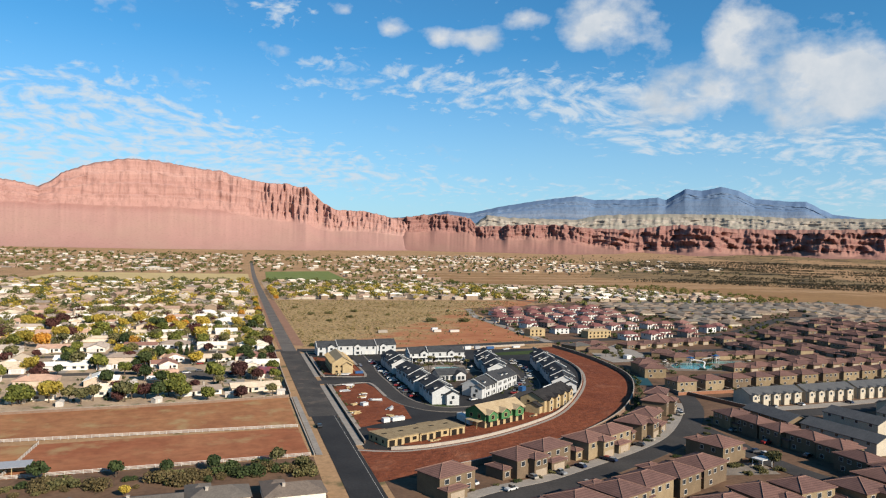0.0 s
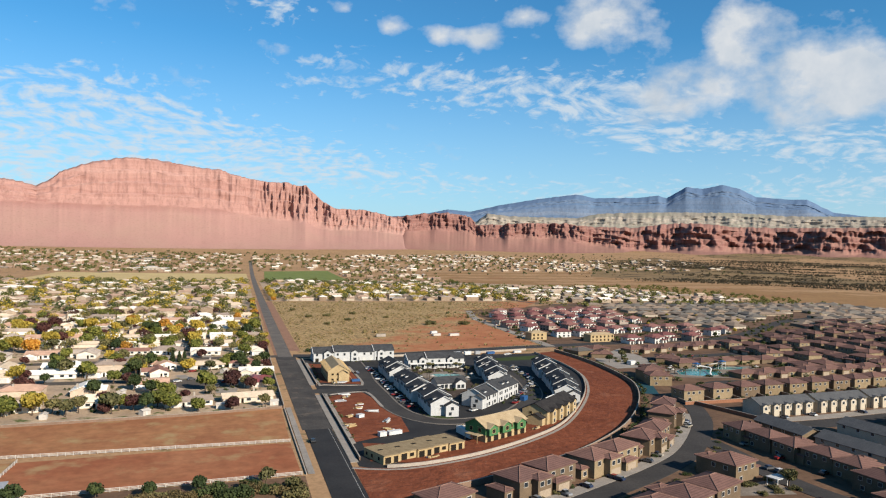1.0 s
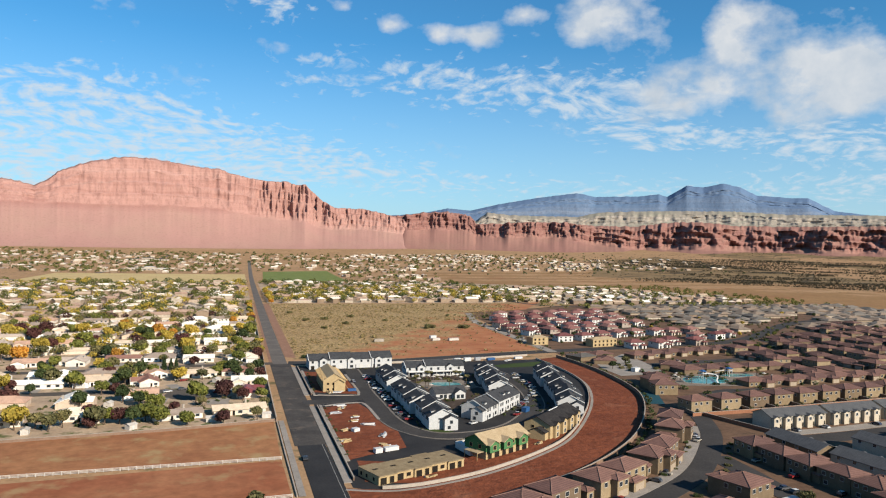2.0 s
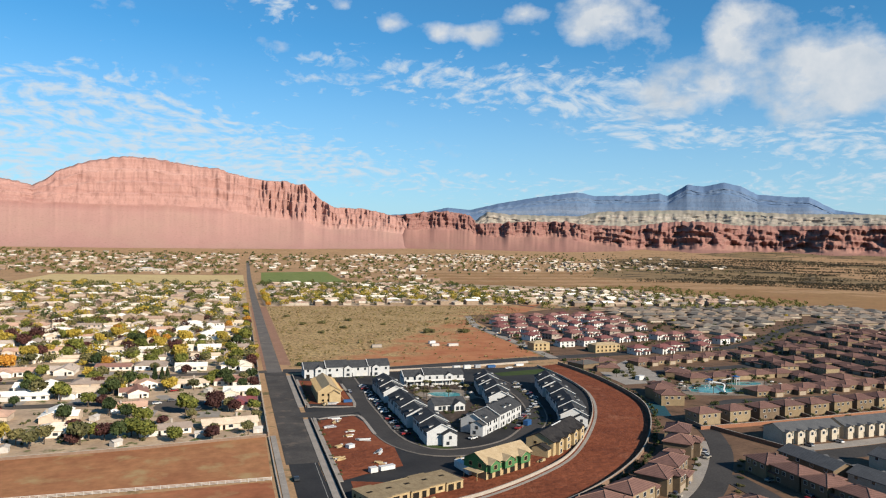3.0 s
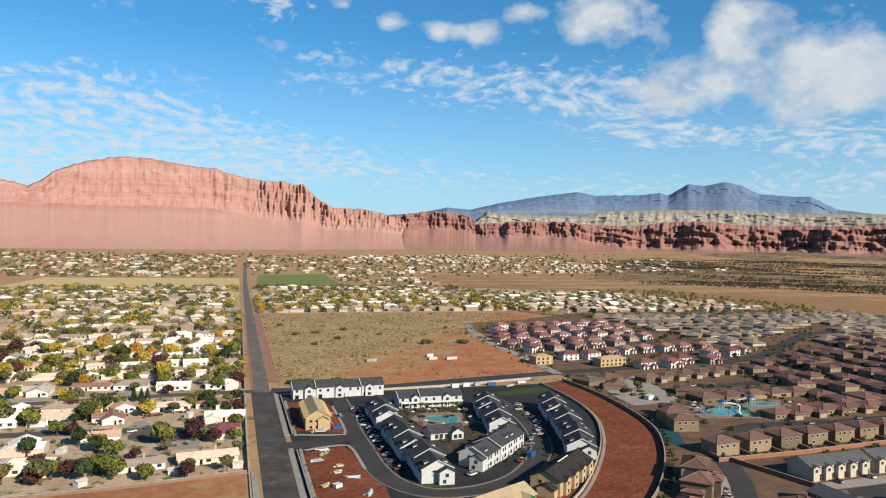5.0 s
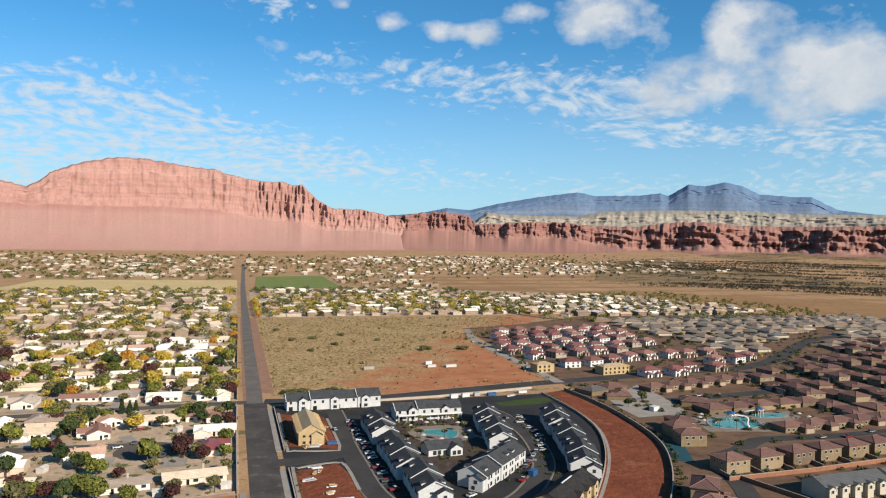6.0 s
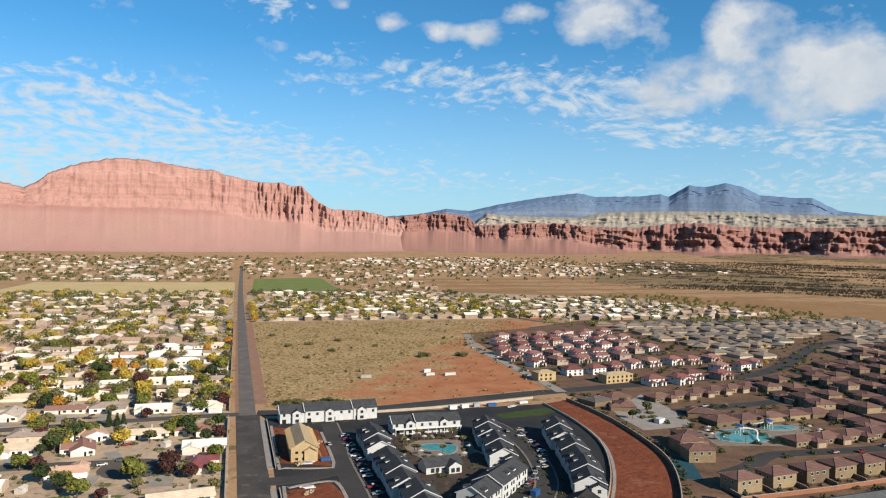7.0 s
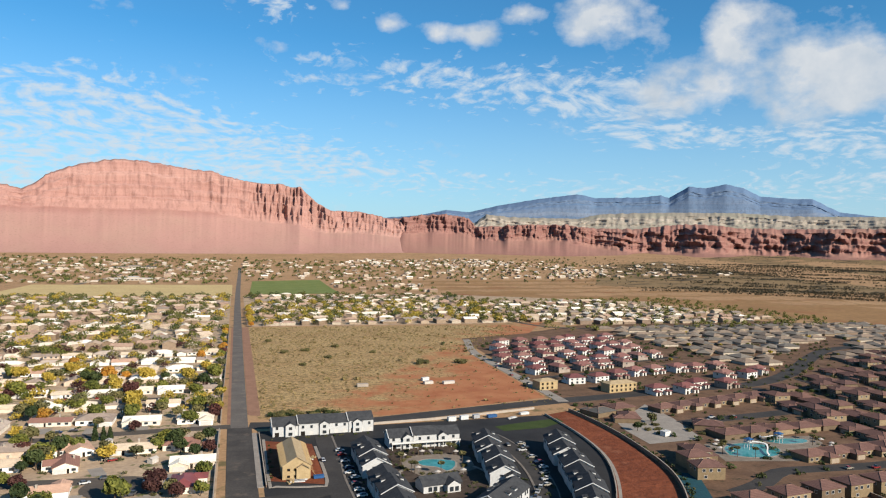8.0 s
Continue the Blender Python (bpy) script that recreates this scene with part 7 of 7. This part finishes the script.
def far_trees(name, label, spots, mat, seed, count=40, size=0.95):
    g = np.random.default_rng(seed)
    v, f = [], []
    for x, y, s in spots:
        z = height(x, y)
        s *= 1.3
        lobes = [(0, 0, 3.6 * s, 2.4 * s, 0.8), (1.9 * s, 0.6 * s, 3.0 * s, 1.9 * s, 0.8), (-1.7 * s, -1.0 * s, 2.8 * s, 2.0 * s, 0.8)]
        a, b = leaves(g, lobes, count, size * s)
        n0 = len(v)
        v += [(x + p, y + q, z + r_) for p, q, r_ in a]
        f += [tuple(n0 + i for i in q) for q in b]
    me = bpy.data.meshes.new(name)
    me.from_pydata(v, [], f)
    me.materials.append(mat)
    return tagged(new(name, me), label, "trees", kind="stuff")


frng = random.Random(77)


def scatter(n, x0, x1, y0, y1, keep=lambda x, y: True):
    out = []
    while len(out) < n:
        x, y = frng.uniform(x0, x1), frng.uniform(y0, y1)
        if keep(x, y):
            out.append((x, y))
    return out


def rows_of(x0, x1, y0, y1, dx, dy, keep=lambda x, y: True):
    out, y, k = [], y0, 0
    while y < y1:
        x = x0 + frng.uniform(0, dx)
        while x < x1:
            if keep(x, y):
                out.append((x, y + frng.uniform(-3, 3)))
            x += dx * frng.uniform(0.9, 1.15)
        k += 1
        y += dy * (0.85 if k % 2 else 1.15)
    return out


off_road = lambda x, y: abs(x) > 16
view = lambda x, y: x > -0.32 * y - 90 and x < 1.35 * y + 100
far_town("distant_houses_west", "pale suburban houses among autumn trees", rows_of(-560, -22, 820, 1440, 21, 40, lambda x, y: view(x, y)), 1)
far_town("distant_grey_houses", "grey-roofed beige houses on the eastern edge", rows_of(430, 860, 640, 930, 22, 29, lambda x, y: abs(y - (577 + (x - 420) * 0.75)) > 26 or x > 690), 8, "far_grey", "far_wall_dark")
far_town("distant_tile_houses", "brown-roofed stucco houses on the eastern edge", rows_of(600, 800, 500, 640, 21, 29), 9, "far_tile", "far_wall_dark")
far_town("distant_houses_north", "pale houses beyond the open field", rows_of(26, 420, 1000, 1480, 21, 38, lambda x, y: not (x > 360 + (y - 1000) * 0.03 and y > 1300)), 2)
far_town("distant_houses_east", "tan houses along the desert edge", rows_of(420, 800, 960, 1300, 22, 40, lambda x, y: x < 800 - (y - 960) * 0.5 and y > 930 + (x - 420) * 0.1), 3, "far_roof", "far_wall_dark")
far_town("distant_town_west", "far suburban houses below the red mountain", scatter(300, -1050, -20, 1830, 2750, lambda x, y: view(x, y)), 4)
far_town("distant_town_north", "far houses scattered below the cliffs", scatter(300, 20, 1150, 1560, 2750, lambda x, y: view(x, y) and not (x < 215 and y < 2010) and not (x > 430 and 1500 < y < 2000)), 5)
far_town("distant_town_edge", "white buildings at the foot of the mountain", scatter(120, 380, 980, 2500, 2850), 6)
far_town("distant_dry_town", "far houses at the edge of the desert", scatter(90, 800, 1600, 2000, 2500), 7)


def treeset(spots, lo=0.7, hi=1.3):
    return [(x, y, frng.uniform(lo, hi)) for x, y in spots]


far_trees("distant_trees_west", "yellow and green autumn trees of a far suburb", treeset(scatter(430, -560, -14, 820, 1470, view), 0.8, 1.4), M["far_leaf"], 1, 80, 0.62)
far_trees("distant_trees_west_gold", "golden autumn trees of a far suburb", treeset(scatter(150, -560, -14, 820, 1460, view), 0.9, 1.5), M["leaf_yellow"], 2, 80, 0.62)
far_trees("distant_trees_north", "autumn trees beyond the open field", treeset(scatter(330, 14, 420, 992, 1490), 0.8, 1.3), M["far_leaf"], 3, 80, 0.62)
far_trees("distant_trees_north_gold", "row of golden autumn trees beyond the field", treeset(scatter(150, 14, 400, 985, 1300), 0.9, 1.5), M["leaf_yellow"], 4, 80, 0.62)
far_trees("distant_trees_dark", "dark evergreens of a far suburb", treeset(scatter(320, -560, 420, 830, 1500, lambda x, y: not (x > 8 and y < 990) and view(x, y) and off_road(x, y))), M["leaf_dark"], 5, 70, 0.62)
far_trees("distant_trees_east", "small dark trees among desert houses", treeset(scatter(700, 360, 850, 880, 1350), 0.6, 1.1), M["far_leaf"], 6, 26)
far_trees("distant_woods_west", "far trees below the red mountain", treeset(scatter(620, -1100, -18, 1815, 2800, view)), M["far_leaf"], 7, 16, 1.5)
far_trees("distant_woods_north", "far trees below the cliffs", treeset(scatter(560, 18, 1250, 1560, 2800, lambda x, y: not (x < 215 and y < 2010) and not (x > 430 and 1500 < y < 1990))), M["far_leaf"], 8, 16, 1.5)
far_trees("distant_woods_dark", "far dark green trees across the valley", treeset(scatter(300, -1100, 1500, 1820, 2850, view)), M["leaf_dark"], 9, 16, 1.5)
far_trees("desert_scrub_dark", "dark bushes on lava ground", [(x, y, frng.uniform(0.3, 0.8)) for x, y in scatter(1300, 850, 3000, 1250, 2800, lambda x, y: x < 1.4 * y and math.hypot(x, y) > 1780)], M["brush"], 10, 8, 1.2)


def washes():
    """Long low lines of dark brush and lava rock across the desert."""
    out = []
    for _ in range(75):
        d, a = frng.uniform(1800, 3000), radians(frng.uniform(31, 52))
        x, y = d * math.sin(a), d * math.cos(a)
        turn = -a + frng.uniform(-0.35, 0.25)
        length, wide = frng.uniform(60, 420) * d / 2000, frng.uniform(5, 14)
        for i in range(int(length / 2.4)):
            q, w = frng.uniform(-0.5, 0.5) * length, frng.gauss(0, 0.4) * wide
            out.append((x + q * math.cos(turn) - w * math.sin(turn), y + q * math.sin(turn) + w * math.cos(turn), frng.uniform(0.35, 0.95)))
    return out


far_trees("desert_washes", "long dark lines of brush and lava rock", washes(), M["brush"], 14, 7, 1.4)
off_tree = lambda spots: [q for q in spots if min(abs(q[1] - s) for s in STREETS) > 6 and q[0] > -0.285 * q[1] - 70]
far_trees("suburb_trees", "crowded green and olive trees of the western suburb", off_tree(WEST_MORE[::4] + WEST_MORE[3::8]), M["leaf_olive"], 21, 170, 0.52)
far_trees("suburb_trees_gold", "golden autumn trees crowded between the houses", off_tree(WEST_MORE[1::4]), M["leaf_yellow"], 22, 170, 0.52)
far_trees("suburb_trees_green", "green trees crowded between the houses", off_tree(WEST_MORE[2::4]), M["leaf_green"], 23, 170, 0.52)
far_trees("suburb_trees_plum", "dark maroon plum trees crowded between the houses", off_tree(WEST_MORE[7::8]), M["leaf_maroon"], 24, 170, 0.52)


def planting(kind, mat, label, seed):
    g = np.random.default_rng(seed)
    v, f = [], []
    for x, y, s in SHRUBS[kind]:
        lobes = [(g.normal() * 0.6 * s, g.normal() * 0.6 * s, 0.6 * s, (0.5 + 0.4 * g.random()) * s, 0.75) for _ in range(3)]
        a, b = leaves(g, lobes, 46, 0.36 * s)
        n0 = len(v)
        v += [(x + p, y + q, max(r_, 0.02)) for p, q, r_ in a]
        f += [tuple(n0 + i for i in q) for q in b]
    me = bpy.data.meshes.new("shrubs")
    me.from_pydata(v, [], f)
    me.materials.append(M[mat])
    return tagged(new("shrubs", me), label, "shrubs", kind="stuff")


planting("dark", "leaf_dark", "dark green shrubs planted between the houses", 31)
planting("olive", "leaf_olive", "dry olive shrubs planted between the houses", 32)


def scrub():
    """Sagebrush and tufts over the open field."""
    g = np.random.default_rng(40)
    v, f = [], []
    inside = lambda x, y: 12 < x < 205 + max(0, y - 740) * 0.8 and 528 < y < 968 and (frng.random() < 0.25 or not (x > 60 + max(0, y - 545) * 0.5 and y < 745)) and x < 330
    spots = scatter(6500, 10, 340, 526, 970, inside)
    for i, (x, y) in enumerate(spots):
        big = 1.0 if noise.noise((x * 0.02, y * 0.02, 3)) > -0.1 or frng.random() < 0.3 else 0.5
        s = (0.28 + 0.72 * frng.random() ** 3.0) * big * (2.1 if i % 34 == 0 else 1.0)
        a, b = leaves(g, [(0, 0, 0.5 * s, 0.9 * s, 0.6)], 7 if s < 0.6 else 12, 0.6 * s)
        n0 = len(v)
        v += [(x + p, y + q, max(r_, 0.03) + 0.05) for p, q, r_ in a]
        f += [tuple(n0 + j for j in q) for q in b]
    me = bpy.data.meshes.new("scrub")
    me.from_pydata(v, [], f)
    me.materials.append(M["sage"])
    return tagged(new("scrub", me), "grey-green sagebrush and dry tufts over the field", "scrub", kind="stuff")


scrub()
for x, y, s in ((224 - 38, 690, 3.2), (150, 690, 3.4), (60, 780, 2.6), (40, 770, 2.4), (90, 800, 2.4), (75, 735, 2.2), (50, 700, 2.0), (120, 760, 2.0), (28, 850, 2.2)):
    bush_at("olive", x, y, s)
for i in range(26):
    bush_at("olive" if i % 3 else "dark", 14 + 42 * frng.random(), 526 + 7 * frng.random(), frng.uniform(1.0, 2.0))

# road markings
edge = spline([(1, 100), (0.5, 200), (-0.3, 310)], 20)
setting("edge_line_east", ribbon(Kit(), edge, 4.2, 4.32, 0.125, 0.135), M["line"], "thin worn white edge line of the road", "marking")


def school(label, length, deep, roof):
    ob = root("school", label, "school")
    part("wall", Kit().box(-length / 2, length / 2, -deep / 2, deep / 2, 0, 5), M["far_wall"], ob)
    part("roof", Kit().box(-length / 2 - 0.6, length / 2 + 0.6, -deep / 2 - 0.6, deep / 2 + 0.6, 5, 5.6), M[roof], ob)
    part("hall", Kit().box(-length * 0.15, length * 0.15, -deep * 0.3, deep * 0.3, 5.6, 8.5), M["far_wall"], ob)
    part("hall_roof", Kit().hip(0, 0, length * 0.3, deep * 0.6, 8.5, 0.15, 0.5), M[roof], ob)
    for i in range(int(length / 9)):
        window(ob, -length / 2 + 5 + 9 * i, -deep / 2, 1.2, 5.0, 2.0, "s", "white_paint")
    return ob


school("long white school building with a pale flat roof", 86, 24, "white_paint").matrix_basis = pose(-238, 1950, height(-238, 1950), 0, 0, 2)
school("long grey school building with a grey flat roof", 120, 30, "roof_grey").matrix_basis = pose(-290, 2380, height(-290, 2380), 0, 0, 2)
